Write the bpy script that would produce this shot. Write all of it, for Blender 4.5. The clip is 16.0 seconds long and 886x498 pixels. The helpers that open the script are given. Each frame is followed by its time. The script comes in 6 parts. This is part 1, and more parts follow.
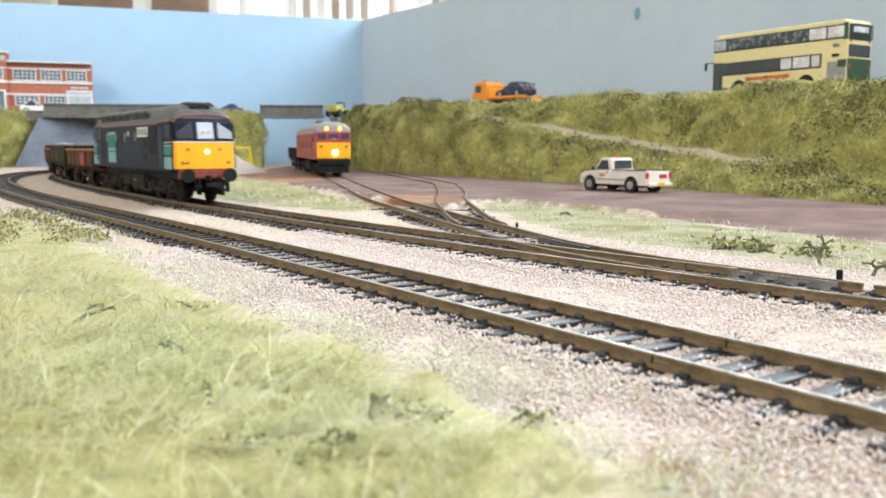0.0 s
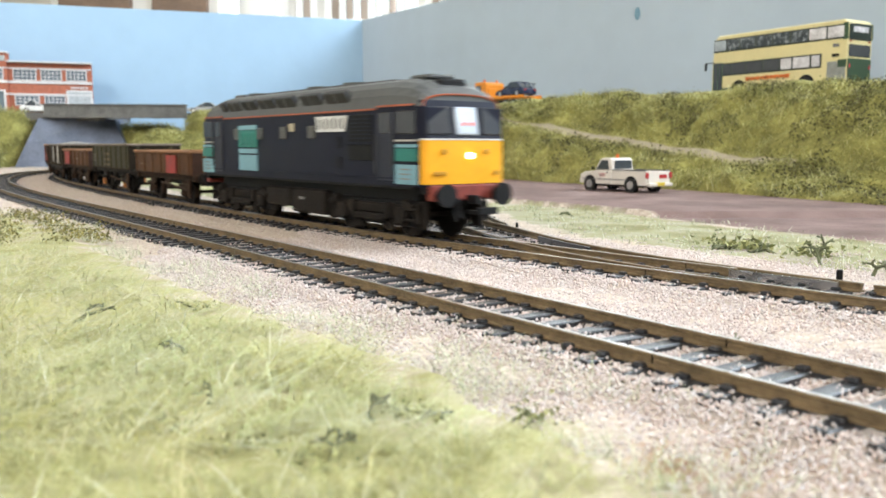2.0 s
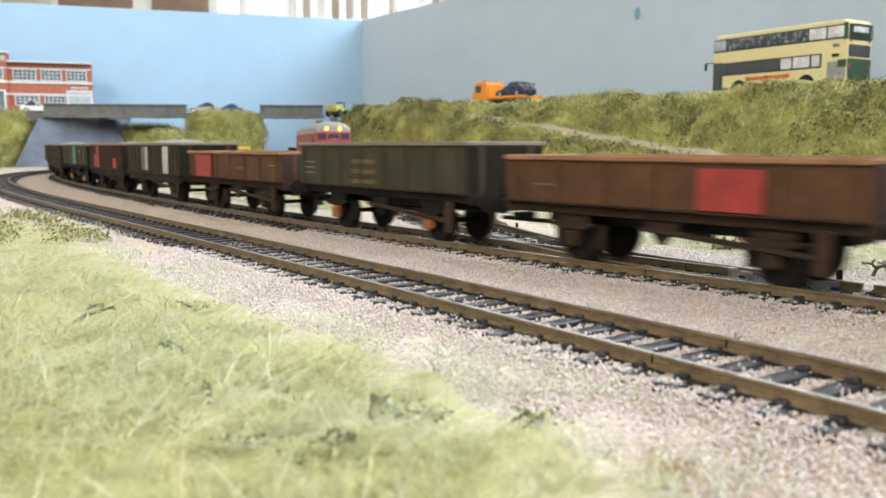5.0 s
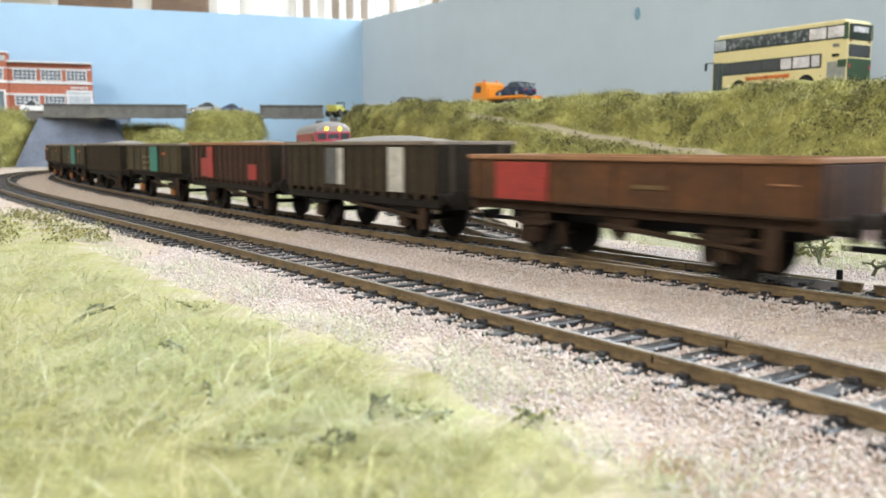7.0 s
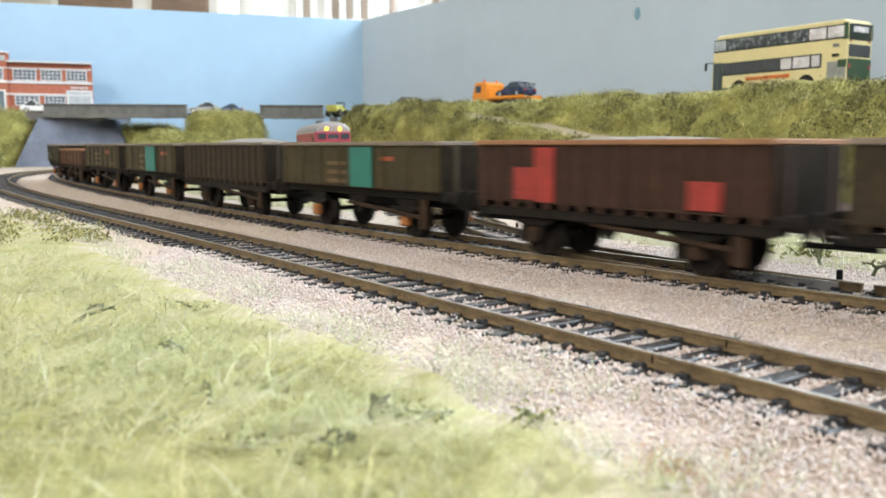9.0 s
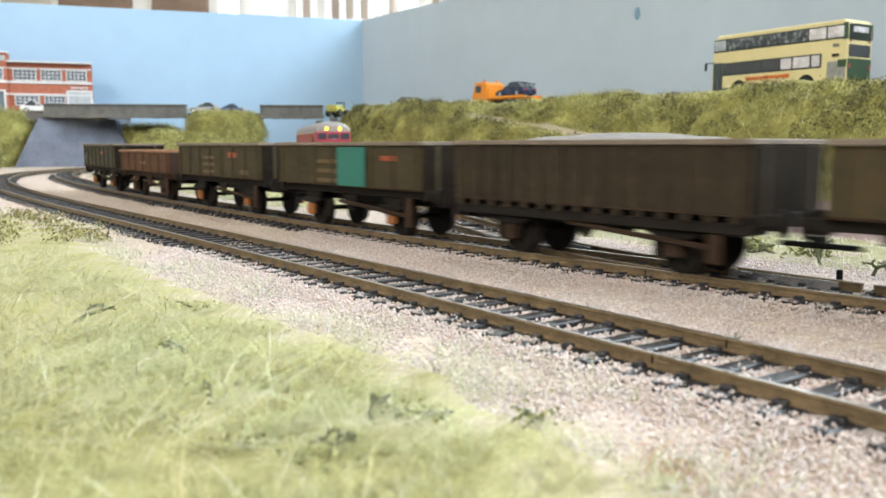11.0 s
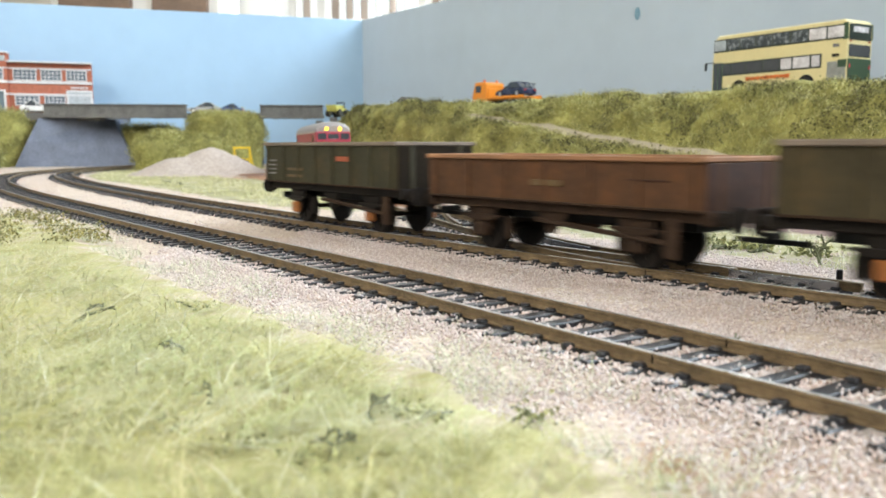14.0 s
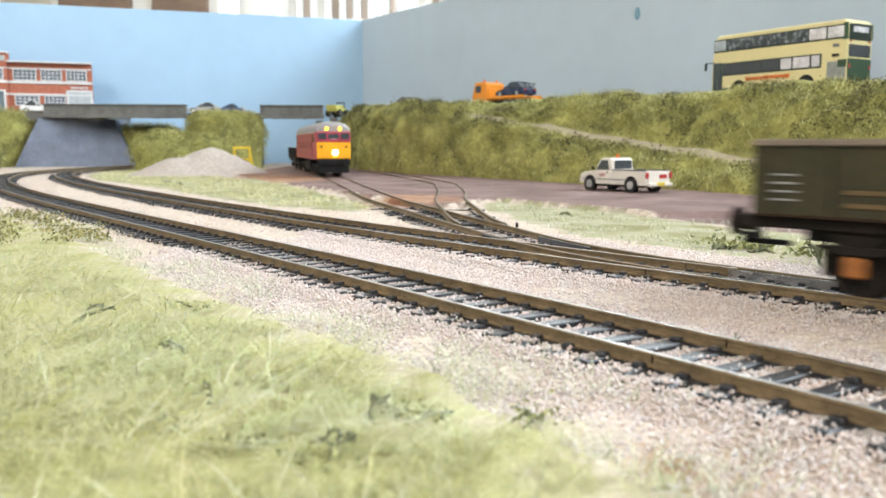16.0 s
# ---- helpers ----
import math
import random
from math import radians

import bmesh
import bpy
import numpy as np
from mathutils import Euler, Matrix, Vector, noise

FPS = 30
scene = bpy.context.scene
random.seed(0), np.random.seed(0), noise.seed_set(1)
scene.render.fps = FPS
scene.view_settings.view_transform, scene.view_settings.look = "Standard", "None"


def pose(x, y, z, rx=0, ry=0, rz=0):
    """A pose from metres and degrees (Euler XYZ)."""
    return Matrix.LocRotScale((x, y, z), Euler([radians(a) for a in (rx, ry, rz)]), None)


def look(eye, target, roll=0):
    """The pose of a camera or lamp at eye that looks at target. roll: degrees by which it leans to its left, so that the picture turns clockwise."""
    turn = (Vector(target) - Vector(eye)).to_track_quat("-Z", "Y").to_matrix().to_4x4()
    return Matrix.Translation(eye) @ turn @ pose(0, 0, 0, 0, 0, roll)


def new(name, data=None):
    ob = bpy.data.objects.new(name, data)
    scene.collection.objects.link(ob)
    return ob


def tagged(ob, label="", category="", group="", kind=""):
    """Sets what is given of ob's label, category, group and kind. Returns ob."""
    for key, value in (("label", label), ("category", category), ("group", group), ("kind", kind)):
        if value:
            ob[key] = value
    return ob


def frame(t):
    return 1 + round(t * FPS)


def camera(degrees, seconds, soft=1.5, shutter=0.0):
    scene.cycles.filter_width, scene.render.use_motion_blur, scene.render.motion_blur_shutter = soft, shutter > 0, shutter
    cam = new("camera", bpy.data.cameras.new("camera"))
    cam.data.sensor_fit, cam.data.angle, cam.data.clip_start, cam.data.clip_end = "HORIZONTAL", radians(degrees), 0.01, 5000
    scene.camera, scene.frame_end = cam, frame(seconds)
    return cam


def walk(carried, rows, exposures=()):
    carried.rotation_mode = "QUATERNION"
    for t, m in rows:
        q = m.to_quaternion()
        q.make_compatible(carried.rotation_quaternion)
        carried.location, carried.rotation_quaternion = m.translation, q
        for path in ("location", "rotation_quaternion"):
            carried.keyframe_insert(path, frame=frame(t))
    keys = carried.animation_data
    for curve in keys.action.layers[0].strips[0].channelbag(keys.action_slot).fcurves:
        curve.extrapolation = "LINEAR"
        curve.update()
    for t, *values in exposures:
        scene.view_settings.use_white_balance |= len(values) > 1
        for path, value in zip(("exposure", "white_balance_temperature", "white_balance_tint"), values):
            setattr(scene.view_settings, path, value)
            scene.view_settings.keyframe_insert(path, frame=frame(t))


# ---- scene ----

# ---- camera, on its stand at rail-top height ----
cam = camera(55.19, 16.0, soft=1.6, shutter=0.9)
# focused on the middle of the running line with a small opening
cam.data.dof.use_dof, cam.data.dof.focus_distance, cam.data.dof.aperture_fstop = True, 0.24, 44.0
EYE = pose(0, 0, 0.0302, 90 - 6.955, 0, 0)
walk(cam, [(0.0, EYE), (16.0, EYE)], exposures=[(0.0, 0.07), (16.0, 0.07)])

# ---- daylight from the room's windows, with an added warm fill ----
world = bpy.data.worlds.new("world")
scene.world = world
world.use_nodes = True
sky = world.node_tree.nodes.new("ShaderNodeTexSky")
sky.sky_type, sky.sun_disc = "NISHITA", False
sky.sun_elevation, sky.sun_rotation = radians(40), radians(120)
world.node_tree.links.new(sky.outputs[0], world.node_tree.nodes["Background"].inputs[0])
world.node_tree.nodes["Background"].inputs[1].default_value = 0.12


def window_light(name, place, target, w, h, watts, colour):
    lamp = bpy.data.lights.new(name, "AREA")
    lamp.shape, lamp.size, lamp.size_y, lamp.energy, lamp.color = "RECTANGLE", w, h, watts, colour
    ob = new(name, lamp)
    ob.matrix_world = look(place, target)
    return ob


window_light("window_daylight", (2.36, 0.3, 1.55), (0, 0.3, 0.35), 2.3, 1.35, 125, (0.79, 0.905, 1.0))
window_light("blind_daylight", (0.75, 3.42, 1.30), (0.6, 0, 0.5), 2.2, 1.3, 210, (0.77, 0.90, 1.0))
# unseen lamp behind the camera, added as warm ambient for the near sides
window_light("rear_fill", (-0.9, -2.36, 1.6), (-0.2, 0.8, 0.1), 1.7, 1.2, 66, (1.0, 0.93, 0.82))

# ---- materials ----
MATS = {}


def mat(name, colour, rough=0.6, metal=0.0, vary=0.25, size=0.004, bump=0.2, second=None, fine=6.0, island=0.0, spec=0.5):
    """A surface with coarse and fine variation; size is the coarse grain in metres."""
    if name in MATS:
        return MATS[name]
    m = bpy.data.materials.new(name)
    m.use_nodes = True
    nt = m.node_tree
    N, L = nt.nodes, nt.links
    b = N["Principled BSDF"]
    tc = N.new("ShaderNodeTexCoord")
    n1, n2 = N.new("ShaderNodeTexNoise"), N.new("ShaderNodeTexNoise")
    n1.inputs["Scale"].default_value, n1.inputs["Detail"].default_value = 1.0 / size, 4
    n2.inputs["Scale"].default_value, n2.inputs["Detail"].default_value = fine / size, 3
    for n in (n1, n2):
        L.new(tc.outputs["Object"], n.inputs["Vector"])
    dark = tuple(c * (1 - vary) for c in colour)
    other = second or tuple(min(1, c * (1 + vary)) for c in colour)
    ramp = N.new("ShaderNodeValToRGB")
    ramp.color_ramp.elements[0].position, ramp.color_ramp.elements[1].position = 0.32, 0.68
    ramp.color_ramp.elements[0].color = (*dark, 1)
    ramp.color_ramp.elements[1].color = (*other, 1)
    mid = ramp.color_ramp.elements.new(0.5)
    mid.color = (*colour, 1)
    mix = N.new("ShaderNodeMix")
    mix.data_type = "FLOAT"
    mix.inputs[0].default_value = 0.4
    L.new(n1.outputs[0], mix.inputs[2]), L.new(n2.outputs[0], mix.inputs[3])
    value = mix.outputs[0]
    if island:
        geo = N.new("ShaderNodeNewGeometry")
        mx = N.new("ShaderNodeMix")
        mx.data_type = "FLOAT"
        mx.inputs[0].default_value = island
        L.new(value, mx.inputs[2]), L.new(geo.outputs["Random Per Island"], mx.inputs[3])
        value = mx.outputs[0]
    L.new(value, ramp.inputs[0])
    L.new(ramp.outputs[0], b.inputs["Base Color"])
    b.inputs["Metallic"].default_value = metal
    b.inputs["Specular IOR Level"].default_value = spec
    rr = N.new("ShaderNodeMapRange")
    rr.inputs[3].default_value, rr.inputs[4].default_value = max(0.03, rough - 0.1), min(1, rough + 0.12)
    L.new(n1.outputs[0], rr.inputs[0]), L.new(rr.outputs[0], b.inputs["Roughness"])
    if bump:
        bp = N.new("ShaderNodeBump")
        bp.inputs["Strength"].default_value, bp.inputs["Distance"].default_value = bump, size * 0.15
        L.new(mix.outputs[0], bp.inputs["Height"]), L.new(bp.outputs[0], b.inputs["Normal"])
    MATS[name] = m
    return m


def glass(name, colour=(0.06, 0.07, 0.08), rough=0.06):
    if name in MATS:
        return MATS[name]
    m = mat(name, colour, rough, vary=0.1, bump=0)
    return m


def glow(name, colour, strength):
    if name in MATS:
        return MATS[name]
    m = bpy.data.materials.new(name)
    m.use_nodes = True
    b = m.node_tree.nodes["Principled BSDF"]
    b.inputs["Base Color"].default_value = (*colour, 1)
    b.inputs["Emission Color"].default_value = (*colour, 1)
    b.inputs["Emission Strength"].default_value = strength
    MATS[name] = m
    return m


RAIL_SIDE = mat("rail_rust", (0.175, 0.125, 0.068), 0.65, 0.2, 0.4, 0.006, 0.3)
RAIL_TOP = mat("rail_steel", (0.42, 0.40, 0.37), 0.34, 1.0, 0.15, 0.01, 0.05)
SLEEPER = mat("sleeper_plastic", (0.022, 0.023, 0.028), 0.30, 0, 0.35, 0.003, 0.3)
RAIL_DULL = mat("rail_dull", (0.16, 0.125, 0.085), 0.5, 0.5, 0.3, 0.008, 0.1)
STONE = mat("ballast_stone", (0.55, 0.455, 0.425), 0.5, 0, 0.11, 0.002, 0.1, second=(0.66, 0.58, 0.565), island=0.6, spec=0.5)
# quartz grains let some light through
for node in STONE.node_tree.nodes:
    if node.type == "BSDF_PRINCIPLED":
        node.inputs["Subsurface Weight"].default_value = 0.8
        node.inputs["Subsurface Radius"].default_value = (0.8, 0.65, 0.55)
        node.inputs["Subsurface Scale"].default_value = 0.0008
GRASS = mat("static_grass", (0.44, 0.455, 0.17), 0.4, 0, 0.4, 0.015, 0, second=(0.74, 0.71, 0.38), island=0.5)
GRASS_PALE = mat("pale_static_grass", (0.44, 0.49, 0.30), 0.6, 0, 0.25, 0.02, 0, second=(0.74, 0.73, 0.58), island=0.6)
TURF = mat("olive_turf", (0.31, 0.30, 0.095), 0.8, 0, 0.62, 0.026, 0, second=(0.58, 0.55, 0.22), fine=3.0, island=0.18)
TURF_CORE = mat("turf_core", (0.25, 0.24, 0.07), 0.9, 0, 0.55, 0.02, 0.6, second=(0.46, 0.44, 0.15))
TWIG = mat("dark_twig", (0.12, 0.13, 0.07), 0.8, 0, 0.4, 0.003, 0.3, island=0.4)
BACKDROP_L = mat("backdrop_paint", (0.365, 0.535, 0.72), 0.75, 0, 0.05, 0.25, 0.03, spec=0.25)
# right board's colour is greyed to hold the duller light it gets
BACKDROP_R = mat("backdrop_paint_light_greyed", (0.48, 0.572, 0.665), 0.75, 0, 0.05, 0.25, 0.03, spec=0.25)
PLASTER = mat("white_plaster", (0.80, 0.79, 0.76), 0.8, 0, 0.04, 0.3, 0.1)
WALL_PAINT = mat("room_wall_paint", (0.68, 0.645, 0.59), 0.85, 0, 0.05, 0.3, 0.1)
CARPET = mat("room_floor", (0.20, 0.17, 0.14), 0.9, 0, 0.2, 0.05, 0.2)
CONCRETE = mat("painted_concrete", (0.13, 0.13, 0.125), 0.8, 0, 0.35, 0.012, 0.4)
SLATE = mat("slate_grey_paint", (0.135, 0.155, 0.205), 0.6, 0, 0.25, 0.02, 0.2)
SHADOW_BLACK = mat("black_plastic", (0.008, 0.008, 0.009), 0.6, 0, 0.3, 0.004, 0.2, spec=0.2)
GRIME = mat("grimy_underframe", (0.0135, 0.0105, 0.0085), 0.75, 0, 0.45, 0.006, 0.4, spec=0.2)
RUSTY = mat("rusty_underframe", (0.036, 0.021, 0.013), 0.8, 0, 0.5, 0.006, 0.4, spec=0.2)
NAVY = mat("navy_paint", (0.0056, 0.0066, 0.0185), 0.5, 0, 0.2, 0.02, 0.05, spec=0.22)
ROOF_GREY = mat("roof_grey", (0.080, 0.084, 0.085), 0.5, 0, 0.25, 0.02, 0.1)
YELLOW = mat("warning_yellow", (0.80, 0.37, 0.008), 0.42, 0, 0.08, 0.01, 0.05)
RED_BEAM = mat("bufferbeam_red", (0.17, 0.026, 0.016), 0.6, 0, 0.4, 0.005, 0.2)
TEAL = mat("teal_paint", (0.016, 0.17, 0.145), 0.5, 0, 0.15, 0.01, 0.05)
LIGHT_BLUE = mat("light_blue_paint", (0.17, 0.33, 0.40), 0.5, 0, 0.12, 0.01, 0.05)
ORANGE = mat("orange_line", (0.32, 0.075, 0.030), 0.5, 0, 0.15, 0.01, 0.05)
WHITE = mat("white_paint", (0.62, 0.62, 0.62), 0.5, 0, 0.15, 0.006, 0.1)
RED = mat("red_paint", (0.42, 0.030, 0.035), 0.45, 0, 0.2, 0.008, 0.1)
SILVER = mat("bright_metal", (0.6, 0.6, 0.6), 0.3, 1.0, 0.1, 0.004, 0.05)


# ---- mesh helpers ----
def part(name, bm, material, parent=None, label="", smooth=False):
    me = bpy.data.meshes.new(name)
    bm.normal_update()
    bm.to_mesh(me)
    bm.free()
    me.materials.append(material)
    if smooth:
        me.polygons.foreach_set("use_smooth", [True] * len(me.polygons))
    ob = new(name, me)
    if parent:
        ob.parent = parent
    if label:
        tagged(ob, label)
    return ob


def add_box(bm, c, s, bevel=0.0, m=None):
    r = bmesh.ops.create_cube(bm, size=1.0, matrix=Matrix.Translation(c) @ Matrix.Diagonal((*s, 1)))
    if bevel:
        edges = list({e for v in r["verts"] for e in v.link_edges})
        made = bmesh.ops.bevel(bm, geom=edges, offset=min(bevel, min(s) * 0.45), segments=1, affect="EDGES")
        verts = list({v for f in made["faces"] for v in f.verts} | {v for v in r["verts"] if v.is_valid})
    else:
        verts = r["verts"]
    if m is not None:
        bmesh.ops.transform(bm, matrix=m, verts=verts)
    return bm


def box(c, s, bevel=0.0002, m=None):
    return add_box(bmesh.new(), c, s, bevel, m)


def boxes(items, bevel=0.0002):
    bm = bmesh.new()
    for c, s in items:
        add_box(bm, c, s, bevel)
    return bm


def add_rod(bm, a, b, r, seg=8, r2=None):
    a, b = Vector(a), Vector(b)
    d = b - a
    m = Matrix.Translation((a + b) / 2) @ d.to_track_quat("Z", "Y").to_matrix().to_4x4()
    bmesh.ops.create_cone(bm, cap_ends=True, segments=seg, radius1=r, radius2=r if r2 is None else r2, depth=d.length, matrix=m)
    return bm


def rod(a, b, r, seg=8, r2=None):
    return add_rod(bmesh.new(), a, b, r, seg, r2)


def loft(sections, close=True):
    """Skin between sections, each a list of points of the same count."""
    bm = bmesh.new()
    rings = [[bm.verts.new(p) for p in sec] for sec in sections]
    n = len(rings[0])
    for a, b in zip(rings[:-1], rings[1:]):
        for i in range(n if close else n - 1):
            j = (i + 1) % n
            bm.faces.new((a[i], a[j], b[j], b[i]))
    if close:
        bm.faces.new(rings[0][::-1])
        bm.faces.new(rings[-1])
    bmesh.ops.recalc_face_normals(bm, faces=bm.faces)
    return bm


def prism(outline, axis, a, b, bevel=0.0):
    """An outline of (u, v) pairs pushed out from a to b along axis x or y; v is up."""
    f = (lambda u, v, w: (w, u, v)) if axis == "x" else (lambda u, v, w: (u, w, v))
    bm = loft([[f(u, v, a) for u, v in outline], [f(u, v, b) for u, v in outline]])
    if bevel:
        bmesh.ops.bevel(bm, geom=list(bm.edges), offset=bevel, segments=1, affect="EDGES")
    return bm


def raw(name, verts, faces, material, parent=None, smooth=False):
    me = bpy.data.meshes.new(name)
    me.from_pydata(verts, [], faces)
    me.materials.append(material)
    if smooth:
        me.polygons.foreach_set("use_smooth", [True] * len(me.polygons))
    me.update()
    ob = new(name, me)
    if parent:
        ob.parent = parent
    return ob


def thing(name, m, label, category, group="", kind=""):
    ob = new(name)
    ob.empty_display_size = 0.01
    ob.matrix_basis = m
    return tagged(ob, label, category, group, kind)


# ---- the lines ----
class Line:
    """A track's centre line, from near to far, as a smooth curve."""

    def __init__(self, pts):
        p = np.array([2 * np.array(pts[0]) - np.array(pts[1]), *pts, 2 * np.array(pts[-1]) - np.array(pts[-2])], float)
        out = []
        for i in range(1, len(p) - 2):
            t = np.linspace(0, 1, 24, endpoint=False)[:, None]
            a, b, c, d = p[i - 1], p[i], p[i + 1], p[i + 2]
            out.append(0.5 * (2 * b + (c - a) * t + (2 * a - 5 * b + 4 * c - d) * t ** 2 + (3 * b - a - 3 * c + d) * t ** 3))
        self.p = np.vstack(out + [p[-2:-1]])
        self.s = np.r_[0, np.cumsum(np.hypot(*np.diff(self.p, axis=0).T))]

    def at(self, s):
        return np.array([np.interp(s, self.s, self.p[:, 0]), np.interp(s, self.s, self.p[:, 1])])

    def way(self, s):
        d = self.at(s + 0.006) - self.at(s - 0.006)
        return d / np.linalg.norm(d)


LINE_NEAR = Line([(1.0702, -1.3269), (0.636, -0.7154), (0.2308, -0.1446), (0.0571, 0.1), (0.0287, 0.14), (0.0, 0.18), (-0.0437, 0.24), (-0.0878, 0.3),
                  (-0.147, 0.38), (-0.2201, 0.48), (-0.3033, 0.6), (-0.3878, 0.74), (-0.4584, 0.9), (-0.4912, 1.05), (-0.489, 1.2), (-0.475, 1.35),
                  (-0.455, 1.5), (-0.425, 1.62), (-0.385, 1.8), (-0.30, 2.2), (-0.25, 2.6)])
LINE_FAR = Line([(1.2786, -1.1551), (0.7789, -0.5958), (0.3126, -0.0737), (0.1127, 0.15), (0.0859, 0.18), (0.0348, 0.24), (-0.0134, 0.3), (-0.0742, 0.38),
                 (-0.146, 0.48), (-0.2275, 0.6), (-0.316, 0.74), (-0.4013, 0.9), (-0.4491, 1.05), (-0.4377, 1.2), (-0.41, 1.38), (-0.39, 1.5),
                 (-0.37, 1.62), (-0.33, 1.8), (-0.25, 2.2), (-0.2, 2.6)])
SIDING = Line([(0.0859, 0.18), (0.066, 0.207), (0.047, 0.236), (0.032, 0.268), (0.0185, 0.312), (0.006, 0.352), (-0.0125, 0.415), (-0.036, 0.497),
               (-0.065, 0.63), (-0.099, 0.79), (-0.139, 0.95), (-0.18, 1.1), (-0.214, 1.25), (-0.235, 1.42)])
SPUR = Line([(0.0185, 0.312), (0.012, 0.36), (0.008, 0.42), (0.0045, 0.49), (0.006, 0.56), (0.004, 0.63), (-0.001, 0.7), (-0.033, 0.835), (-0.071, 1.0)])
GAUGE = 0.0174

# ---- ground ----
def inside(x, y, poly):
    hit = np.zeros(x.shape, bool)
    for (ax, ay), (bx, by) in zip(poly, poly[1:] + poly[:1]):
        cross = ((ay > y) != (by > y)) & (x < (bx - ax) * (y - ay) / (by - ay + 1e-12) + ax)
        hit ^= cross
    return hit


def ragged(x, y, poly):
    """Inside the outline, with an uneven edge."""
    dx = 0.005 * np.sin(190 * x + 70 * y) + 0.004 * np.sin(310 * y - 120 * x + 1) + 0.003 * np.sin(520 * x + 400 * y + 2)
    dy = 0.005 * np.sin(170 * y - 90 * x + 3) + 0.004 * np.sin(290 * x + 140 * y) + 0.003 * np.sin(610 * y - 330 * x)
    return inside(x + dx, y + dy, poly)


def softly(x, y, poly, width):
    """1 well inside the outline, 0 well outside, with a slope of that width across the edge."""
    d = np.full(x.shape, 9.0)
    for (ax, ay), (bx, by) in zip(poly, poly[1:] + poly[:1]):
        ux, uy = bx - ax, by - ay
        t = np.clip(((x - ax) * ux + (y - ay) * uy) / (ux * ux + uy * uy), 0, 1)
        np.minimum(d, np.hypot(x - ax - t * ux, y - ay - t * uy), out=d)
    return np.clip(0.5 + np.where(inside(x, y, poly), 1, -1) * d / width, -0.3, 1.3)


FRONT_GRASS = [(-0.6, 0.95), (-0.50, 0.80), (-0.40, 0.66), (-0.30, 0.53), (-0.23, 0.435), (-0.141, 0.313), (-0.086, 0.23), (-0.058, 0.193), (-0.032, 0.156), (-0.0007, 0.1201), (0.0047, 0.1042), (0.0113, 0.0928), (0.0169, 0.0851), (0.0196, 0.0769),
               (0.024, 0.05), (0.03, -0.05), (0.2, -0.9), (-1.3, -1.0), (-1.3, 0.9)]
MID_GRASS = [(-0.425, 1.04), (-0.43, 1.2), (-0.38, 1.2), (-0.304, 1.007), (-0.197, 0.838), (-0.094, 0.628), (-0.039, 0.468), (-0.042, 0.432),
             (-0.09, 0.470), (-0.137, 0.534), (-0.216, 0.66), (-0.326, 0.82), (-0.39, 0.93)]
VERGE = [(0.024, 0.505), (0.039, 0.495), (0.067, 0.460), (0.09, 0.420), (0.114, 0.362), (0.136, 0.326), (0.155, 0.285), (0.22, 0.15), (0.4, -0.1),
         (0.37, -0.1), (0.2, 0.11), (0.13, 0.205), (0.103, 0.235), (0.083, 0.265), (0.066, 0.292), (0.052, 0.32), (0.038, 0.37), (0.024, 0.44)]
YARD = [(-0.236, 1.199), (-0.247, 1.007), (-0.18, 0.786), (-0.096, 0.644), (-0.044, 0.534), (-0.015, 0.455), (0.004, 0.45), (0.024, 0.505), (0.039, 0.495),
        (0.067, 0.460), (0.09, 0.420), (0.114, 0.362), (0.136, 0.326), (0.155, 0.285), (0.22, 0.15), (0.4, -0.1), (1.5, -0.1), (1.5, 1.2), (-0.1, 1.45), (-0.24, 1.45)]


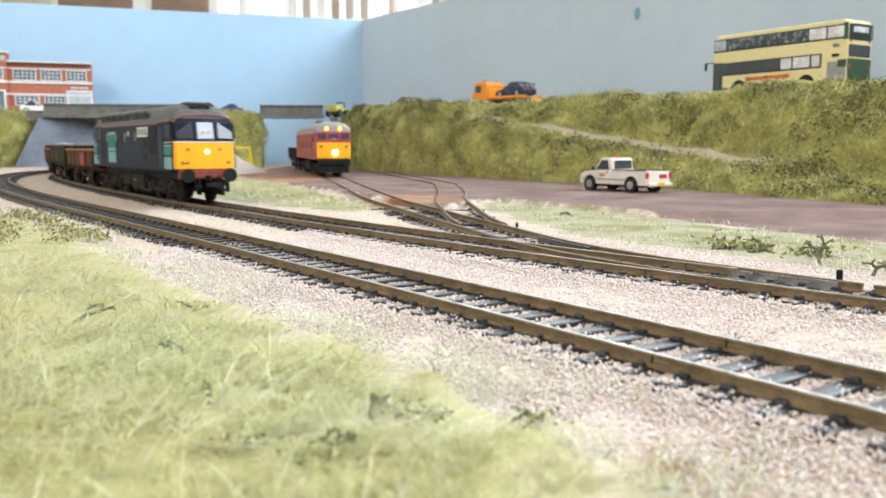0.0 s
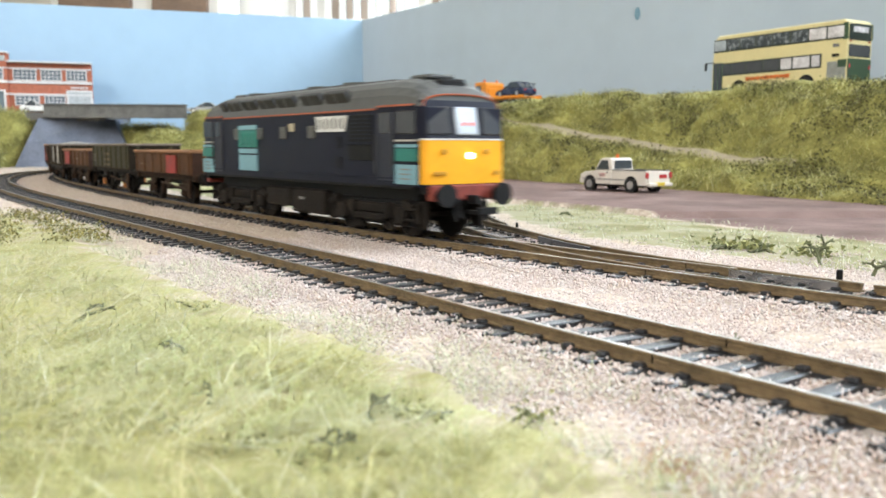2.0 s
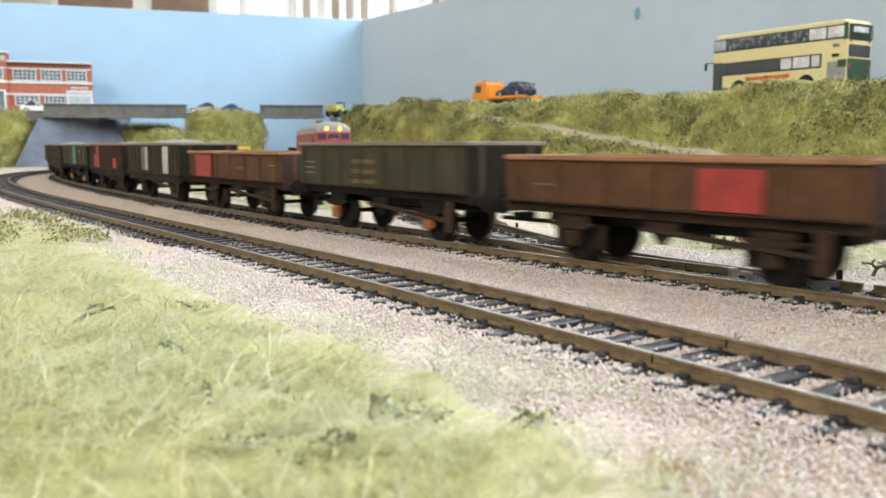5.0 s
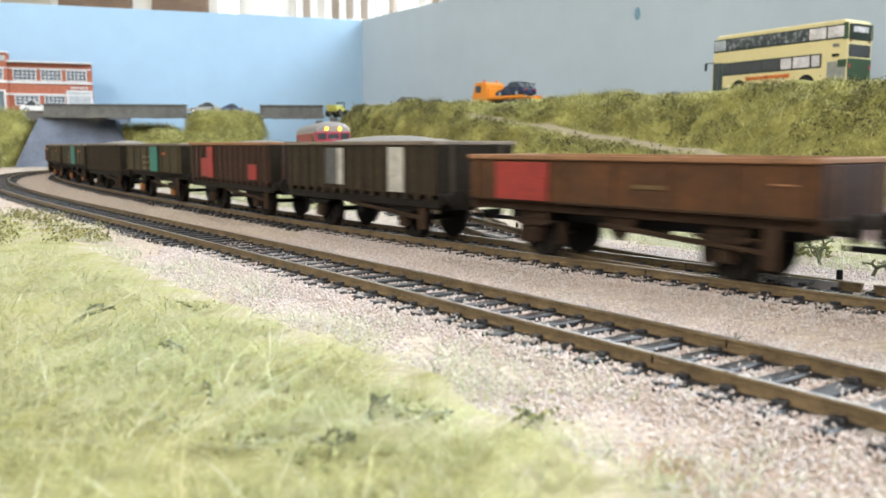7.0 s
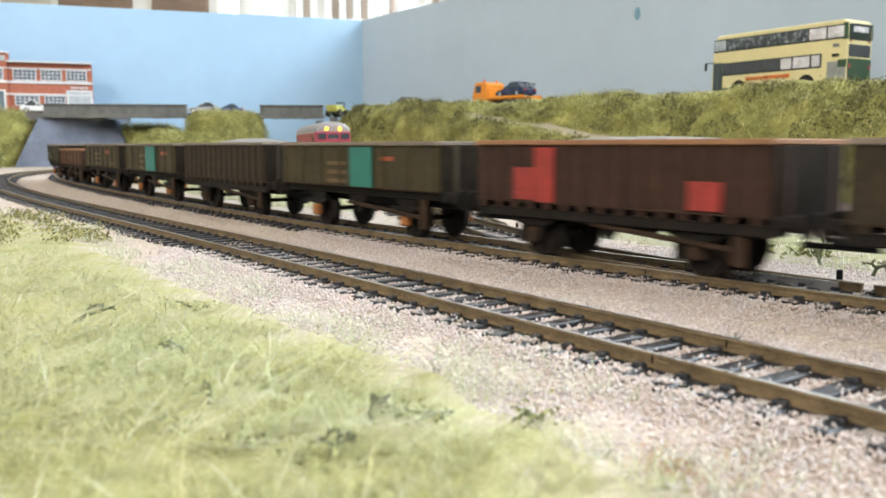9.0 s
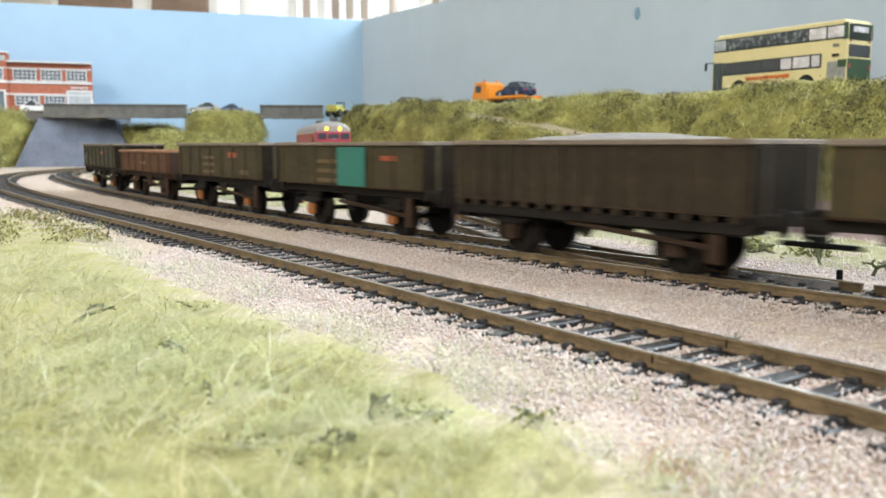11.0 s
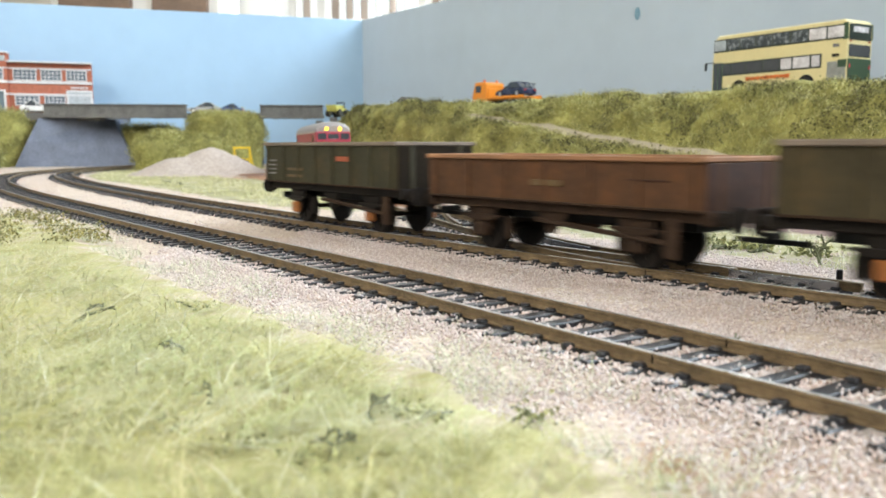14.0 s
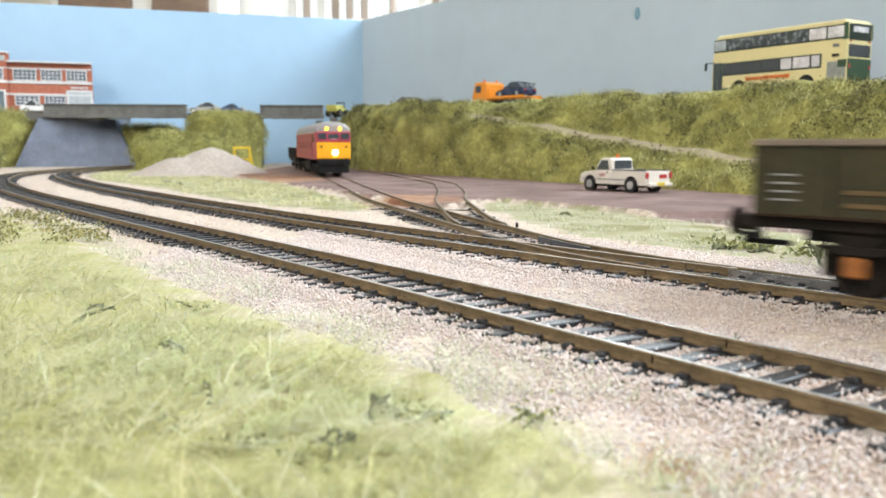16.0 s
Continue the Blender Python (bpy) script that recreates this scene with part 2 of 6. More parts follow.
def ground_material():
    m = bpy.data.materials.new("layout_ground")
    m.use_nodes = True
    N, L = m.node_tree.nodes, m.node_tree.links
    b = N["Principled BSDF"]
    b.inputs["Roughness"].default_value = 0.9
    tc = N.new("ShaderNodeTexCoord")

    def noise_of(scale, detail=4):
        n = N.new("ShaderNodeTexNoise")
        n.inputs["Scale"].default_value, n.inputs["Detail"].default_value = scale, detail
        L.new(tc.outputs["Object"], n.inputs["Vector"])
        return n.outputs[0]

    def ramp_of(value, *stops):
        r = N.new("ShaderNodeValToRGB")
        els = r.color_ramp.elements
        els[0].position, els[0].color = stops[0][0], (*stops[0][1], 1)
        els[1].position, els[1].color = stops[-1][0], (*stops[-1][1], 1)
        for p, c in stops[1:-1]:
            els.new(p).color = (*c, 1)
        L.new(value, r.inputs[0])
        return r.outputs[0]

    vor = N.new("ShaderNodeTexVoronoi")
    vor.inputs["Scale"].default_value = 1100
    L.new(tc.outputs["Object"], vor.inputs["Vector"])
    sep = N.new("ShaderNodeSeparateColor")
    L.new(vor.outputs["Color"], sep.inputs[0])
    colour = ramp_of(sep.outputs[0], (0.0, (0.46, 0.37, 0.295)), (0.5, (0.53, 0.435, 0.355)), (0.85, (0.60, 0.51, 0.43)), (1.0, (0.74, 0.67, 0.59)))
    grit = noise_of(700)
    layers = (("yard", ramp_of(noise_of(26, 6), (0.3, (0.13, 0.078, 0.066)), (0.5, (0.20, 0.130, 0.118)), (0.72, (0.28, 0.195, 0.178)))),
              ("soil", ramp_of(noise_of(60, 5), (0.3, (0.24, 0.10, 0.05)), (0.7, (0.42, 0.25, 0.15)))),
              ("moss", ramp_of(noise_of(55, 5), (0.3, (0.21, 0.20, 0.08)), (0.5, (0.33, 0.32, 0.18)), (0.7, (0.44, 0.40, 0.31)))),
              ("grass", ramp_of(noise_of(70, 5), (0.3, (0.31, 0.28, 0.10)), (0.5, (0.44, 0.42, 0.20)), (0.70, (0.49, 0.43, 0.29)))))
    for name, layer in layers:
        at = N.new("ShaderNodeAttribute")
        at.attribute_name = name
        add = N.new("ShaderNodeMath")
        add.operation = "MULTIPLY_ADD"
        wob = N.new("ShaderNodeMath")
        wob.operation = "MULTIPLY_ADD"
        L.new(noise_of(90, 5), wob.inputs[0])
        wob.inputs[1].default_value, wob.inputs[2].default_value = 1.6, -0.8
        L.new(at.outputs["Fac"], add.inputs[0])
        add.inputs[1].default_value = 1.0
        L.new(wob.outputs[0], add.inputs[2])
        rng = N.new("ShaderNodeMapRange")
        rng.inputs[1].default_value, rng.inputs[2].default_value = 0.35, 0.65
        L.new(add.outputs[0], rng.inputs[0])
        mx = N.new("ShaderNodeMix")
        mx.data_type = "RGBA"
        L.new(rng.outputs[0], mx.inputs[0]), L.new(colour, mx.inputs[6]), L.new(layer, mx.inputs[7])
        colour = mx.outputs[2]
    L.new(colour, b.inputs["Base Color"])
    bp = N.new("ShaderNodeBump")
    bp.inputs["Strength"].default_value, bp.inputs["Distance"].default_value = 0.6, 0.0006
    L.new(grit, bp.inputs["Height"]), L.new(bp.outputs[0], b.inputs["Normal"])
    return m


def lumps(x, y, scale, seed=0):
    return np.array([noise.noise((a * scale, b * scale, seed)) for a, b in zip(np.ravel(x), np.ravel(y))]).reshape(np.shape(x))


def ground_height(x, y):
    z = np.full(np.shape(x), -0.00345)
    g = inside(x, y, FRONT_GRASS)
    return z + np.where(g, 0.0010, 0.0) + 0.0026 * (inside(x, y, YARD) & (y > 0.40))


def make_ground():
    xs = np.r_[np.arange(-1.6, -0.62, 0.05), np.arange(-0.6, -0.12, 0.0065), np.arange(-0.1195, 0.12, 0.0016), np.arange(0.122, 0.32, 0.003), np.arange(0.34, 1.61, 0.05)]
    ys = np.r_[np.arange(-1.5, 0.03, 0.05), np.arange(0.04, 0.24, 0.0016), np.arange(0.242, 0.5, 0.003), np.arange(0.5, 1.3, 0.009), np.arange(1.32, 2.7, 0.05)]
    X, Y = np.meshgrid(xs, ys)
    Z = ground_height(X, Y) + lumps(X, Y, 40) * 0.0005 + lumps(X, Y, 140, 3) * 0.0004
    n, m = X.shape
    idx = np.arange(n * m).reshape(n, m)
    faces = np.stack([idx[:-1, :-1], idx[:-1, 1:], idx[1:, 1:], idx[1:, :-1]], -1).reshape(-1, 4)
    ob = raw("ground", np.stack([X, Y, Z], -1).reshape(-1, 3).tolist(), faces.tolist(), ground_material(), smooth=True)
    soil = np.exp(-(((X + 0.165) / 0.06) ** 2 + ((Y - 0.80) / 0.12) ** 2)) + 0.8 * np.exp(-(((X + 0.02) / 0.04) ** 2 + ((Y - 0.50) / 0.06) ** 2)) + 0.7 * np.exp(-(((X + 0.22) / 0.03) ** 2 + ((Y - 1.0) / 0.1) ** 2)) + 0.75 * np.exp(-(((X + 0.02) / 0.05) ** 2 + ((Y - 0.066) / 0.014) ** 2)) + 0.6 * np.exp(-(((X - 0.028) / 0.014) ** 2 + ((Y - 0.088) / 0.010) ** 2))
    zones = {"grass": softly(X, Y, FRONT_GRASS, 0.034), "moss": np.maximum(softly(X, Y, MID_GRASS, 0.016), softly(X, Y, VERGE, 0.016)), "yard": softly(X, Y, YARD, 0.018), "soil": soil}
    for name, values in zones.items():
        ob.data.attributes.new(name, "FLOAT", "POINT").data.foreach_set("value", np.asarray(values, float).ravel())
    return tagged(ob, "model railway baseboard of pale granite ballast, grass and brown yard earth", "ground", kind="structure")


make_ground()


def scatter(poly, count, rng, keep=None):
    p = np.array(poly)
    lo, hi = p.min(0), p.max(0)
    q = rng.uniform(lo, hi, (count, 2))
    ok = ragged(q[:, 0], q[:, 1], poly)
    if keep is not None:
        ok &= keep(q[:, 0], q[:, 1])
    return q[ok]


def to_line(line, x, y, along=False):
    d, where = np.full(x.shape, 9.0), np.zeros(x.shape)
    for a, b, s in zip(line.p[:-1], line.p[1:], line.s[:-1]):
        ab = b - a
        if ab @ ab < 1e-12:
            continue
        t = np.clip(((x - a[0]) * ab[0] + (y - a[1]) * ab[1]) / (ab @ ab), 0, 1)
        e = np.hypot(x - a[0] - t * ab[0], y - a[1] - t * ab[1])
        where = np.where(e < d, s + t * np.hypot(*ab), where)
        d = np.minimum(d, e)
    return (d, where) if along else d


# stones: small uneven octahedra, heaped between and beside the sleepers
def stones(name, q, rng, low, high, material, base, label):
    n = len(q)
    shape = np.array([(1, 0, 0), (-1, 0, 0), (0, 1, 0), (0, -1, 0), (0, 0, 1), (0, 0, -1)], float)
    tri = np.array([(0, 2, 4), (2, 1, 4), (1, 3, 4), (3, 0, 4), (2, 0, 5), (1, 2, 5), (3, 1, 5), (0, 3, 5)])
    size = rng.uniform(low, high, (n, 1, 1)) * rng.uniform(0.75, 1.15, (n, 6, 1))
    turn = rng.uniform(0, 6.28, n)
    v = shape[None] * size + rng.normal(0, low * 0.22, (n, 6, 3))
    c, s = np.cos(turn)[:, None], np.sin(turn)[:, None]
    v = np.stack([v[..., 0] * c - v[..., 1] * s, v[..., 0] * s + v[..., 1] * c, v[..., 2]], -1)
    v += np.stack([q[:, 0], q[:, 1], base], -1)[:, None]
    f = (tri[None] + 6 * np.arange(n)[:, None, None]).reshape(-1, 3)
    ob = raw(name, v.reshape(-1, 3).tolist(), f.tolist(), material, smooth=True)
    return tagged(ob, label, "ballast", kind="stuff")


rng = np.random.default_rng(5)
near_zone = [(-0.62, 0.04), (-0.62, 1.2), (-0.35, 1.2), (0.16, 0.32), (0.25, 0.02), (0.02, 0.02)]
parts_q = []
for poly, count in (([(-0.09, 0.26), (-0.02, 0.10), (0.02, 0.05), (0.14, 0.05), (0.20, 0.12), (0.12, 0.26), (-0.03, 0.36)], 290000), (near_zone, 130000)):
    q = scatter(poly, count, rng)
    parts_q.append(q)
q = np.vstack(parts_q)
PITCH = 0.0076
near_start = float(LINE_NEAR.s[np.argmin(np.hypot(LINE_NEAR.p[:, 0] - 0.09, LINE_NEAR.p[:, 1] - 0.054))])
far_start = float(LINE_FAR.s[np.argmin(np.hypot(LINE_FAR.p[:, 0] - 0.16, LINE_FAR.p[:, 1] - 0.097))])
(d1, s1), (d2, s2) = to_line(LINE_NEAR, q[:, 0], q[:, 1], True), to_line(LINE_FAR, q[:, 0], q[:, 1], True)
bed = np.minimum(d1, d2)
off = np.where(d1 < d2, s1 - near_start, s2 - far_start)
on_sleeper = (abs((off + PITCH / 2) % PITCH - PITCH / 2) < 0.0018) & (bed < 0.0152)
free = ~(inside(q[:, 0], q[:, 1], MID_GRASS) | inside(q[:, 0], q[:, 1], YARD) | (inside(q[:, 0], q[:, 1], VERGE) & (rng.random(len(q)) < 0.8)))
front = ragged(q[:, 0], q[:, 1], FRONT_GRASS)
free &= ~front | (rng.random(len(q)) < np.where(q[:, 1] < 0.14, 0.35, 0.12))
free &= ~on_sleeper | (rng.random(len(q)) < np.where(bed > 0.0112, np.where(q[:, 1] < 0.135, 0.62, 0.5), 0.07))
free &= (abs(bed - GAUGE / 2) > 0.0014) & (q[:, 1] > 0.045)
free &= rng.random(len(q)) > 0.15 * np.exp(-(((q[:, 0] - 0.018) / 0.028) ** 2 + ((q[:, 1] - 0.078) / 0.022) ** 2))
q, bed, on_sleeper = q[free], bed[free], on_sleeper[free]
# the shoulder stands a little higher than the bed between the rails
base = np.where(bed < 0.0075, -0.0028, np.where(bed < 0.0115, -0.0026, -0.0034 + np.where(q[:, 1] < 0.14, 0.0011, 0.0009) * np.exp(-((bed - 0.0165) / 0.0055) ** 2))) + np.where(on_sleeper, 0.0006, 0) + rng.normal(0, 0.00012, len(q))
stones("ballast_stones", q, rng, 0.00017, 0.00042, STONE, base, "loose pinkish beige granite ballast stones round the tracks")


# ---- tracks ----
def rail_mesh(line, side, s0, s1, step=0.008, z=0.0):
    """A rail with head, web and foot, swept along the line."""
    prof = [(-0.0010, -0.0021), (0.0010, -0.0021), (0.0010, -0.0018), (0.0003, -0.0015), (0.0003, -0.0007), (0.0006, -0.0005), (0.0006, -0.00012),
            (0.00045, 0.0), (-0.00045, 0.0), (-0.0006, -0.00012), (-0.0006, -0.0005), (-0.0003, -0.0007), (-0.0003, -0.0015), (-0.0010, -0.0018)]
    secs = []
    for s in np.arange(s0, s1 + step / 2, step):
        p, w = line.at(s), line.way(s)
        nrm = np.array([w[1], -w[0]])
        secs.append([(*(p + nrm * (side * GAUGE / 2 + u)), v + z) for u, v in prof])
    return loft(secs)


def rail(name, line, side, s0, s1, parent, z=0.0, step=0.008, top=RAIL_TOP):
    ob = part(name, rail_mesh(line, side, s0, s1, step, z), RAIL_SIDE, parent)
    ob.data.materials.append(top)
    for f in ob.data.polygons:
        if f.normal.z > 0.9 and f.center.z > z - 0.0004:
            f.material_index = 1
    return ob


def sleeper_mesh(length=0.030):
    bm = box((0, 0, -0.0030), (length, 0.0031, 0.0018), 0.0002)
    for x in (-GAUGE / 2, GAUGE / 2):
        for k in (-1, 1):
            add_box(bm, (x + k * 0.0015, 0, -0.00185), (0.0017, 0.0020, 0.0009), 0.0003)
    me = bpy.data.meshes.new("sleeper")
    bm.to_mesh(me)
    bm.free()
    me.materials.append(SLEEPER)
    return me


SLEEPER_MESH = sleeper_mesh()


def lay_track(name, line, s0, s1, label, sleepers=True, z=0.0, s_first=None, s_last=None, gap=None, blade=0.0, top=RAIL_TOP, sunk=0.0):
    tr = thing(name, pose(0, 0, 0), label, "railway track", kind="structure")
    for side in (-1, 1):
        spans = [(s0, s1)]
        if gap and side == 1:
            spans = [(s0, gap[0]), (gap[1], s1)]
        if blade and side == -1:
            spans = [(blade, s1)]
        for a, b in spans:
            rail("rail", line, side, a, b, tr, z, top=top)
    if sleepers:
        r = random.Random(3)
        a, b = s_first or s0, s_last or s1
        k = 0
        s = a
        while s < b:
            p, w = line.at(s), line.way(s)
            m = Matrix.Translation((p[0], p[1], z - sunk * r.uniform(0.4, 1.3) + r.uniform(-0.0001, 0.0001))) @ Matrix.Rotation(math.atan2(w[1], w[0]) - math.pi / 2 + r.uniform(-0.02, 0.02), 4, "Z")
            if k < 300:
                ob = new("sleeper", SLEEPER_MESH)
                ob.parent, ob.matrix_basis = tr, m
            s += PITCH
            k += 1
    return tr


toe = float(LINE_FAR.s[np.argmin(np.hypot(LINE_FAR.p[:, 0] - 0.0859, LINE_FAR.p[:, 1] - 0.18))])
lay_track("track_near", LINE_NEAR, 0.02, LINE_NEAR.s[-1] - 0.02, "weathered brown model track on black sleepers in pale ballast", s_first=near_start)
lay_track("track_far", LINE_FAR, 0.02, LINE_FAR.s[-1] - 0.02, "weathered brown model track on black sleepers carrying the goods train", s_first=far_start, gap=(toe, toe + 0.030))
lay_track("siding_track", SIDING, 0.0, SIDING.s[-1], "brown siding track leading from the points into the yard", s_first=0.045, s_last=0.30, blade=0.028, top=RAIL_DULL, sunk=0.0012)
lay_track("spur_track", SPUR, 0.02, SPUR.s[-1] - 0.01, "brown curved yard track half buried in earth", s_first=0.03, s_last=0.13, top=RAIL_DULL, sunk=0.0014)

# point blades, check rails and frog of the turnout
turnout = thing("turnout", pose(0, 0, 0), "model railway points with bright blades and black frog", "railway points", kind="structure")
BLADE = mat("blade_steel", (0.42, 0.41, 0.40), 0.25, 1.0, 0.2, 0.01, 0.05)


def strip(name, pts, w, h, z, material):
    secs = []
    for i, p in enumerate(pts):
        a, b = np.array(pts[max(i - 1, 0)]), np.array(pts[min(i + 1, len(pts) - 1)])
        d = (b - a) / np.linalg.norm(b - a)
        nrm = np.array([d[1], -d[0]])
        l, r_ = np.array(p) + nrm * w / 2, np.array(p) - nrm * w / 2
        secs.append([(*l, z - h), (*r_, z - h), (*r_, z), (*l, z)])
    return part(name, loft(secs), material, turnout)


def beside(line, s0, s1, off, n=8):
    out = []
    for s in np.linspace(s0, s1, n):
        p, w = line.at(s), line.way(s)
        out.append(tuple(p + np.array([w[1], -w[0]]) * off))
    return out


strip("blade_tip", beside(SIDING, 0.004, 0.03, -GAUGE / 2 + 0.0016), 0.0007, 0.0020, -0.0002, BLADE)
strip("blade_tip", beside(LINE_FAR, toe + 0.004, toe + 0.031, GAUGE / 2 - 0.0016), 0.0007, 0.0020, -0.0002, BLADE)
strip("check_rail", beside(SIDING, 0.086, 0.121, GAUGE / 2 - 0.0024), 0.0008, 0.0018, -0.0003, SLEEPER)
strip("check_rail", beside(LINE_FAR, toe + 0.10, toe + 0.15, -GAUGE / 2 + 0.0024), 0.0010, 0.0022, -0.0001, SLEEPER)
strip("frog", beside(SIDING, 0.112, 0.132, -GAUGE / 2, 4), 0.0034, 0.0022, -0.0003, SHADOW_BLACK)
for line, a in ((LINE_FAR, far_start + 0.05), (SIDING, 0.02)):
    strip("tie_bar", [tuple(line.at(a) + np.array([-0.011, -0.006])), tuple(line.at(a) + np.array([0.011, 0.006]))], 0.002, 0.001, -0.0022, SHADOW_BLACK)
post = part("operating_pin", boxes([((0.0925, 0.1955, -0.0005), (0.0012, 0.0012, 0.004)), ((0.030, 0.343, -0.0022), (0.0010, 0.0010, 0.0026))]), SHADOW_BLACK, turnout)


# rail joints
joints = thing("rail_joint", pose(0, 0, 0), "dark gaps and fishplates at the rail joints", "rail joint", kind="structure")
for line, x, y in ((LINE_NEAR, 0.0385, 0.126), (LINE_NEAR, -0.12, 0.335), (LINE_FAR, 0.058, 0.213), (LINE_FAR, -0.10, 0.415)):
    i = int(np.argmin(np.hypot(line.p[:, 0] - x, line.p[:, 1] - y)))
    wv = line.way(line.s[i])
    for side in (-1, 1):
        c = line.p[i] + np.array([wv[1], -wv[0]]) * side * GAUGE / 2
        m = Matrix.Translation((*c, 0)) @ Matrix.Rotation(math.atan2(wv[1], wv[0]), 4, "Z")
        part("joint_gap", box((0, 0, -0.0008), (0.00014, 0.0013, 0.0014), 0, m), GRIME, joints)
        part("fishplate", box((0, 0, -0.0012), (0.006, 0.0009, 0.0009), 0.0002, m), RAIL_SIDE, joints)


# ---- backdrop panels, room ----
CORNER = (-0.156, 1.68)
TOP = 0.271


def wall_panel(name, a, b, z0, z1, thick, material, label, holes=()):
    """An upright panel from a to b; its thickness goes away from the layout. holes: spans (u0, u1, ztop) from its foot."""
    a, b = Vector((*a, 0)), Vector((*b, 0))
    d = (b - a).normalized()
    length = (b - a).length
    m = Matrix.Translation(a) @ Matrix(((d.x, -d.y, 0, 0), (d.y, d.x, 0, 0), (0, 0, 1, 0), (0, 0, 0, 1)))
    bm = bmesh.new()
    u = 0.0
    for u0, u1, zt in list(holes) + [(length, length, 0)]:
        if u0 > u:
            add_box(bm, ((u + u0) / 2, thick / 2, (z0 + z1) / 2), (u0 - u, thick, z1 - z0))
        if u1 > u0:
            add_box(bm, ((u0 + u1) / 2, thick / 2, (zt + z1) / 2), (u1 - u0, thick, z1 - zt))
        u = u1
    ob = part(name, bm, material)
    ob.matrix_basis = m
    return tagged(ob, label, "backdrop", kind="structure")


left_way = np.array([-0.364, -0.126]) / np.hypot(0.364, 0.126)
LEFT_END = tuple(np.array(CORNER) + left_way * 1.6)
RIGHT_END = (CORNER[0] + 0.118 / 0.167 * 1.9, CORNER[1] - 1.9)
# the track leaves through an opening low in the left-hand panel
u_of = lambda x: (x - LEFT_END[0]) / -left_way[0]
wall_panel("backdrop_left", LEFT_END, CORNER, -0.02, TOP, 0.009, BACKDROP_L, "sky-blue painted backdrop board behind the bridge", holes=[(u_of(-0.462), u_of(-0.344), 0.066)])
wall_panel("backdrop_right", CORNER, RIGHT_END, -0.02, TOP, 0.009, BACKDROP_R, "painted backdrop board behind the embankment, its duller light put into the colour")
scuff = part("scuff_mark", bmesh.new(), mat("scuff_blue", (0.20, 0.36, 0.48), 0.8))
bm = bmesh.new()
bmesh.ops.create_cone(bm, cap_ends=True, segments=16, radius1=0.008, radius2=0.0075, depth=0.0006)
bm.to_mesh(scuff.data)
bm.free()
tagged(scuff, "small round blue paint patch on the backdrop", "paint mark")
R_D = (np.array(RIGHT_END) - np.array(CORNER)) / np.linalg.norm(np.array(RIGHT_END) - np.array(CORNER))
sp = np.array(CORNER) + R_D * 0.70
ang = math.atan2(R_D[1], R_D[0])
scuff.matrix_basis = Matrix.Translation((sp[0] - 0.0006, sp[1] - 0.0006, 0.197)) @ Matrix.Rotation(ang, 4, "Z") @ pose(0, 0, 0, 90, 0, 0) @ Matrix.Diagonal((0.6, 1, 1, 1))

room = ((-2.6, 2.4), (-2.4, 3.4), (-0.95, 1.9))


def room_wall(name, c, s, material=WALL_PAINT, label="plain white plastered room wall"):
    return tagged(part(name, box(c, s, 0), material), label, "wall", kind="structure")


room_wall("floor", (-0.1, 0.5, -1.0), (5.2, 6.0, 0.1), CARPET, "dark brown carpeted room floor")
room_wall("ceiling", (-0.1, 0.5, 2.30), (5.2, 6.0, 0.1), PLASTER, "plain white room ceiling")
room_wall("wall_west", (-2.65, 0.5, 0.65), (0.1, 6.0, 3.2))
room_wall("wall_south_low", (-0.1, -2.45, -0.03), (5.0, 0.1, 1.84))
room_wall("wall_south_high", (-0.1, -2.45, 2.23), (5.0, 0.1, 0.04))
room_wall("wall_south_west", (-2.2, -2.45, 1.55), (0.8, 0.1, 1.32))
room_wall("wall_south_east", (1.2, -2.45, 1.55), (2.4, 0.1, 1.32))
room_wall("wall_east_low", (2.45, 0.5, -0.04), (0.1, 5.8, 1.82))
room_wall("wall_east_north", (2.45, 2.45, 1.56), (0.1, 1.9, 1.38))
room_wall("wall_east_south", (2.45, -1.65, 1.56), (0.1, 1.5, 1.38))
room_wall("wall_north_low", (-0.1, 3.45, -0.22), (5.0, 0.1, 1.46))
room_wall("wall_north_high", (-0.1, 3.45, 2.13), (5.0, 0.1, 0.24))
room_wall("wall_north_west", (-1.62, 3.45, 1.26), (1.96, 0.1, 1.5))
room_wall("wall_north_east", (2.15, 3.45, 1.26), (0.5, 0.1, 1.5))
baseboard = room_wall("baseboard_edge", (0.0, 0.6, -0.06), (3.2, 4.2, 0.09), mat("plywood", (0.42, 0.30, 0.18), 0.7, 0, 0.25, 0.05, 0.2), "plywood top that carries the model railway")
for x in (-1.4, 1.4):
    for y in (-1.3, 2.5):
        tagged(part("trestle_leg", box((x, y, -0.525), (0.07, 0.07, 0.84), 0.004), mat("plywood", (0.4, 0.3, 0.2))), "square timber leg under the layout board", "table leg", "layout legs")


# ---- embankments ----
def xb(y):
    return np.interp(y, [-0.6, 0, 0.25, 0.439, 0.501, 0.577, 0.644, 0.75, 0.867, 0.968, 1.119, 1.3, 1.45], [0.52, 0.38, 0.295, 0.232, 0.208, 0.181, 0.137, 0.08, 0.011, -0.052, -0.112, -0.165, -0.18])


def xc(y):
    return np.interp(y, [-0.6, 0, 0.25, 0.45, 0.574, 0.65, 0.692, 0.788, 0.852, 0.976, 1.03, 1.12, 1.3, 1.45], [0.64, 0.50, 0.42, 0.345, 0.298, 0.263, 0.228, 0.165, 0.1, 0.015, -0.035, -0.075, -0.12, -0.14])


def xw(y):
    return CORNER[0] + (CORNER[1] - y) * 0.118 / 0.167 - 0.004


ROAD_Z = 0.0765


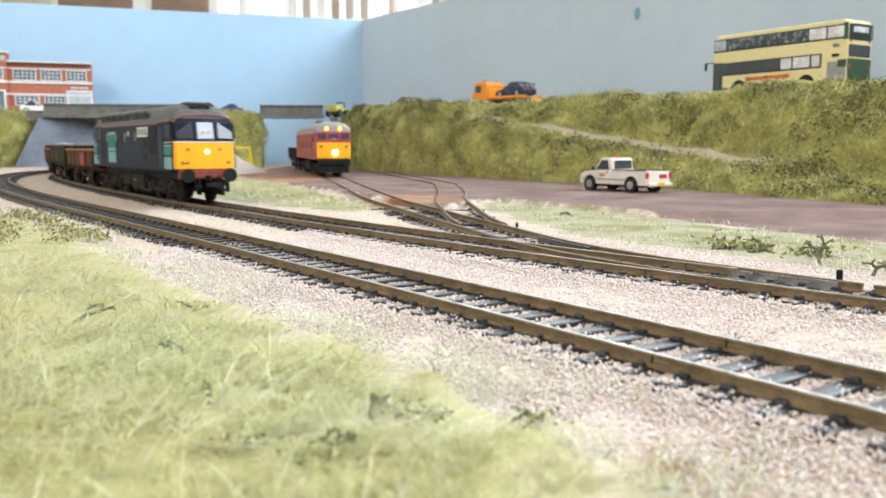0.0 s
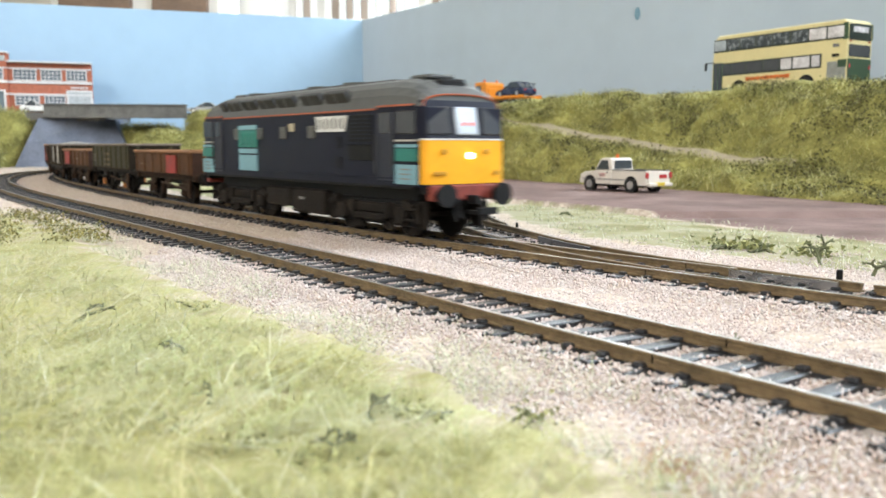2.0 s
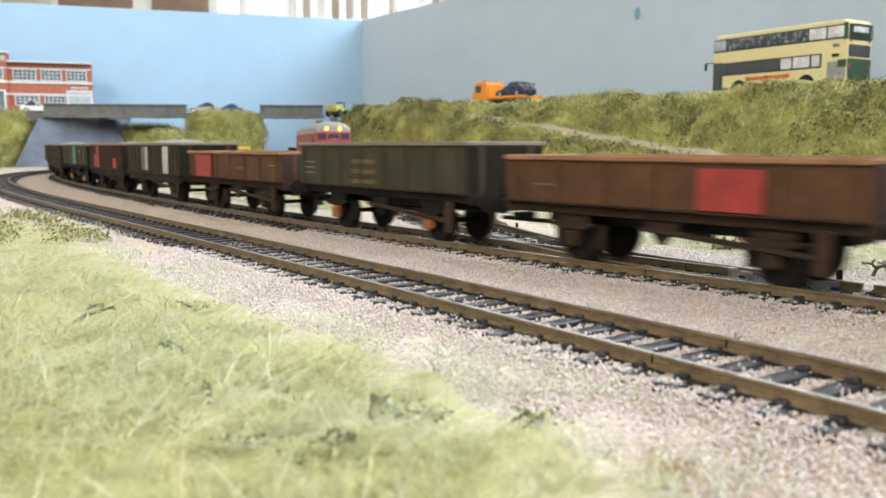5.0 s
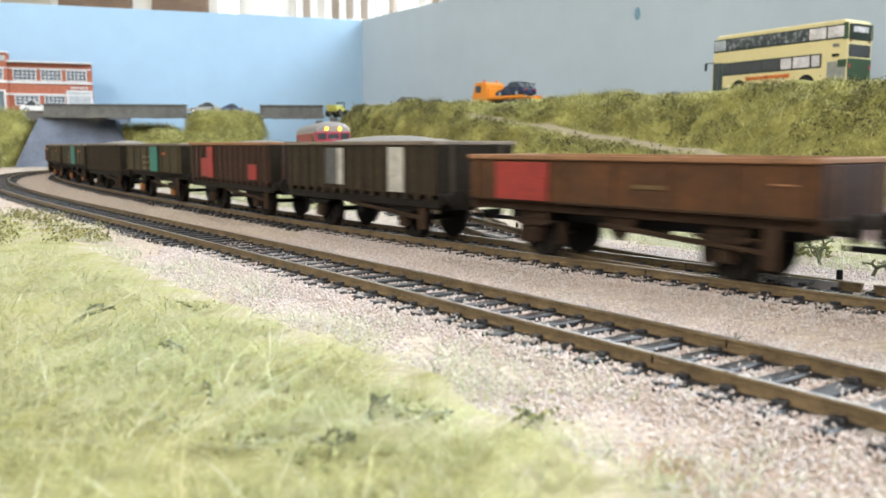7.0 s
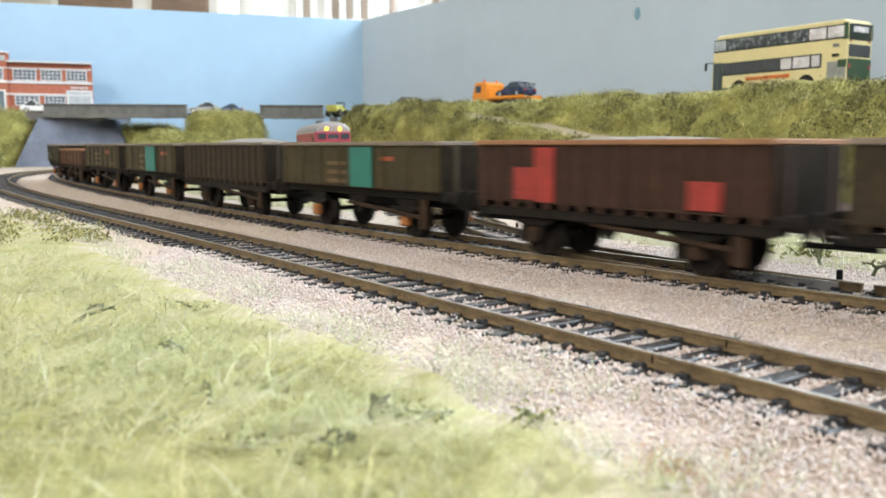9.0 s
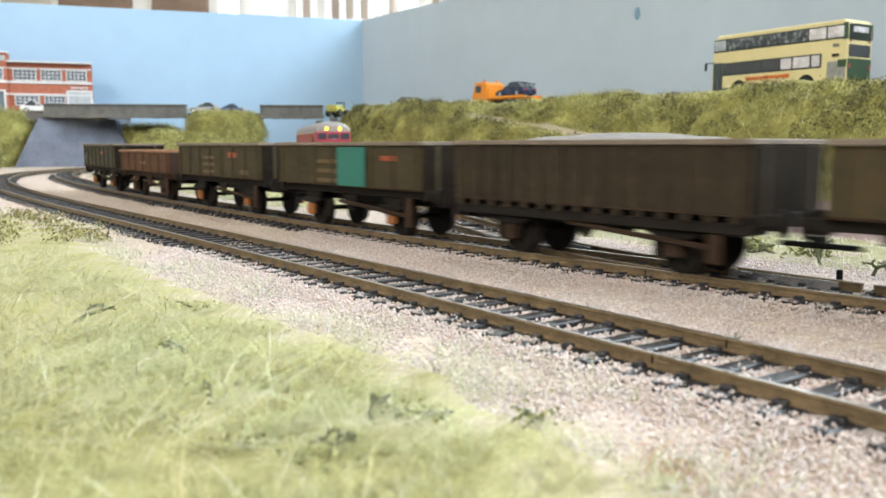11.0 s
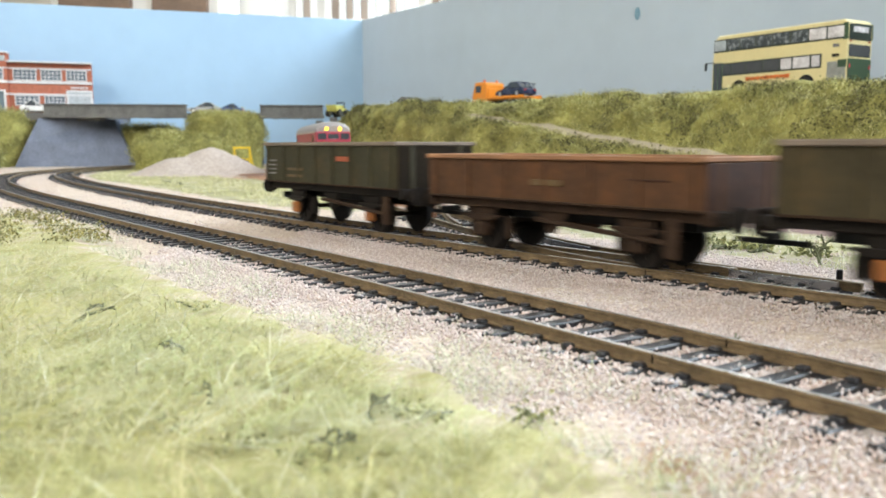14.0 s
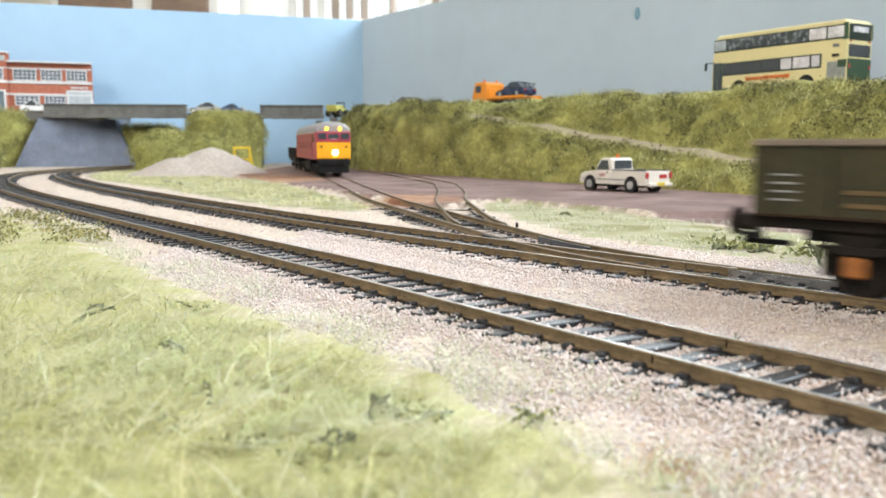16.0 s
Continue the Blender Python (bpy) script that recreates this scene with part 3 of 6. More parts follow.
def ledge(y):
    return np.interp(y, [0.30, 0.36, 0.45, 0.58, 0.66, 0.73, 0.80, 0.87, 0.95, 1.1, 1.4], [0.001, 0.002, 0.008, 0.018, 0.026, 0.036, 0.046, 0.058, 0.067, 0.070, 0.072])


def bank_z(t, y):
    """Height of the bank; t runs 0 to 1 from its foot to its crest, with a sloping lane part way up."""
    zl, lane = ledge(y), np.minimum(0.009, ledge(y))
    up = (zl - lane / 2) * np.sin(np.clip(t / 0.30, 0, 1) * np.pi / 2) ** 0.8
    slope = zl - lane / 2 + lane * np.clip((t - 0.30) / 0.16, 0, 1)
    rise = np.clip((t - 0.46) / 0.54, 0, 1)
    high = zl + lane / 2
    top = ROAD_Z - 0.003 + 0.006 * np.clip((y - 0.97) / 0.08, 0, 1)
    return np.where(t < 0.30, up, np.where(t < 0.46, slope, high + (top - high) * np.sin(rise * np.pi / 2) ** 0.9)) - 0.004 * (t <= 0) + (ROAD_Z - top) * np.clip((t - 1) / 0.1, 0, 1)


def make_bank():
    ts = np.r_[np.linspace(0, 1, 52), np.linspace(1.04, 2, 16)]
    ys = np.linspace(-0.55, 1.40, 220)
    T, Y = np.meshgrid(ts, ys)
    X = np.where(T <= 1, xb(Y) + (xc(Y) - xb(Y)) * T, xc(Y) + (xw(Y) - xc(Y)) * (T - 1))
    Z = bank_z(T, Y)
    rough = np.where(T > 1.06, 0.05, np.clip(np.minimum(T / 0.06, 1), 0.1, 1)) * np.where((T > 0.32) & (T < 0.46), 0.25, np.where(T > 0.8, 0.7, 1))
    Z = Z + rough * (lumps(X, Y, 22, 1) * 0.010 + lumps(X, Y + Z, 60, 2) * 0.0065 + lumps(X, Y + Z, 130, 7) * 0.0034)
    X = X - rough * (lumps(Y, Z, 45, 5) * 0.010 + lumps(Y, Z, 110, 8) * 0.005)
    n, m = X.shape
    idx = np.arange(n * m).reshape(n, m)
    faces = np.stack([idx[:-1, :-1], idx[:-1, 1:], idx[1:, 1:], idx[1:, :-1]], -1).reshape(-1, 4)
    ob = raw("embankment", np.stack([X, Y, Z], -1).reshape(-1, 3).tolist(), faces.tolist(), TURF_CORE, smooth=True)
    lane = mat("lane_dust", (0.42, 0.37, 0.28), 0.9, 0, 0.2, 0.01, 0.3)
    tar = mat("road_tar", (0.17, 0.165, 0.16), 0.85, 0, 0.2, 0.01, 0.3)
    ob.data.materials.append(lane), ob.data.materials.append(tar)
    tf = ((T[:-1, :-1] + T[1:, 1:]) / 2).ravel()
    yf = ((Y[:-1, :-1] + Y[1:, 1:]) / 2).ravel()
    mi = np.where((tf > 0.35) & (tf < 0.44) & (yf > 0.56) & (yf < 0.90), 1, 0)
    mi = np.where(tf > 1.15, 2, mi)
    ob.data.polygons.foreach_set("material_index", mi.astype(np.int32))
    tagged(ob, "steep embankment of olive scrub with a pale lane and a road on top", "embankment", kind="structure")
    return T, X, Y, Z


BT, BX, BY, BZ = make_bank()


def leaves(name, pts, rng, low, high, material, label, category="foliage", lift=0.002, parent=None, kind="stuff"):
    """Small tilted three-sided leaves round the points."""
    n = len(pts)
    c = pts + rng.normal(0, 1, (n, 3)) * lift
    a = rng.normal(0, 1, (n, 3))
    a /= np.linalg.norm(a, axis=1)[:, None]
    b = np.cross(a, rng.normal(0, 1, (n, 3)))
    b /= np.linalg.norm(b, axis=1)[:, None]
    s = rng.uniform(low, high, (n, 1))
    v = np.stack([c - a * s * 0.5 - b * s * 0.35, c + a * s * 0.6, c - a * s * 0.35 + b * s * 0.5], 1)
    ob = raw(name, v.reshape(-1, 3).tolist(), np.arange(3 * n).reshape(-1, 3).tolist(), material, parent)
    if kind:
        tagged(ob, label, category, kind=kind)
    return ob


def blades(name, pts, rng, low, high, width, lean, material, label, curl=0.4, way=None, spread=0.25):
    """Bent fibres, three triangles each."""
    n = len(pts)
    az = rng.uniform(0, 2 * np.pi, n) if way is None else rng.normal(way, 0.9, n)
    tilt = np.clip(rng.normal(lean, spread, n), 0.05, 1.53)
    ln = rng.uniform(low, high, n)
    d = np.stack([np.cos(az) * np.sin(tilt), np.sin(az) * np.sin(tilt), np.cos(tilt)], -1)
    side = np.stack([-np.sin(az), np.cos(az), np.zeros(n)], -1) * (width * rng.uniform(0.6, 1.3, n))[:, None]
    mid = pts + d * (ln * 0.55)[:, None]
    tip = pts + d * ln[:, None] + np.stack([np.cos(az), np.sin(az), -np.ones(n) * 0.6], -1) * (ln * curl * 0.35)[:, None]
    tip[:, 2] = np.maximum(tip[:, 2], pts[:, 2] + 0.0002)
    v = np.stack([pts - side, pts + side, mid + side * 0.8, mid - side * 0.8, tip], 1).reshape(-1, 3)
    k = 5 * np.arange(n)[:, None]
    f = np.concatenate([k + np.array([[0, 1, 2]]), k + np.array([[0, 2, 3]]), k + np.array([[3, 2, 4]])], 0)
    return tagged(raw(name, v.tolist(), f.tolist(), material), label, "grass", kind="stuff")


rng = np.random.default_rng(11)


def on_grid(count, test):
    i = rng.integers(0, BX.shape[0] - 1, count)
    j = rng.integers(0, 51, count)
    u, v = rng.random(count), rng.random(count)
    p = np.stack([BX, BY, BZ], -1)
    q = (p[i, j] * ((1 - u) * (1 - v))[:, None] + p[i + 1, j] * (u * (1 - v))[:, None] + p[i, j + 1] * ((1 - u) * v)[:, None] + p[i + 1, j + 1] * (u * v)[:, None])
    t = BT[i, j]
    return q[test(t, q)]


def grain(pts, scale, seed):
    return np.array([noise.noise((a * scale, b * scale, c * scale + seed)) for a, b, c in pts])


def off_lane(t, q):
    return (t < 0.345) | (t > 0.445) | (q[:, 1] < 0.58) | (q[:, 1] > 0.89)


scrub = on_grid(230000, lambda t, q: (q[:, 1] > 0.25) & (off_lane(t, q) | (rng.random(len(t)) < 0.03)) & (t < 1.0))
leaves("embankment_scrub", scrub, rng, 0.0007, 0.0018, TURF, "olive green scrub foliage matted over the embankment", lift=0.0018)
# dark clumps: dense in patches a centimetre or two across, proud of the rest
DARK_LEAF = mat("dark_scrub_leaf", (0.080, 0.080, 0.032), 0.8, 0, 0.4, 0.02, 0, second=(0.19, 0.18, 0.070), island=0.5)
some = scrub
level = grain(some, 30, 0) + 0.5 * grain(some, 75, 5)
leaves("dark_scrub", some[level > 0.15] + np.array([0, 0, 0.0014]), rng, 0.0008, 0.0021, DARK_LEAF, "darker clumps of scrub on the embankment", lift=0.0022)
crest = on_grid(60000, lambda t, q: (q[:, 1] > 0.3) & (t > 0.93) & (t <= 1.0))
crest = crest[(grain(crest, 17, 12) + 0.5 * grain(crest, 60, 3)) > 0.18]
leaves("crest_scrub", crest + np.array([0, 0, 0.0032]), rng, 0.0008, 0.0020, DARK_LEAF, "dark low bushes along the embankment's crest", lift=0.0034)
tufty = on_grid(75000, lambda t, q: (q[:, 1] > 0.25) & (t < 0.98) & off_lane(t, q))
keep = grain(tufty, 18, 4) > -0.12
blades("embankment_grass", tufty[keep], rng, 0.003, 0.009, 0.00020, 0.75, GRASS, "yellow-green grass fibres on the embankment")
BANK_PALE = mat("bank_pale_grass", (0.54, 0.53, 0.23), 0.6, 0, 0.2, 0.02, 0, second=(0.70, 0.68, 0.36), island=0.4)
tufty = on_grid(110000, lambda t, q: (q[:, 1] > 0.25) & (t < 0.99) & off_lane(t, q))
keep = (grain(tufty, 22, 9) + 0.4 * grain(tufty, 60, 2)) > 0.15
blades("embankment_pale_grass", tufty[keep], rng, 0.002, 0.0065, 0.00018, 0.9, BANK_PALE, "pale straw-green tufts among the embankment scrub")
verge = on_grid(260000, lambda t, q: (q[:, 1] > 0.5) & (q[:, 1] < 0.92) & (((t > 0.31) & (t < 0.36)) | ((t > 0.43) & (t < 0.47))))
blades("lane_verge_grass", verge[:9000], rng, 0.002, 0.0055, 0.00018, 0.9, BANK_PALE, "pale grass fringing the lane up the embankment")
foot = on_grid(9000, lambda t, q: (q[:, 1] > 0.3) & (t < 0.05))
blades("foot_grass", foot, rng, 0.003, 0.006, 0.0002, 0.6, GRASS_PALE, "pale grass along the foot of the embankment")

# front grass: a mat of long pale fibres
g = scatter(FRONT_GRASS, 3200000, rng, lambda x, y: (y > 0.055) & (y < 0.5) & (x > -0.3))
dist = np.hypot(g[:, 0], g[:, 1])
g = g[rng.random(len(g)) < np.clip((0.19 / dist) ** 1.6, 0, 1) * np.where(dist < 0.060, 0.4, 1.0)]
g = g[abs(np.arctan2(g[:, 0], g[:, 1])) < 0.6]
g = g[rng.random(len(g)) < np.clip((softly(g[:, 0], g[:, 1], FRONT_GRASS, 0.030) - 0.48) * 2, 0.06, 1)]
pts = np.c_[g, ground_height(g[:, 0], g[:, 1])]
wide = [np.array([noise.noise((a * 50, b * 50, 9)) for a, b in g])][0]
blades("front_grass", pts[wide > -0.45], rng, 0.0025, 0.0095, 0.000045, 1.32, GRASS, "long pale yellow-green static grass fibres in the foreground")
blades("pale_grass", pts[::6], rng, 0.003, 0.011, 0.00005, 1.3, GRASS_PALE, "whitish green static grass fibres in the foreground")
blades("dry_grass", pts[wide < 0.0][::2], rng, 0.002, 0.008, 0.00005, 1.35, mat("dry_grass_fibre", (0.52, 0.42, 0.20), 0.6, 0, 0.3, 0.02, 0, second=(0.80, 0.72, 0.50), island=0.6), "dry straw-coloured static grass fibres")
LONG_FIBRE = mat("long_glossy_fibre", (0.64, 0.67, 0.38), 0.22, 0, 0.2, 0.02, 0, second=(0.88, 0.88, 0.70), island=0.7, spec=0.9)
far_ones = pts[(pts[:, 1] > 0.085) & (softly(pts[:, 0], pts[:, 1], FRONT_GRASS, 0.02) > 0.8)]
YELLOW_FIBRE = mat("long_yellow_fibre", (0.66, 0.62, 0.20), 0.22, 0, 0.25, 0.02, 0, second=(0.86, 0.82, 0.44), island=0.7, spec=0.9)
MINT_FIBRE = mat("long_mint_fibre", (0.58, 0.68, 0.28), 0.25, 0, 0.2, 0.02, 0, second=(0.78, 0.84, 0.50), island=0.7, spec=0.8)
patch = np.array([noise.noise((a * 35, b * 35, 14)) for a, b in far_ones[:, :2]])
for name, material, some_of, way, words in (("long_grass", LONG_FIBRE, far_ones[::5], 0.5, "long glossy whitish fibres lying across the grass"),
                                            ("yellow_long_grass", YELLOW_FIBRE, far_ones[patch < 0.1][::4], 0.2, "long yellow-green fibres lying across the grass"),
                                            ("mint_long_grass", MINT_FIBRE, far_ones[patch > 0.0][::7], 0.7, "long mint-green fibres lying across the grass")):
    blades(name, some_of + np.array([0, 0, 0.0014]), rng, 0.005, 0.019, 0.00005, 1.42, material, words, curl=0.12, way=way, spread=0.12)
NEAR_GRASS = mat("near_grass_fibre", (0.52, 0.50, 0.19), 0.5, 0, 0.35, 0.02, 0, second=(0.66, 0.66, 0.35), island=0.7)
near = scatter([(-0.06, 0.05), (-0.07, 0.15), (-0.03, 0.155), (0.0, 0.122), (0.012, 0.094), (0.026, 0.07), (0.028, 0.05)], 110000, rng, lambda x, y: abs(x) < y * 0.62)
near = near[np.array([noise.noise((a * 90, b * 90, 6)) for a, b in near]) > -0.10]
near = near[rng.random(len(near)) < np.clip((softly(near[:, 0], near[:, 1], FRONT_GRASS, 0.022) - 0.40) * 1.6, 0.10, 0.9)]
blades("near_grass", np.c_[near, ground_height(near[:, 0], near[:, 1])], rng, 0.0012, 0.0042, 0.00004, 1.25, NEAR_GRASS, "short fine yellow-green grass fibres nearest the edge of the layout")
for poly, count, mt, nm in ((MID_GRASS, 60000, GRASS, "middle_grass"), (VERGE, 44000, GRASS_PALE, "verge_grass")):
    g = scatter(poly, count, rng, lambda x, y: (y > 0.15) & (x < 0.3))
    g = g[np.array([noise.noise((a * 45, b * 45, 2)) for a, b in g]) > -0.12]
    blades(nm, np.c_[g, np.full(len(g), -0.0036)], rng, 0.0012, 0.0042, 0.00011, 0.95, mt, "short pale green static grass beside the tracks")
g = scatter(MID_GRASS, 40000, rng)
g = g[np.array([noise.noise((a * 30, b * 30, 7)) for a, b in g]) > 0.0]
blades("middle_pale_grass", np.c_[g, np.full(len(g), -0.0034)], rng, 0.002, 0.0068, 0.00012, 0.8, mat("middle_straw", (0.60, 0.58, 0.30), 0.6, 0, 0.2, 0.02, 0, second=(0.78, 0.76, 0.50), island=0.5), "pale straw-green tufts beside the gravel heap")
g = scatter([(-0.24, 0.27), (-0.24, 0.42), (-0.19, 0.40), (-0.115, 0.30), (-0.135, 0.275)], 26000, rng)
g = g[np.array([noise.noise((a * 60, b * 60, 5)) for a, b in g]) > 0.0]
leaves("weed_clump", np.c_[g, np.full(len(g), -0.0016)], rng, 0.0005, 0.0013, mat("weed_leaf", (0.16, 0.15, 0.05), 0.8, 0, 0.4, 0.02, 0, second=(0.36, 0.31, 0.10), island=0.6), "olive and brown weeds in the grass", lift=0.0016)


# fibres strayed over the ballast along the grass edge
edge = scatter([(-0.22, 0.45), (-0.13, 0.335), (-0.075, 0.255), (-0.02, 0.17), (0.02, 0.125), (0.042, 0.088), (0.046, 0.06), (-0.05, 0.06), (-0.2, 0.4)], 170000, rng, lambda x, y: ~inside(x, y, FRONT_GRASS))
keep = np.array([noise.noise((a * 55, b * 55, 3)) for a, b in edge]) > -0.05
edge = edge[keep]
near_edge = np.exp(-to_line(Line(FRONT_GRASS[4:14]), edge[:, 0], edge[:, 1]) / 0.017)
edge = edge[rng.random(len(edge)) < near_edge]
blades("stray_grass", np.c_[edge, np.full(len(edge), -0.0030)], rng, 0.002, 0.006, 0.00005, 1.05, GRASS_PALE, "stray pale fibres over the ballast edge")
# low weeds in the nearest grass
WEED = mat("near_weed", (0.20, 0.22, 0.085), 0.75, 0, 0.4, 0.004, 0, second=(0.40, 0.40, 0.18), island=0.7)
for i, (x, y, n) in enumerate(((-0.004, 0.099, 130), (0.0115, 0.0995, 70), (-0.031, 0.094, 80), (-0.013, 0.083, 100), (-0.022, 0.088, 70), (-0.048, 0.166, 60), (0.0985, 0.273, 160), (0.092, 0.278, 120), (0.112, 0.255, 120))):
    c = np.array([x, y, -0.0018]) + rng.normal(0, 1, (n, 3)) * np.array([0.0020, 0.0016, 0.0007]) * (1 + (y > 0.2))
    leaves("weed_clump", c, rng, 0.0003, 0.0009 + 0.0014 * (y > 0.2), WEED, "small dark green weed clump in the grass", "weed", lift=0.0003)


def twig(p, size, seed, label="dark sprig of horsehair-like weed in the grass"):
    r = random.Random(seed)
    bm = bmesh.new()
    size *= 0.72
    stack = [(Vector(p), Vector((r.uniform(-0.8, 0.8), r.uniform(-0.8, 0.8), 0.45)), size, 0)]
    while stack:
        a, d, ln, depth = stack.pop()
        b = a + d.normalized() * ln
        add_rod(bm, a, b, 0.00075 * (0.75 ** depth) * size / 0.004, 5, 0.00055 * (0.75 ** depth) * size / 0.004)
        if depth < 3:
            for _ in range(r.choice((2, 2, 3))):
                stack.append((b, d.normalized() + Vector((r.uniform(-1.3, 1.3), r.uniform(-1.3, 1.3), r.uniform(-0.7, 0.4))), ln * r.uniform(0.55, 0.85), depth + 1))
    return tagged(part("weed_sprig", bm, TWIG), label, "weed", "weed sprigs")


for i, (x, y, s) in enumerate(((-0.069, 0.155, 0.0042), (-0.049, 0.166, 0.003), (-0.0035, 0.098, 0.0036), (-0.0075, 0.097, 0.003), (0.012, 0.100, 0.0032), (-0.012, 0.085, 0.003),
                               (0.098, 0.272, 0.006), (0.093, 0.276, 0.005), (0.104, 0.262, 0.006), (0.112, 0.250, 0.005), (0.111, 0.217, 0.0045), (0.118, 0.222, 0.003), (0.108, 0.240, 0.004),
                               (0.049, 0.136, 0.002), (0.063, 0.405, 0.004), (0.027, 0.192, 0.002), (-0.04, 0.13, 0.0028), (-0.03, 0.105, 0.0025),
                               (-0.22, 0.72, 0.005), (-0.25, 0.76, 0.004), (0.06, 0.088, 0.0018))):
    twig((x, y, -0.0042 if y > 0.17 else -0.003), s, i)


# ---- bridge, mounds ----
def mound(name, cx, cy, rx, ry, h, label, seed, flat=0.5, count=9000, rot=0.0):
    """A scrub-covered hummock: a lumpy core and its leaves."""
    base = thing(name, pose(0, 0, 0), label, "bush")
    n = 40
    u = np.linspace(0, 1, 16)
    a = np.linspace(0, 2 * np.pi, n, endpoint=False)
    U, A = np.meshgrid(u, a, indexing="ij")
    R = np.sin(np.minimum(U * 1.25, 1) * np.pi / 2) ** flat
    X, Y = cx + rx * R * np.cos(A), cy + ry * R * np.sin(A)
    Z = -0.005 + (h + 0.005) * np.where(U < 0.4, 1 - 0.10 * (U / 0.4) ** 2, 0.90 * np.clip((1 - U) / 0.6, 0, 1) ** 0.6)
    wob = np.array([noise.noise((p * 30, q * 30, r_ * 30 + seed)) for p, q, r_ in zip(X.ravel(), Y.ravel(), Z.ravel())]).reshape(X.shape)
    wob = wob * 0.55 + 0.9 * np.array([noise.noise((p * 14, q * 14, r_ * 14 + seed * 2)) for p, q, r_ in zip(X.ravel(), Y.ravel(), Z.ravel())]).reshape(X.shape)
    fade = np.sin(np.pi * np.clip(U, 0.15, 1)) * 0.016
    X, Y, Z = X + wob * fade * np.cos(A), Y + wob * fade * np.sin(A), Z + wob * fade * 0.6
    V = np.stack([X, Y, Z], -1).reshape(-1, 3)
    idx = np.arange(V.shape[0]).reshape(U.shape)
    f = np.stack([idx[:-1], idx[1:], np.roll(idx, -1, 1)[1:], np.roll(idx, -1, 1)[:-1]], -1).reshape(-1, 4)
    raw("bush_core", V.tolist(), f.tolist(), TURF_CORE, base, smooth=True)
    r = np.random.default_rng(seed)
    q = V[r.integers(n, V.shape[0], count * 2)] + r.normal(0, 1, (count * 2, 3)) * 0.0032
    leaves("crown", q, r, 0.0009, 0.0024, TURF, "", parent=base, kind="")
    dark = q[: count // 2]
    dark = dark[(grain(dark, 34, seed) + 0.6 * grain(dark, 80, 5)) > 0.2]
    leaves("dark_crown", dark, r, 0.0009, 0.0024, DARK_LEAF, "", parent=base, kind="", lift=0.0026)
    pale = q[count // 2: count]
    pale = pale[(grain(pale, 26, seed + 3) + 0.6 * grain(pale, 70, 5)) > 0.15]
    leaves("pale_crown", pale, r, 0.0010, 0.0026, BANK_PALE, "", parent=base, kind="", lift=0.0026)
    return base


mound("scrub_block", -0.330, 1.275, 0.058, 0.055, 0.0765, "block of olive scrub hiding the pier between the bridge spans", 3, 0.35, 14000)
mound("scrub_slope", -0.355, 1.19, 0.05, 0.06, 0.040, "low olive scrub sloping down beside the pier", 4, 0.9, 8000)
mound("bush", -0.386, 1.17, 0.030, 0.05, 0.044, "rounded olive bush beside the track", 5, 0.8, 7000)
mound("bush", -0.793, 1.368, 0.128, 0.058, 0.084, "olive scrub slope beside the bridge abutment", 6, 0.4, 16000)
mound("bush", -0.735, 1.26, 0.07, 0.06, 0.024, "low pale scrub at the foot of the abutment", 7, 0.6, 6000)

mound("bush", -0.492, 1.455, 0.052, 0.045, 0.060, "dark olive bush in the corner beside the abutment", 8, 0.6, 8000)

bridge = thing("road_bridge", pose(0, 0, 0), "weathered dark grey concrete road bridge over the tracks", "bridge")
way = Vector((0.47, 0.05, 0)).normalized()
turn = Matrix.Translation((-0.652, 1.355, 0)) @ Matrix.Rotation(math.atan2(way.y, way.x), 4, "Z")


def on_bridge(name, c, s, material, bevel=0.0006, label=""):
    return part(name, box(c, s, bevel, turn), material, bridge, label)


for a, b in ((0.020, 0.240), (0.357, 0.458)):
    c, l = (a + b) / 2, b - a
    on_bridge("girder", (c, 0.004, 0.0840), (l, 0.008, 0.0200), CONCRETE)
    on_bridge("coping", (c, 0.003, 0.0948), (l + 0.002, 0.011, 0.0022), CONCRETE, label="worn grey coping strip")
    on_bridge("deck", (c, 0.038, 0.0790), (l, 0.060, 0.006), CONCRETE)
    for i in range(max(2, round(l / 0.05))):
        on_bridge("deck_beam", (a + 0.02 + i * 0.048, 0.040, 0.0765), (0.006, 0.050, 0.0035), CONCRETE)
on_bridge("bearing", (0.452, 0.012, 0.0665), (0.012, 0.018, 0.0085), CONCRETE)
on_bridge("pier_head", (0.475, 0.03, 0.040), (0.012, 0.05, 0.074), CONCRETE)
on_bridge("pier_head", (0.298, 0.036, 0.040), (0.115, 0.05, 0.086), CONCRETE)
# sloping slate-grey abutment, wide at the foot
ab = loft([[(-0.668, 1.325, -0.005), (-0.502, 1.395, -0.005), (-0.502, 1.49, -0.005), (-0.668, 1.48, -0.005)],
           [(-0.652, 1.338, 0.036), (-0.526, 1.408, 0.036), (-0.526, 1.49, 0.036), (-0.652, 1.48, 0.036)],
           [(-0.640, 1.356, 0.0735), (-0.548, 1.428, 0.0735), (-0.548, 1.48, 0.0735), (-0.640, 1.47, 0.0735)]])
tagged(part("bridge_abutment", ab, SLATE), "slate-grey sloping abutment under the road bridge", "abutment")
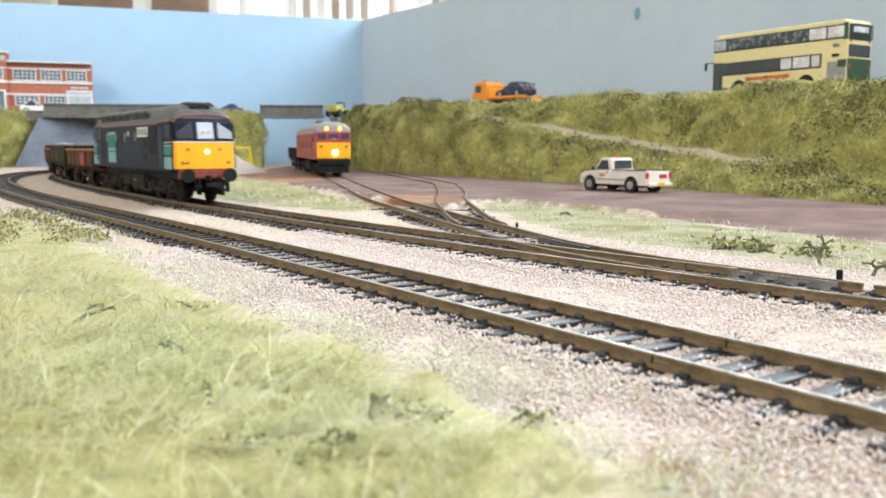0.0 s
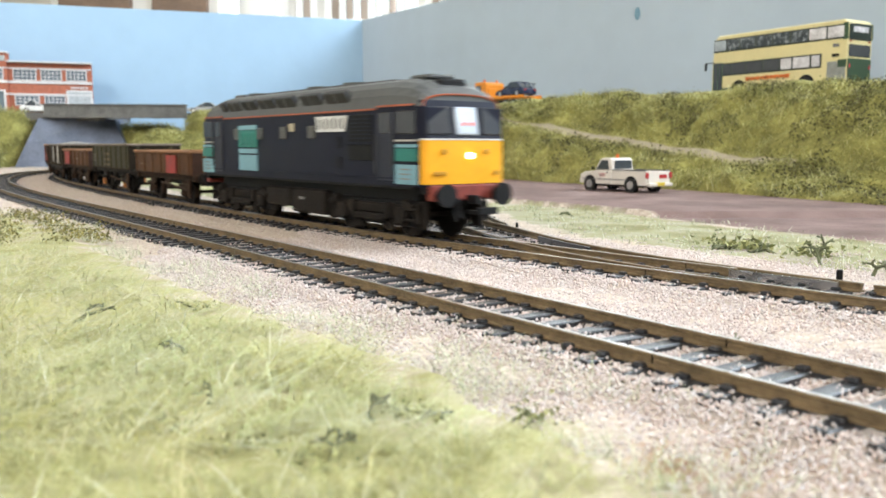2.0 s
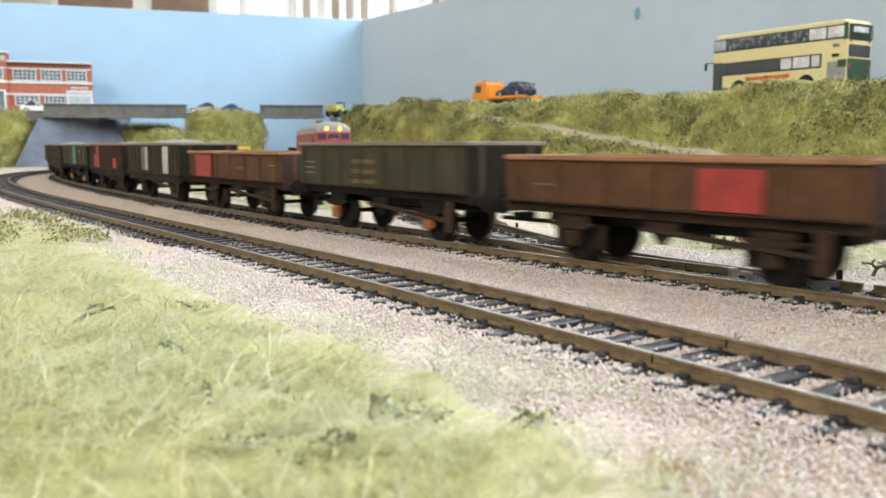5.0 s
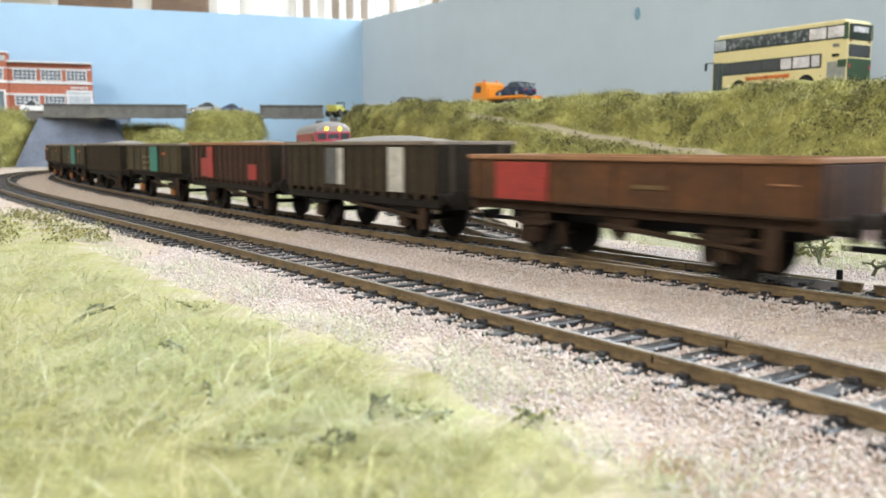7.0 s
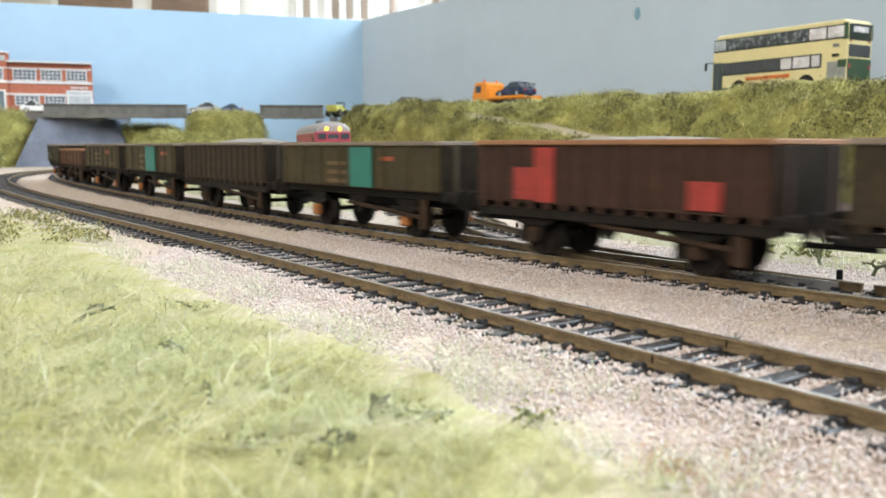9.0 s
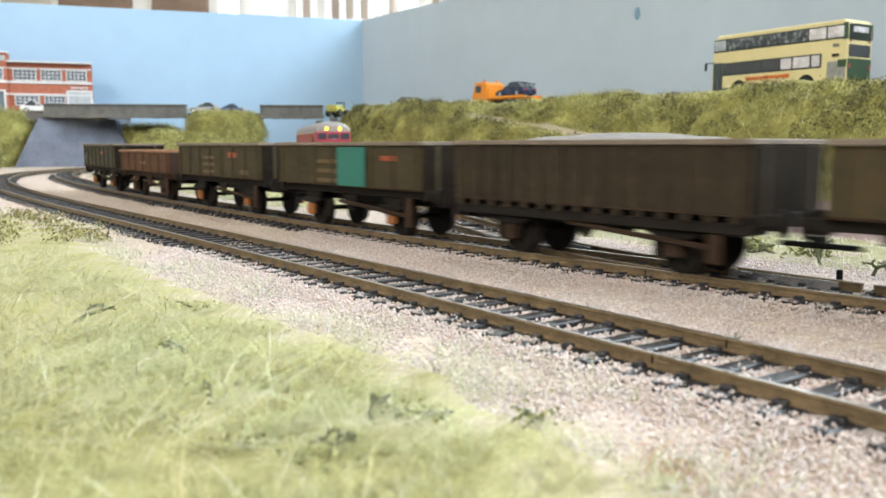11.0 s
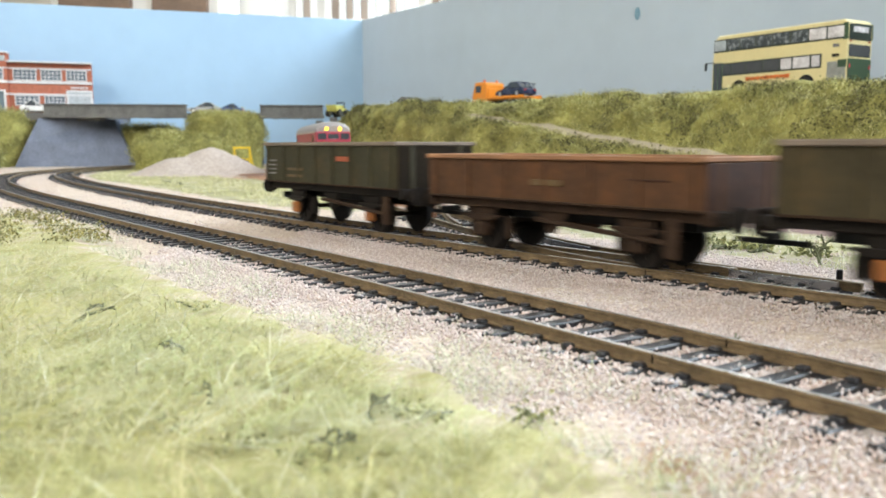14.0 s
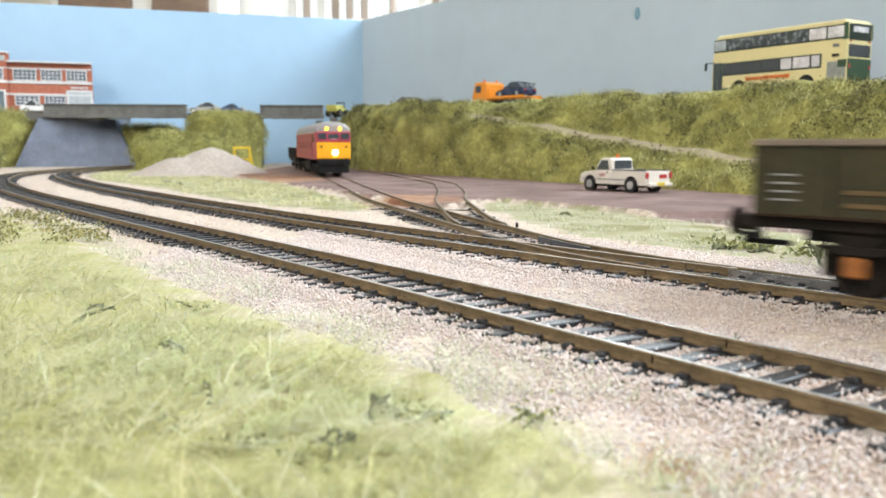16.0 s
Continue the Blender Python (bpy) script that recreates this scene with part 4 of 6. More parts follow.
# road table behind the bridge up to the backdrop
shelf = loft([[(-1.5, 1.10, 0.070), (-0.64, 1.38, 0.070), (-0.56, 1.40, 0.070), (-0.56, 1.535, 0.070), (-1.5, 1.21, 0.070)],
              [(-1.5, 1.10, 0.083), (-0.64, 1.38, 0.083), (-0.56, 1.40, 0.083), (-0.56, 1.535, 0.083), (-1.5, 1.21, 0.083)]])
tagged(part("road_shelf", shelf, mat("road_tar", (0.17, 0.165, 0.16))), "grey road shelf along the backdrop behind the bridge", "road", kind="structure")

# gravel heap and yellow buffer stop
def heap():
    """One heap with a lower shoulder tipped against it."""
    xs, ys = np.linspace(-0.105, 0.085, 60), np.linspace(-0.085, 0.075, 50)
    X, Y = np.meshgrid(xs, ys, indexing="ij")

    def cone(cx, cy, rx, ry, top):
        d = np.hypot((X - cx) / rx, (Y - cy) / ry)
        return top * (1 - d) - 0.0035 * np.exp(-(d / 0.14) ** 2)
    Z = np.logaddexp(np.logaddexp(900 * cone(0, 0, 0.068, 0.062, 0.0360), 900 * cone(-0.030, -0.020, 0.058, 0.050, 0.0250)), 900 * -0.006) / 900
    Z += lumps(X, Y, 45, 4) * 0.0018 + lumps(X, Y, 160, 6) * 0.0009
    n, m = X.shape
    idx = np.arange(n * m).reshape(n, m)
    f = np.stack([idx[:-1, :-1], idx[1:, :-1], idx[1:, 1:], idx[:-1, 1:]], -1).reshape(-1, 4)
    return np.stack([X, Y, Z], -1).reshape(-1, 3).tolist(), f.tolist()


GRAVEL = mat("gravel_dust", (0.42, 0.36, 0.32), 0.9, 0, 0.2, 0.003, 0.8, second=(0.56, 0.50, 0.46))
h = raw("gravel_heap", *heap(), GRAVEL, smooth=True)
h.matrix_basis = pose(-0.268, 0.985, -0.0035)
tagged(h, "heap of pale grey-pink gravel in the yard", "gravel heap")
YPL = mat("stop_yellow", (0.72, 0.50, 0.02), 0.5, 0, 0.1, 0.004, 0.05)
stop = thing("buffer_stop", pose(-0.259, 1.10, -0.0075), "small bright yellow buffer stop frame", "buffer stop")
for x in (-0.010, 0.010):
    part("post", box((x, 0, 0.017), (0.0022, 0.0026, 0.036)), YPL, stop)
    part("stay", rod((x, 0.001, 0.03), (x + 0.002, 0.018, 0.0), 0.0011, 6), YPL, stop)
for z in (0.035, 0.020):
    part("crossbar", box((0, -0.001, z), (0.0225, 0.003, 0.0028)), YPL, stop)
part("buffer_block", rod((0, -0.004, 0.012), (0, 0.004, 0.012), 0.009, 16), SHADOW_BLACK, stop, "black round block")


# ---- rolling stock; local x points forward, y to its left, z up from the rail top ----
def wheelset(parent, x, r=0.0062, material=GRIME):
    bm = bmesh.new()
    for s in (-1, 1):
        add_rod(bm, (0, s * 0.0072, 0), (0, s * 0.0094, 0), r, 20)
        add_rod(bm, (0, s * 0.0068, 0), (0, s * 0.0074, 0), r + 0.0009, 20)
        for k in range(6):
            a = k * math.pi / 3
            add_rod(bm, (0, s * 0.0096, 0), (math.cos(a) * r * 0.7, s * 0.0096, math.sin(a) * r * 0.7), 0.0004, 5)
    add_rod(bm, (0, -0.0125, 0), (0, 0.0125, 0), 0.0009, 8)
    ob = part("wheelset", bm, material, parent)
    ob.matrix_basis = pose(x, 0, r)
    return ob, r


SPINNING = []


def buffers(parent, x, way, material=GRIME, z=0.0138):
    for s in (-1, 1):
        bm = rod((x, s * 0.0113, z), (x + way * 0.0045, s * 0.0113, z), 0.0018, 10)
        add_rod(bm, (x + way * 0.0045, s * 0.0113, z), (x + way * 0.0055, s * 0.0113, z), 0.0031, 16)
        part("buffer", bm, material, parent)


def hopper(length, width, z0, z1, wall=0.0009, taper=0.0):
    """An open body with thick sides and a floor."""
    l, w = length / 2, width / 2
    bm = bmesh.new()
    o0 = [bm.verts.new((x * l, y * (w - taper), z0)) for x, y in ((-1, -1), (1, -1), (1, 1), (-1, 1))]
    o1 = [bm.verts.new((x * l, y * w, z1)) for x, y in ((-1, -1), (1, -1), (1, 1), (-1, 1))]
    i1 = [bm.verts.new((x * (l - wall), y * (w - wall), z1)) for x, y in ((-1, -1), (1, -1), (1, 1), (-1, 1))]
    i0 = [bm.verts.new((x * (l - wall), y * (w - wall - taper), z0 + 0.002)) for x, y in ((-1, -1), (1, -1), (1, 1), (-1, 1))]
    for a, b in ((o0, o1), (o1, i1), (i1, i0)):
        for k in range(4):
            j = (k + 1) % 4
            bm.faces.new((a[k], a[j], b[j], b[k]))
    bm.faces.new(i0)
    bm.faces.new(o0[::-1])
    bmesh.ops.recalc_face_normals(bm, faces=bm.faces)
    return bm


W_GREEN = mat("wagon_olive_paint", (0.036, 0.033, 0.017), 0.65, 0, 0.35, 0.012, 0.15, second=(0.062, 0.044, 0.021), spec=0.3)
W_OLIVE = mat("wagon_brown_olive", (0.047, 0.037, 0.018), 0.7, 0, 0.4, 0.010, 0.2, second=(0.070, 0.047, 0.020), spec=0.3)
W_RUST = mat("wagon_rust_brown", (0.078, 0.036, 0.017), 0.75, 0, 0.4, 0.012, 0.25, second=(0.118, 0.050, 0.020), spec=0.3)
W_BROWN = mat("wagon_dark_brown", (0.038, 0.018, 0.012), 0.75, 0, 0.4, 0.010, 0.25, second=(0.060, 0.027, 0.017), spec=0.3)
W_DARK = mat("wagon_sooty_brown", (0.031, 0.022, 0.013), 0.75, 0, 0.45, 0.010, 0.25, second=(0.054, 0.037, 0.021), spec=0.3)
RIM_GREY = mat("wagon_rim", (0.17, 0.135, 0.105), 0.65, 0, 0.3, 0.01, 0.2)
RIM_RUST = mat("rusty_rim", (0.26, 0.13, 0.065), 0.7, 0, 0.3, 0.01, 0.2)
PATCH_RED = mat("patch_red", (0.27, 0.026, 0.020), 0.6, 0, 0.35, 0.006, 0.1)
PATCH_TEAL = mat("patch_teal", (0.012, 0.145, 0.115), 0.5, 0, 0.15, 0.008, 0.1)
PATCH_WHITE = mat("patch_white", (0.42, 0.40, 0.37), 0.6, 0, 0.45, 0.004, 0.1, second=(0.56, 0.54, 0.50))
PATCH_GREY = mat("patch_grey", (0.20, 0.20, 0.20), 0.6, 0, 0.3, 0.005, 0.1)
TEXT_YEL = mat("stencil_yellow", (0.100, 0.062, 0.022), 0.6, 0, 0.2, 0.004, 0)
TEXT_RED = mat("stencil_orange", (0.30, 0.065, 0.022), 0.6, 0, 0.2, 0.004, 0)
AXLE_ORANGE = mat("axle_box_orange", (0.30, 0.105, 0.022), 0.7, 0, 0.4, 0.003, 0.2)
COAL = mat("grey_load", (0.26, 0.25, 0.24), 0.9, 0, 0.3, 0.002, 0.8)


def wagon(label, length, kind, paint, patches, load=0.0, rim=None, frame_mat=GRIME):
    """A four-wheeled open wagon. kind: ribbed, panelled or low. patches: (material, x0, x1, z0, z1) as shares of the side."""
    wg = thing("goods_wagon", pose(0, 0, 0), label, "goods wagon", "wagons of the goods train")
    z0, z1 = {"ribbed": (0.0150, 0.0316), "panelled": (0.0158, 0.0314), "low": (0.0152, 0.0277)}[kind]
    width = 0.0330
    l = length / 2
    part("body", hopper(length, width - 0.0012, z0, z1 - 0.0008), paint, wg)
    rim = rim or RIM_GREY
    for s in (-1, 1):
        part("top_rail", box((0, s * (width / 2 - 0.0003), z1 - 0.0006), (length + 0.0008, 0.0016, 0.0014), 0.0003), rim, wg)
        part("end_rail", box((s * (l - 0.0002), 0, z1 - 0.0006), (0.0016, width - 0.0016, 0.0014), 0.0003), rim, wg)
    # plain black slab for the frame, added to block light through the running gear
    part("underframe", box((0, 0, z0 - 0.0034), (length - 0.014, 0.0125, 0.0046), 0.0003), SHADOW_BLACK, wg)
    ribs = {"ribbed": 15, "panelled": 8, "low": 7}[kind]
    rw = {"ribbed": 0.0022, "panelled": 0.0013, "low": 0.0014}[kind]
    # the ribs of the ribbed kind reach down past the body on to the sole bar
    drop = 0.0020 if kind == "ribbed" else 0.0
    mesh = None
    for k in range(ribs):
        x = -l + 0.003 + (length - 0.006) * k / (ribs - 1)
        for s in (-1, 1):
            if mesh is None:
                ob = part("rib", box((0, 0, -drop / 2), (rw, 0.0011, z1 - z0 - 0.0016 + drop), 0.0003), paint, wg)
                mesh = ob.data
            else:
                ob = new("rib", mesh)
                ob.parent = wg
            ob.matrix_basis = pose(x, s * (width / 2 - 0.0004), (z0 + z1) / 2 - 0.0006)
    for k in (-0.6, 0.6):
        for s in (-1, 1):
            part("end_post", box((s * (l + 0.0003), k * width / 2, (z0 + z1) / 2 - 0.0006), (0.0011, 0.0018, z1 - z0 - 0.0014), 0.0003), paint, wg)
    for s in (-1, 1):
        part("end_panel", box((s * (l + 0.0001), 0, (z0 + z1) / 2 - 0.0006), (0.0008, width - 0.0022, z1 - z0 - 0.0016), 0.0001), mat("dark_wagon_end", (0.017, 0.013, 0.009), 0.85, 0, 0.4, 0.008, 0.2, spec=0.08) if kind != "low" else W_BROWN, wg, "dark end")
    for material, a, b, lo, hi in patches:
        hgt = z1 - 0.0014 - z0
        y = -(width / 2 - 0.0006 + (0.0009 if kind == "ribbed" or material in (PATCH_TEAL, PATCH_RED) else 0.0002))
        part("painted_patch", box((-l + (a + b) / 2 * length, y, z0 + (lo + hi) / 2 * hgt), ((b - a) * length, 0.0004, (hi - lo) * hgt), 0.0001), material, wg)
    # underframe
    for s in (-1, 1):
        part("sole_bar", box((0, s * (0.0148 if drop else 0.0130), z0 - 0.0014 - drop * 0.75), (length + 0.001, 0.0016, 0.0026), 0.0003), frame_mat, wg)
        part("side_edge", box((0, s * (width / 2 - 0.0005), z0 + 0.0002), (length, 0.0010, 0.0006), 0.0001), RUSTY, wg, "worn lower edge")
        part("headstock", box((s * (l + 0.0002), 0, z0 - 0.0014), (0.0018, 0.0300, 0.0034), 0.0003), frame_mat, wg)
    base = length * 0.285
    for x in (-base, base):
        for s in (-1, 1):
            guard = prism([(-0.0062, z0 - 0.002), (0.0062, z0 - 0.002), (0.0032, 0.0068), (0.0022, 0.0042), (-0.0022, 0.0042), (-0.0032, 0.0068)], "y", s * 0.0116, s * 0.0124)
            bmesh.ops.translate(guard, verts=guard.verts, vec=(x, 0, 0))
            part("axle_guard", guard, frame_mat, wg)
            part("axle_box", box((x, s * 0.0131, 0.0062), (0.0042, 0.0022, 0.0042), 0.0005), AXLE_ORANGE if kind == "panelled" else RUSTY, wg)
            part("leaf_spring", prism([(x - 0.0085, 0.0102), (x - 0.004, 0.0087), (x + 0.004, 0.0087), (x + 0.0085, 0.0102), (x + 0.004, 0.0104), (x - 0.004, 0.0104)], "y", s * 0.0126, s * 0.0138), frame_mat, wg)
        SPINNING.append(wheelset(wg, x))
        for k in (-1, 1):
            part("brake_shoe", box((x + k * 0.0073, -0.0088, 0.0066), (0.0018, 0.0022, 0.0066), 0.0004), frame_mat, wg)
    part("brake_lever", rod((-0.004, -0.0146, 0.0105), (base + 0.010, -0.0146, 0.0075), 0.0007, 6), RUSTY, wg)
    part("v_hanger", prism([(-0.006, z0 - 0.002), (0.006, z0 - 0.002), (0.001, 0.0068), (-0.001, 0.0068)], "y", -0.0128, -0.0122), frame_mat, wg)
    part("brake_cylinder", rod((-0.012, 0.002, 0.0105), (0.004, 0.002, 0.0105), 0.0033, 12), frame_mat, wg)
    part("step_plate", box((base + 0.0115, -0.0142, 0.0085), (0.0036, 0.0012, 0.0095), 0.0003), RUSTY, wg, "rust-streaked plate")
    buffers(wg, l + 0.0008, 1), buffers(wg, -l - 0.0008, -1)
    for s in (-1, 1):
        part("coupling", boxes([((s * (l + 0.004), 0, 0.0085), (0.010, 0.0016, 0.0012)), ((s * (l + 0.008), 0, 0.0095), (0.0012, 0.008, 0.0024))]), SHADOW_BLACK, wg)
    if load:
        n, m = 22, 10
        xs, ys = np.linspace(-l + 0.0012, l - 0.0012, n), np.linspace(-width / 2 + 0.0018, width / 2 - 0.0018, m)
        X, Y = np.meshgrid(xs, ys, indexing="ij")
        Z = z1 - 0.004 + load * np.cos(X / l * 1.35) ** 0.8 * np.cos(Y / width * 2.6) + lumps(X, Y, 400, 3) * 0.0006
        idx = np.arange(n * m).reshape(n, m)
        f = np.stack([idx[:-1, :-1], idx[1:, :-1], idx[1:, 1:], idx[:-1, 1:]], -1).reshape(-1, 4)
        raw("load", np.stack([X, Y, Z], -1).reshape(-1, 3).tolist(), f.tolist(), COAL, wg, smooth=True)
    return wg


TRAIN = [
    (2.430, 0.0980, "low", W_RUST, [(PATCH_RED, 0.62, 0.78, 0.06, 0.9), (TEXT_YEL, 0.1, 0.2, 0.4, 0.46)], 0.0, RIM_RUST, RUSTY, "low rust-brown open goods wagon with one red panel"),
    (2.546, 0.0990, "panelled", W_GREEN, [*[(TEXT_YEL, 0.375, 0.52, z, z + 0.1) for z in (0.10, 0.34, 0.58)], *[(RIM_GREY, 0.03, 0.11, z, z + 0.03) for z in (0.30, 0.44, 0.58)]], 0.0, None, GRIME, "dirty olive-green open goods wagon with faded yellow stencils"),
    (2.666, 0.1030, "low", W_RUST, [(PATCH_RED, 0.11, 0.30, 0.04, 0.96), (TEXT_YEL, 0.56, 0.66, 0.42, 0.52), (RIM_RUST, 0.90, 0.955, 0.60, 0.64)], 0.0, RIM_RUST, RUSTY, "low rust-brown open goods wagon with a red end panel"),
    (2.778, 0.0960, "ribbed", W_DARK, [(mat("patch_worn_grey", (0.085, 0.085, 0.088), 0.6, 0, 0.45, 0.004, 0.1), 0.325, 0.405, 0.1, 0.95), (PATCH_WHITE, 0.41, 0.45, 0.1, 0.95), (PATCH_WHITE, 0.745, 0.835, 0.02, 0.97)], 0.0062, None, GRIME, "ribbed dark open goods wagon with white patches and grey load"),
    (2.884, 0.0900, "ribbed", W_BROWN, [(PATCH_RED, 0.172, 0.254, 0.05, 0.62), (PATCH_RED, 0.256, 0.333, 0.02, 0.97), (PATCH_RED, 0.782, 0.876, 0.05, 0.48)], 0.005, RIM_RUST, GRIME, "ribbed dark brown open goods wagon with red paint patches"),
    (3.003, 0.1020, "panelled", W_OLIVE, [(PATCH_TEAL, 0.508, 0.645, 0.02, 0.98), *[(TEXT_YEL, 0.345, 0.475, z, z + 0.1) for z in (0.08, 0.30, 0.52)], (TEXT_RED, 0.685, 0.76, 0.66, 0.76)], 0.0, None, GRIME, "brown-olive open goods wagon with one teal panel"),
    (3.115, 0.0950, "ribbed", W_DARK, [], 0.006, None, GRIME, "ribbed sooty brown open goods wagon with grey load"),
    (3.227, 0.0960, "panelled", W_OLIVE, [(PATCH_TEAL, 0.483, 0.671, 0.02, 0.98), *[(TEXT_YEL, 0.318, 0.463, z, z + 0.1) for z in (0.08, 0.32, 0.56)], (TEXT_RED, 0.763, 0.856, 0.66, 0.78)], 0.0, None, GRIME, "brown-olive open goods wagon with a wide teal panel"),
    (3.345, 0.1010, "panelled", W_OLIVE, [*[(TEXT_YEL, 0.34, 0.49, z, z + 0.09) for z in (0.12, 0.36, 0.58)], (TEXT_RED, 0.655, 0.745, 0.64, 0.80), (TEXT_YEL, 0.78, 0.87, 0.12, 0.26)], 0.0, None, GRIME, "olive-brown open goods wagon with stencils and an orange mark"),
    (3.459, 0.0970, "low", W_RUST, [(TEXT_YEL, 0.45, 0.56, 0.4, 0.55), (W_BROWN, 0.78, 0.9, 0.6, 0.64)], 0.004, RIM_RUST, RUSTY, "low plain rust-brown open goods wagon"),
    (3.571, 0.0950, "panelled", W_GREEN, [*[(PATCH_GREY, 0.03, 0.10, z, z + 0.035) for z in (0.22, 0.34, 0.46, 0.58)], *[(TEXT_YEL, 0.20, 0.33, z, z + 0.07) for z in (0.16, 0.34)], (TEXT_RED, 0.60, 0.69, 0.62, 0.74)], 0.0, None, GRIME, "dark olive open goods wagon with yellow stencils, last of the train"),
]


# ---- the locomotives ----
def roof_profile(half, zs, zr, n=11):
    pts = [(-half, zs)]
    for a in np.linspace(0, math.pi, n)[1:-1]:
        pts.append((-half * math.copysign(abs(math.cos(a)) ** 0.75, math.cos(a)), zs + (zr - zs) * math.sin(a) ** 0.8))
    return pts + [(half, zs)]


def diesel_goods():
    lo = thing("diesel_locomotive", pose(0, 0, 0), "navy blue diesel locomotive with yellow nose and grey roof, headlight on", "locomotive")
    L, W, z0, zs, zr = 0.1782, 0.0340, 0.0158, 0.0405, 0.0508
    h, w = L / 2, W / 2
    # body: straight sides, noses drawn in
    stations = [(-h, 0.90), (-h + 0.0025, 0.975), (-h + 0.007, 1.0), (h - 0.007, 1.0), (h - 0.0025, 0.975), (h, 0.90)]
    part("body", loft([[(x, y * k, z) for y, z in ((-w, z0), (-w, zs), (w, zs), (w, z0))] for x, k in stations]), NAVY, lo)
    roof = []
    for x, k, top in ((-h + 0.0022, 0.91, 0.38), (-h + 0.0045, 0.965, 0.62), (-h + 0.009, 0.99, 0.85), (-h + 0.018, 1.0, 0.98), (h - 0.018, 1.0, 0.98), (h - 0.009, 0.99, 0.85), (h - 0.0045, 0.965, 0.62), (h - 0.0022, 0.91, 0.38)):
        roof.append([(x, y * k, z) for y, z in roof_profile(w - 0.0002, zs + 0.0004, zs + 0.0004 + (zr - zs) * top)])
    part("roof", loft(roof), ROOF_GREY, lo, "weathered grey roof", smooth=False)
    for e in (-1, 1):
        edge = bmesh.new()
        arc = [(e * (h - 0.0020), y * 0.915, z) for y, z in roof_profile(w - 0.0002, zs + 0.0004, zs + 0.0004 + (zr - zs) * 0.38)]
        for a, b in zip(arc[:-1], arc[1:]):
            add_rod(edge, a, b, 0.00030, 5)
        part("brow_stripe", edge, ORANGE, lo, "thin orange line over the windscreens")
    for s in (-1, 1):
        part("cantrail_stripe", box((0, s * (w + 0.0001), zs + 0.0001), (0.1260, 0.0005, 0.0006), 0), ORANGE, lo, "thin orange line")
        for e in (-1, 1):
            part("cantrail_stripe", box((e * 0.0742, s * (w + 0.0001), zs + 0.0009), (0.0205, 0.0005, 0.0006), 0), ORANGE, lo)
            part("cab_cornice", box((e * 0.0742, s * (w - 0.0006), zs + 0.0003), (0.0208, 0.0013, 0.0012), 0.0002), NAVY, lo)
        part("skirt", box((0, s * (w - 0.001), z0 - 0.0003), (L - 0.01, 0.0018, 0.0014), 0.0003), SHADOW_BLACK, lo)
        # roof grilles
        for x, wd in ((-0.0615, 0.005), (-0.0500, 0.0125), (-0.0345, 0.0125), (-0.0185, 0.0135), (-0.0015, 0.0145), (0.0190, 0.0145), (0.0375, 0.0155)):
            m = Matrix.Translation((x, s * (w - 0.0015), zs + 0.0036)) @ Matrix.Rotation(s * radians(-32), 4, "X")
            part("roof_grille", box((0, 0, 0), (wd, 0.0022, 0.0080), 0.0003, m), mat("grille_dark", (0.028, 0.029, 0.030), 0.6), lo)
            part("grille_bar", box((0, 0, 0), (0.0006, 0.0026, 0.0078), 0, m), ROOF_GREY, lo)
        # bodyside windows
        for x in (-0.0487, -0.0254, -0.0043, 0.0188):
            part("side_window", box((x, s * (w + 0.0001), 0.0336), (0.0056, 0.0007, 0.0048), 0.0004), mat("grey_window", (0.060, 0.055, 0.05), 0.3), lo)
        part("body_plate", box((0.0029, s * (w + 0.0001), 0.0356), (0.0042, 0.0006, 0.0030), 0), mat("plate_buff", (0.42, 0.36, 0.26), 0.6), lo)
        # large logo panel
        for z, hh, mt, nm in ((0.0363, 0.0018, LIGHT_BLUE, "logo_band"), (0.0316, 0.0072, TEAL, "logo_block"), (0.0264, 0.0020, LIGHT_BLUE, "logo_band"), (0.0215, 0.0066, LIGHT_BLUE, "logo_block")):
            part(nm, box((-0.0372, s * (w + 0.0002), z), (0.0180, 0.0006, hh), 0), mt, lo)
        for k in range(3):
            part("logo_bar", box((-0.0425 + k * 0.0053, s * (w + 0.0005), 0.0316), (0.0036, 0.0005, 0.0050), 0.0008), mat("deep_teal", (0.012, 0.15, 0.125), 0.5), lo)
        # name panel with unreadable dark bars
        nm = prism([(0.0232, 0.0336), (0.0227, 0.0391), (0.0452, 0.0391), (0.0432, 0.0336)], "y", s * (w - 0.0002), s * (w + 0.0005))
        part("name_panel", nm, WHITE, lo)
        for k in range(7):
            part("name_bar", box((0.0248 + k * 0.0029, s * (w + 0.0006), 0.0364), (0.0011, 0.0004, 0.0030 if k % 2 else 0.0038), 0), PATCH_GREY, lo)
        # big louvre panel and ventilators
        part("louvre", box((0.0535, s * (w + 0.0001), 0.0345), (0.0150, 0.0006, 0.0092), 0.0002), SHADOW_BLACK, lo)
        part("louvre", box((0.0535, s * (w + 0.0001), 0.0264), (0.0150, 0.0006, 0.0054), 0.0002), SHADOW_BLACK, lo)
        for k in range(6):
            part("louvre_slat", box((0.0535, s * (w + 0.0004), 0.0312 + k * 0.0013), (0.0142, 0.0004, 0.0004), 0), NAVY, lo)
        part("louvre_bar", box((0.0535, s * (w + 0.0004), 0.0296), (0.0156, 0.0006, 0.0008), 0), NAVY, lo)
        for k in range(6):
            for zc in (0.0315, 0.0245):
                part("vent_slot", box((0.0389, s * (w + 0.0001), zc - k * 0.0007), (0.0034, 0.0005, 0.0003), 0), SHADOW_BLACK, lo)
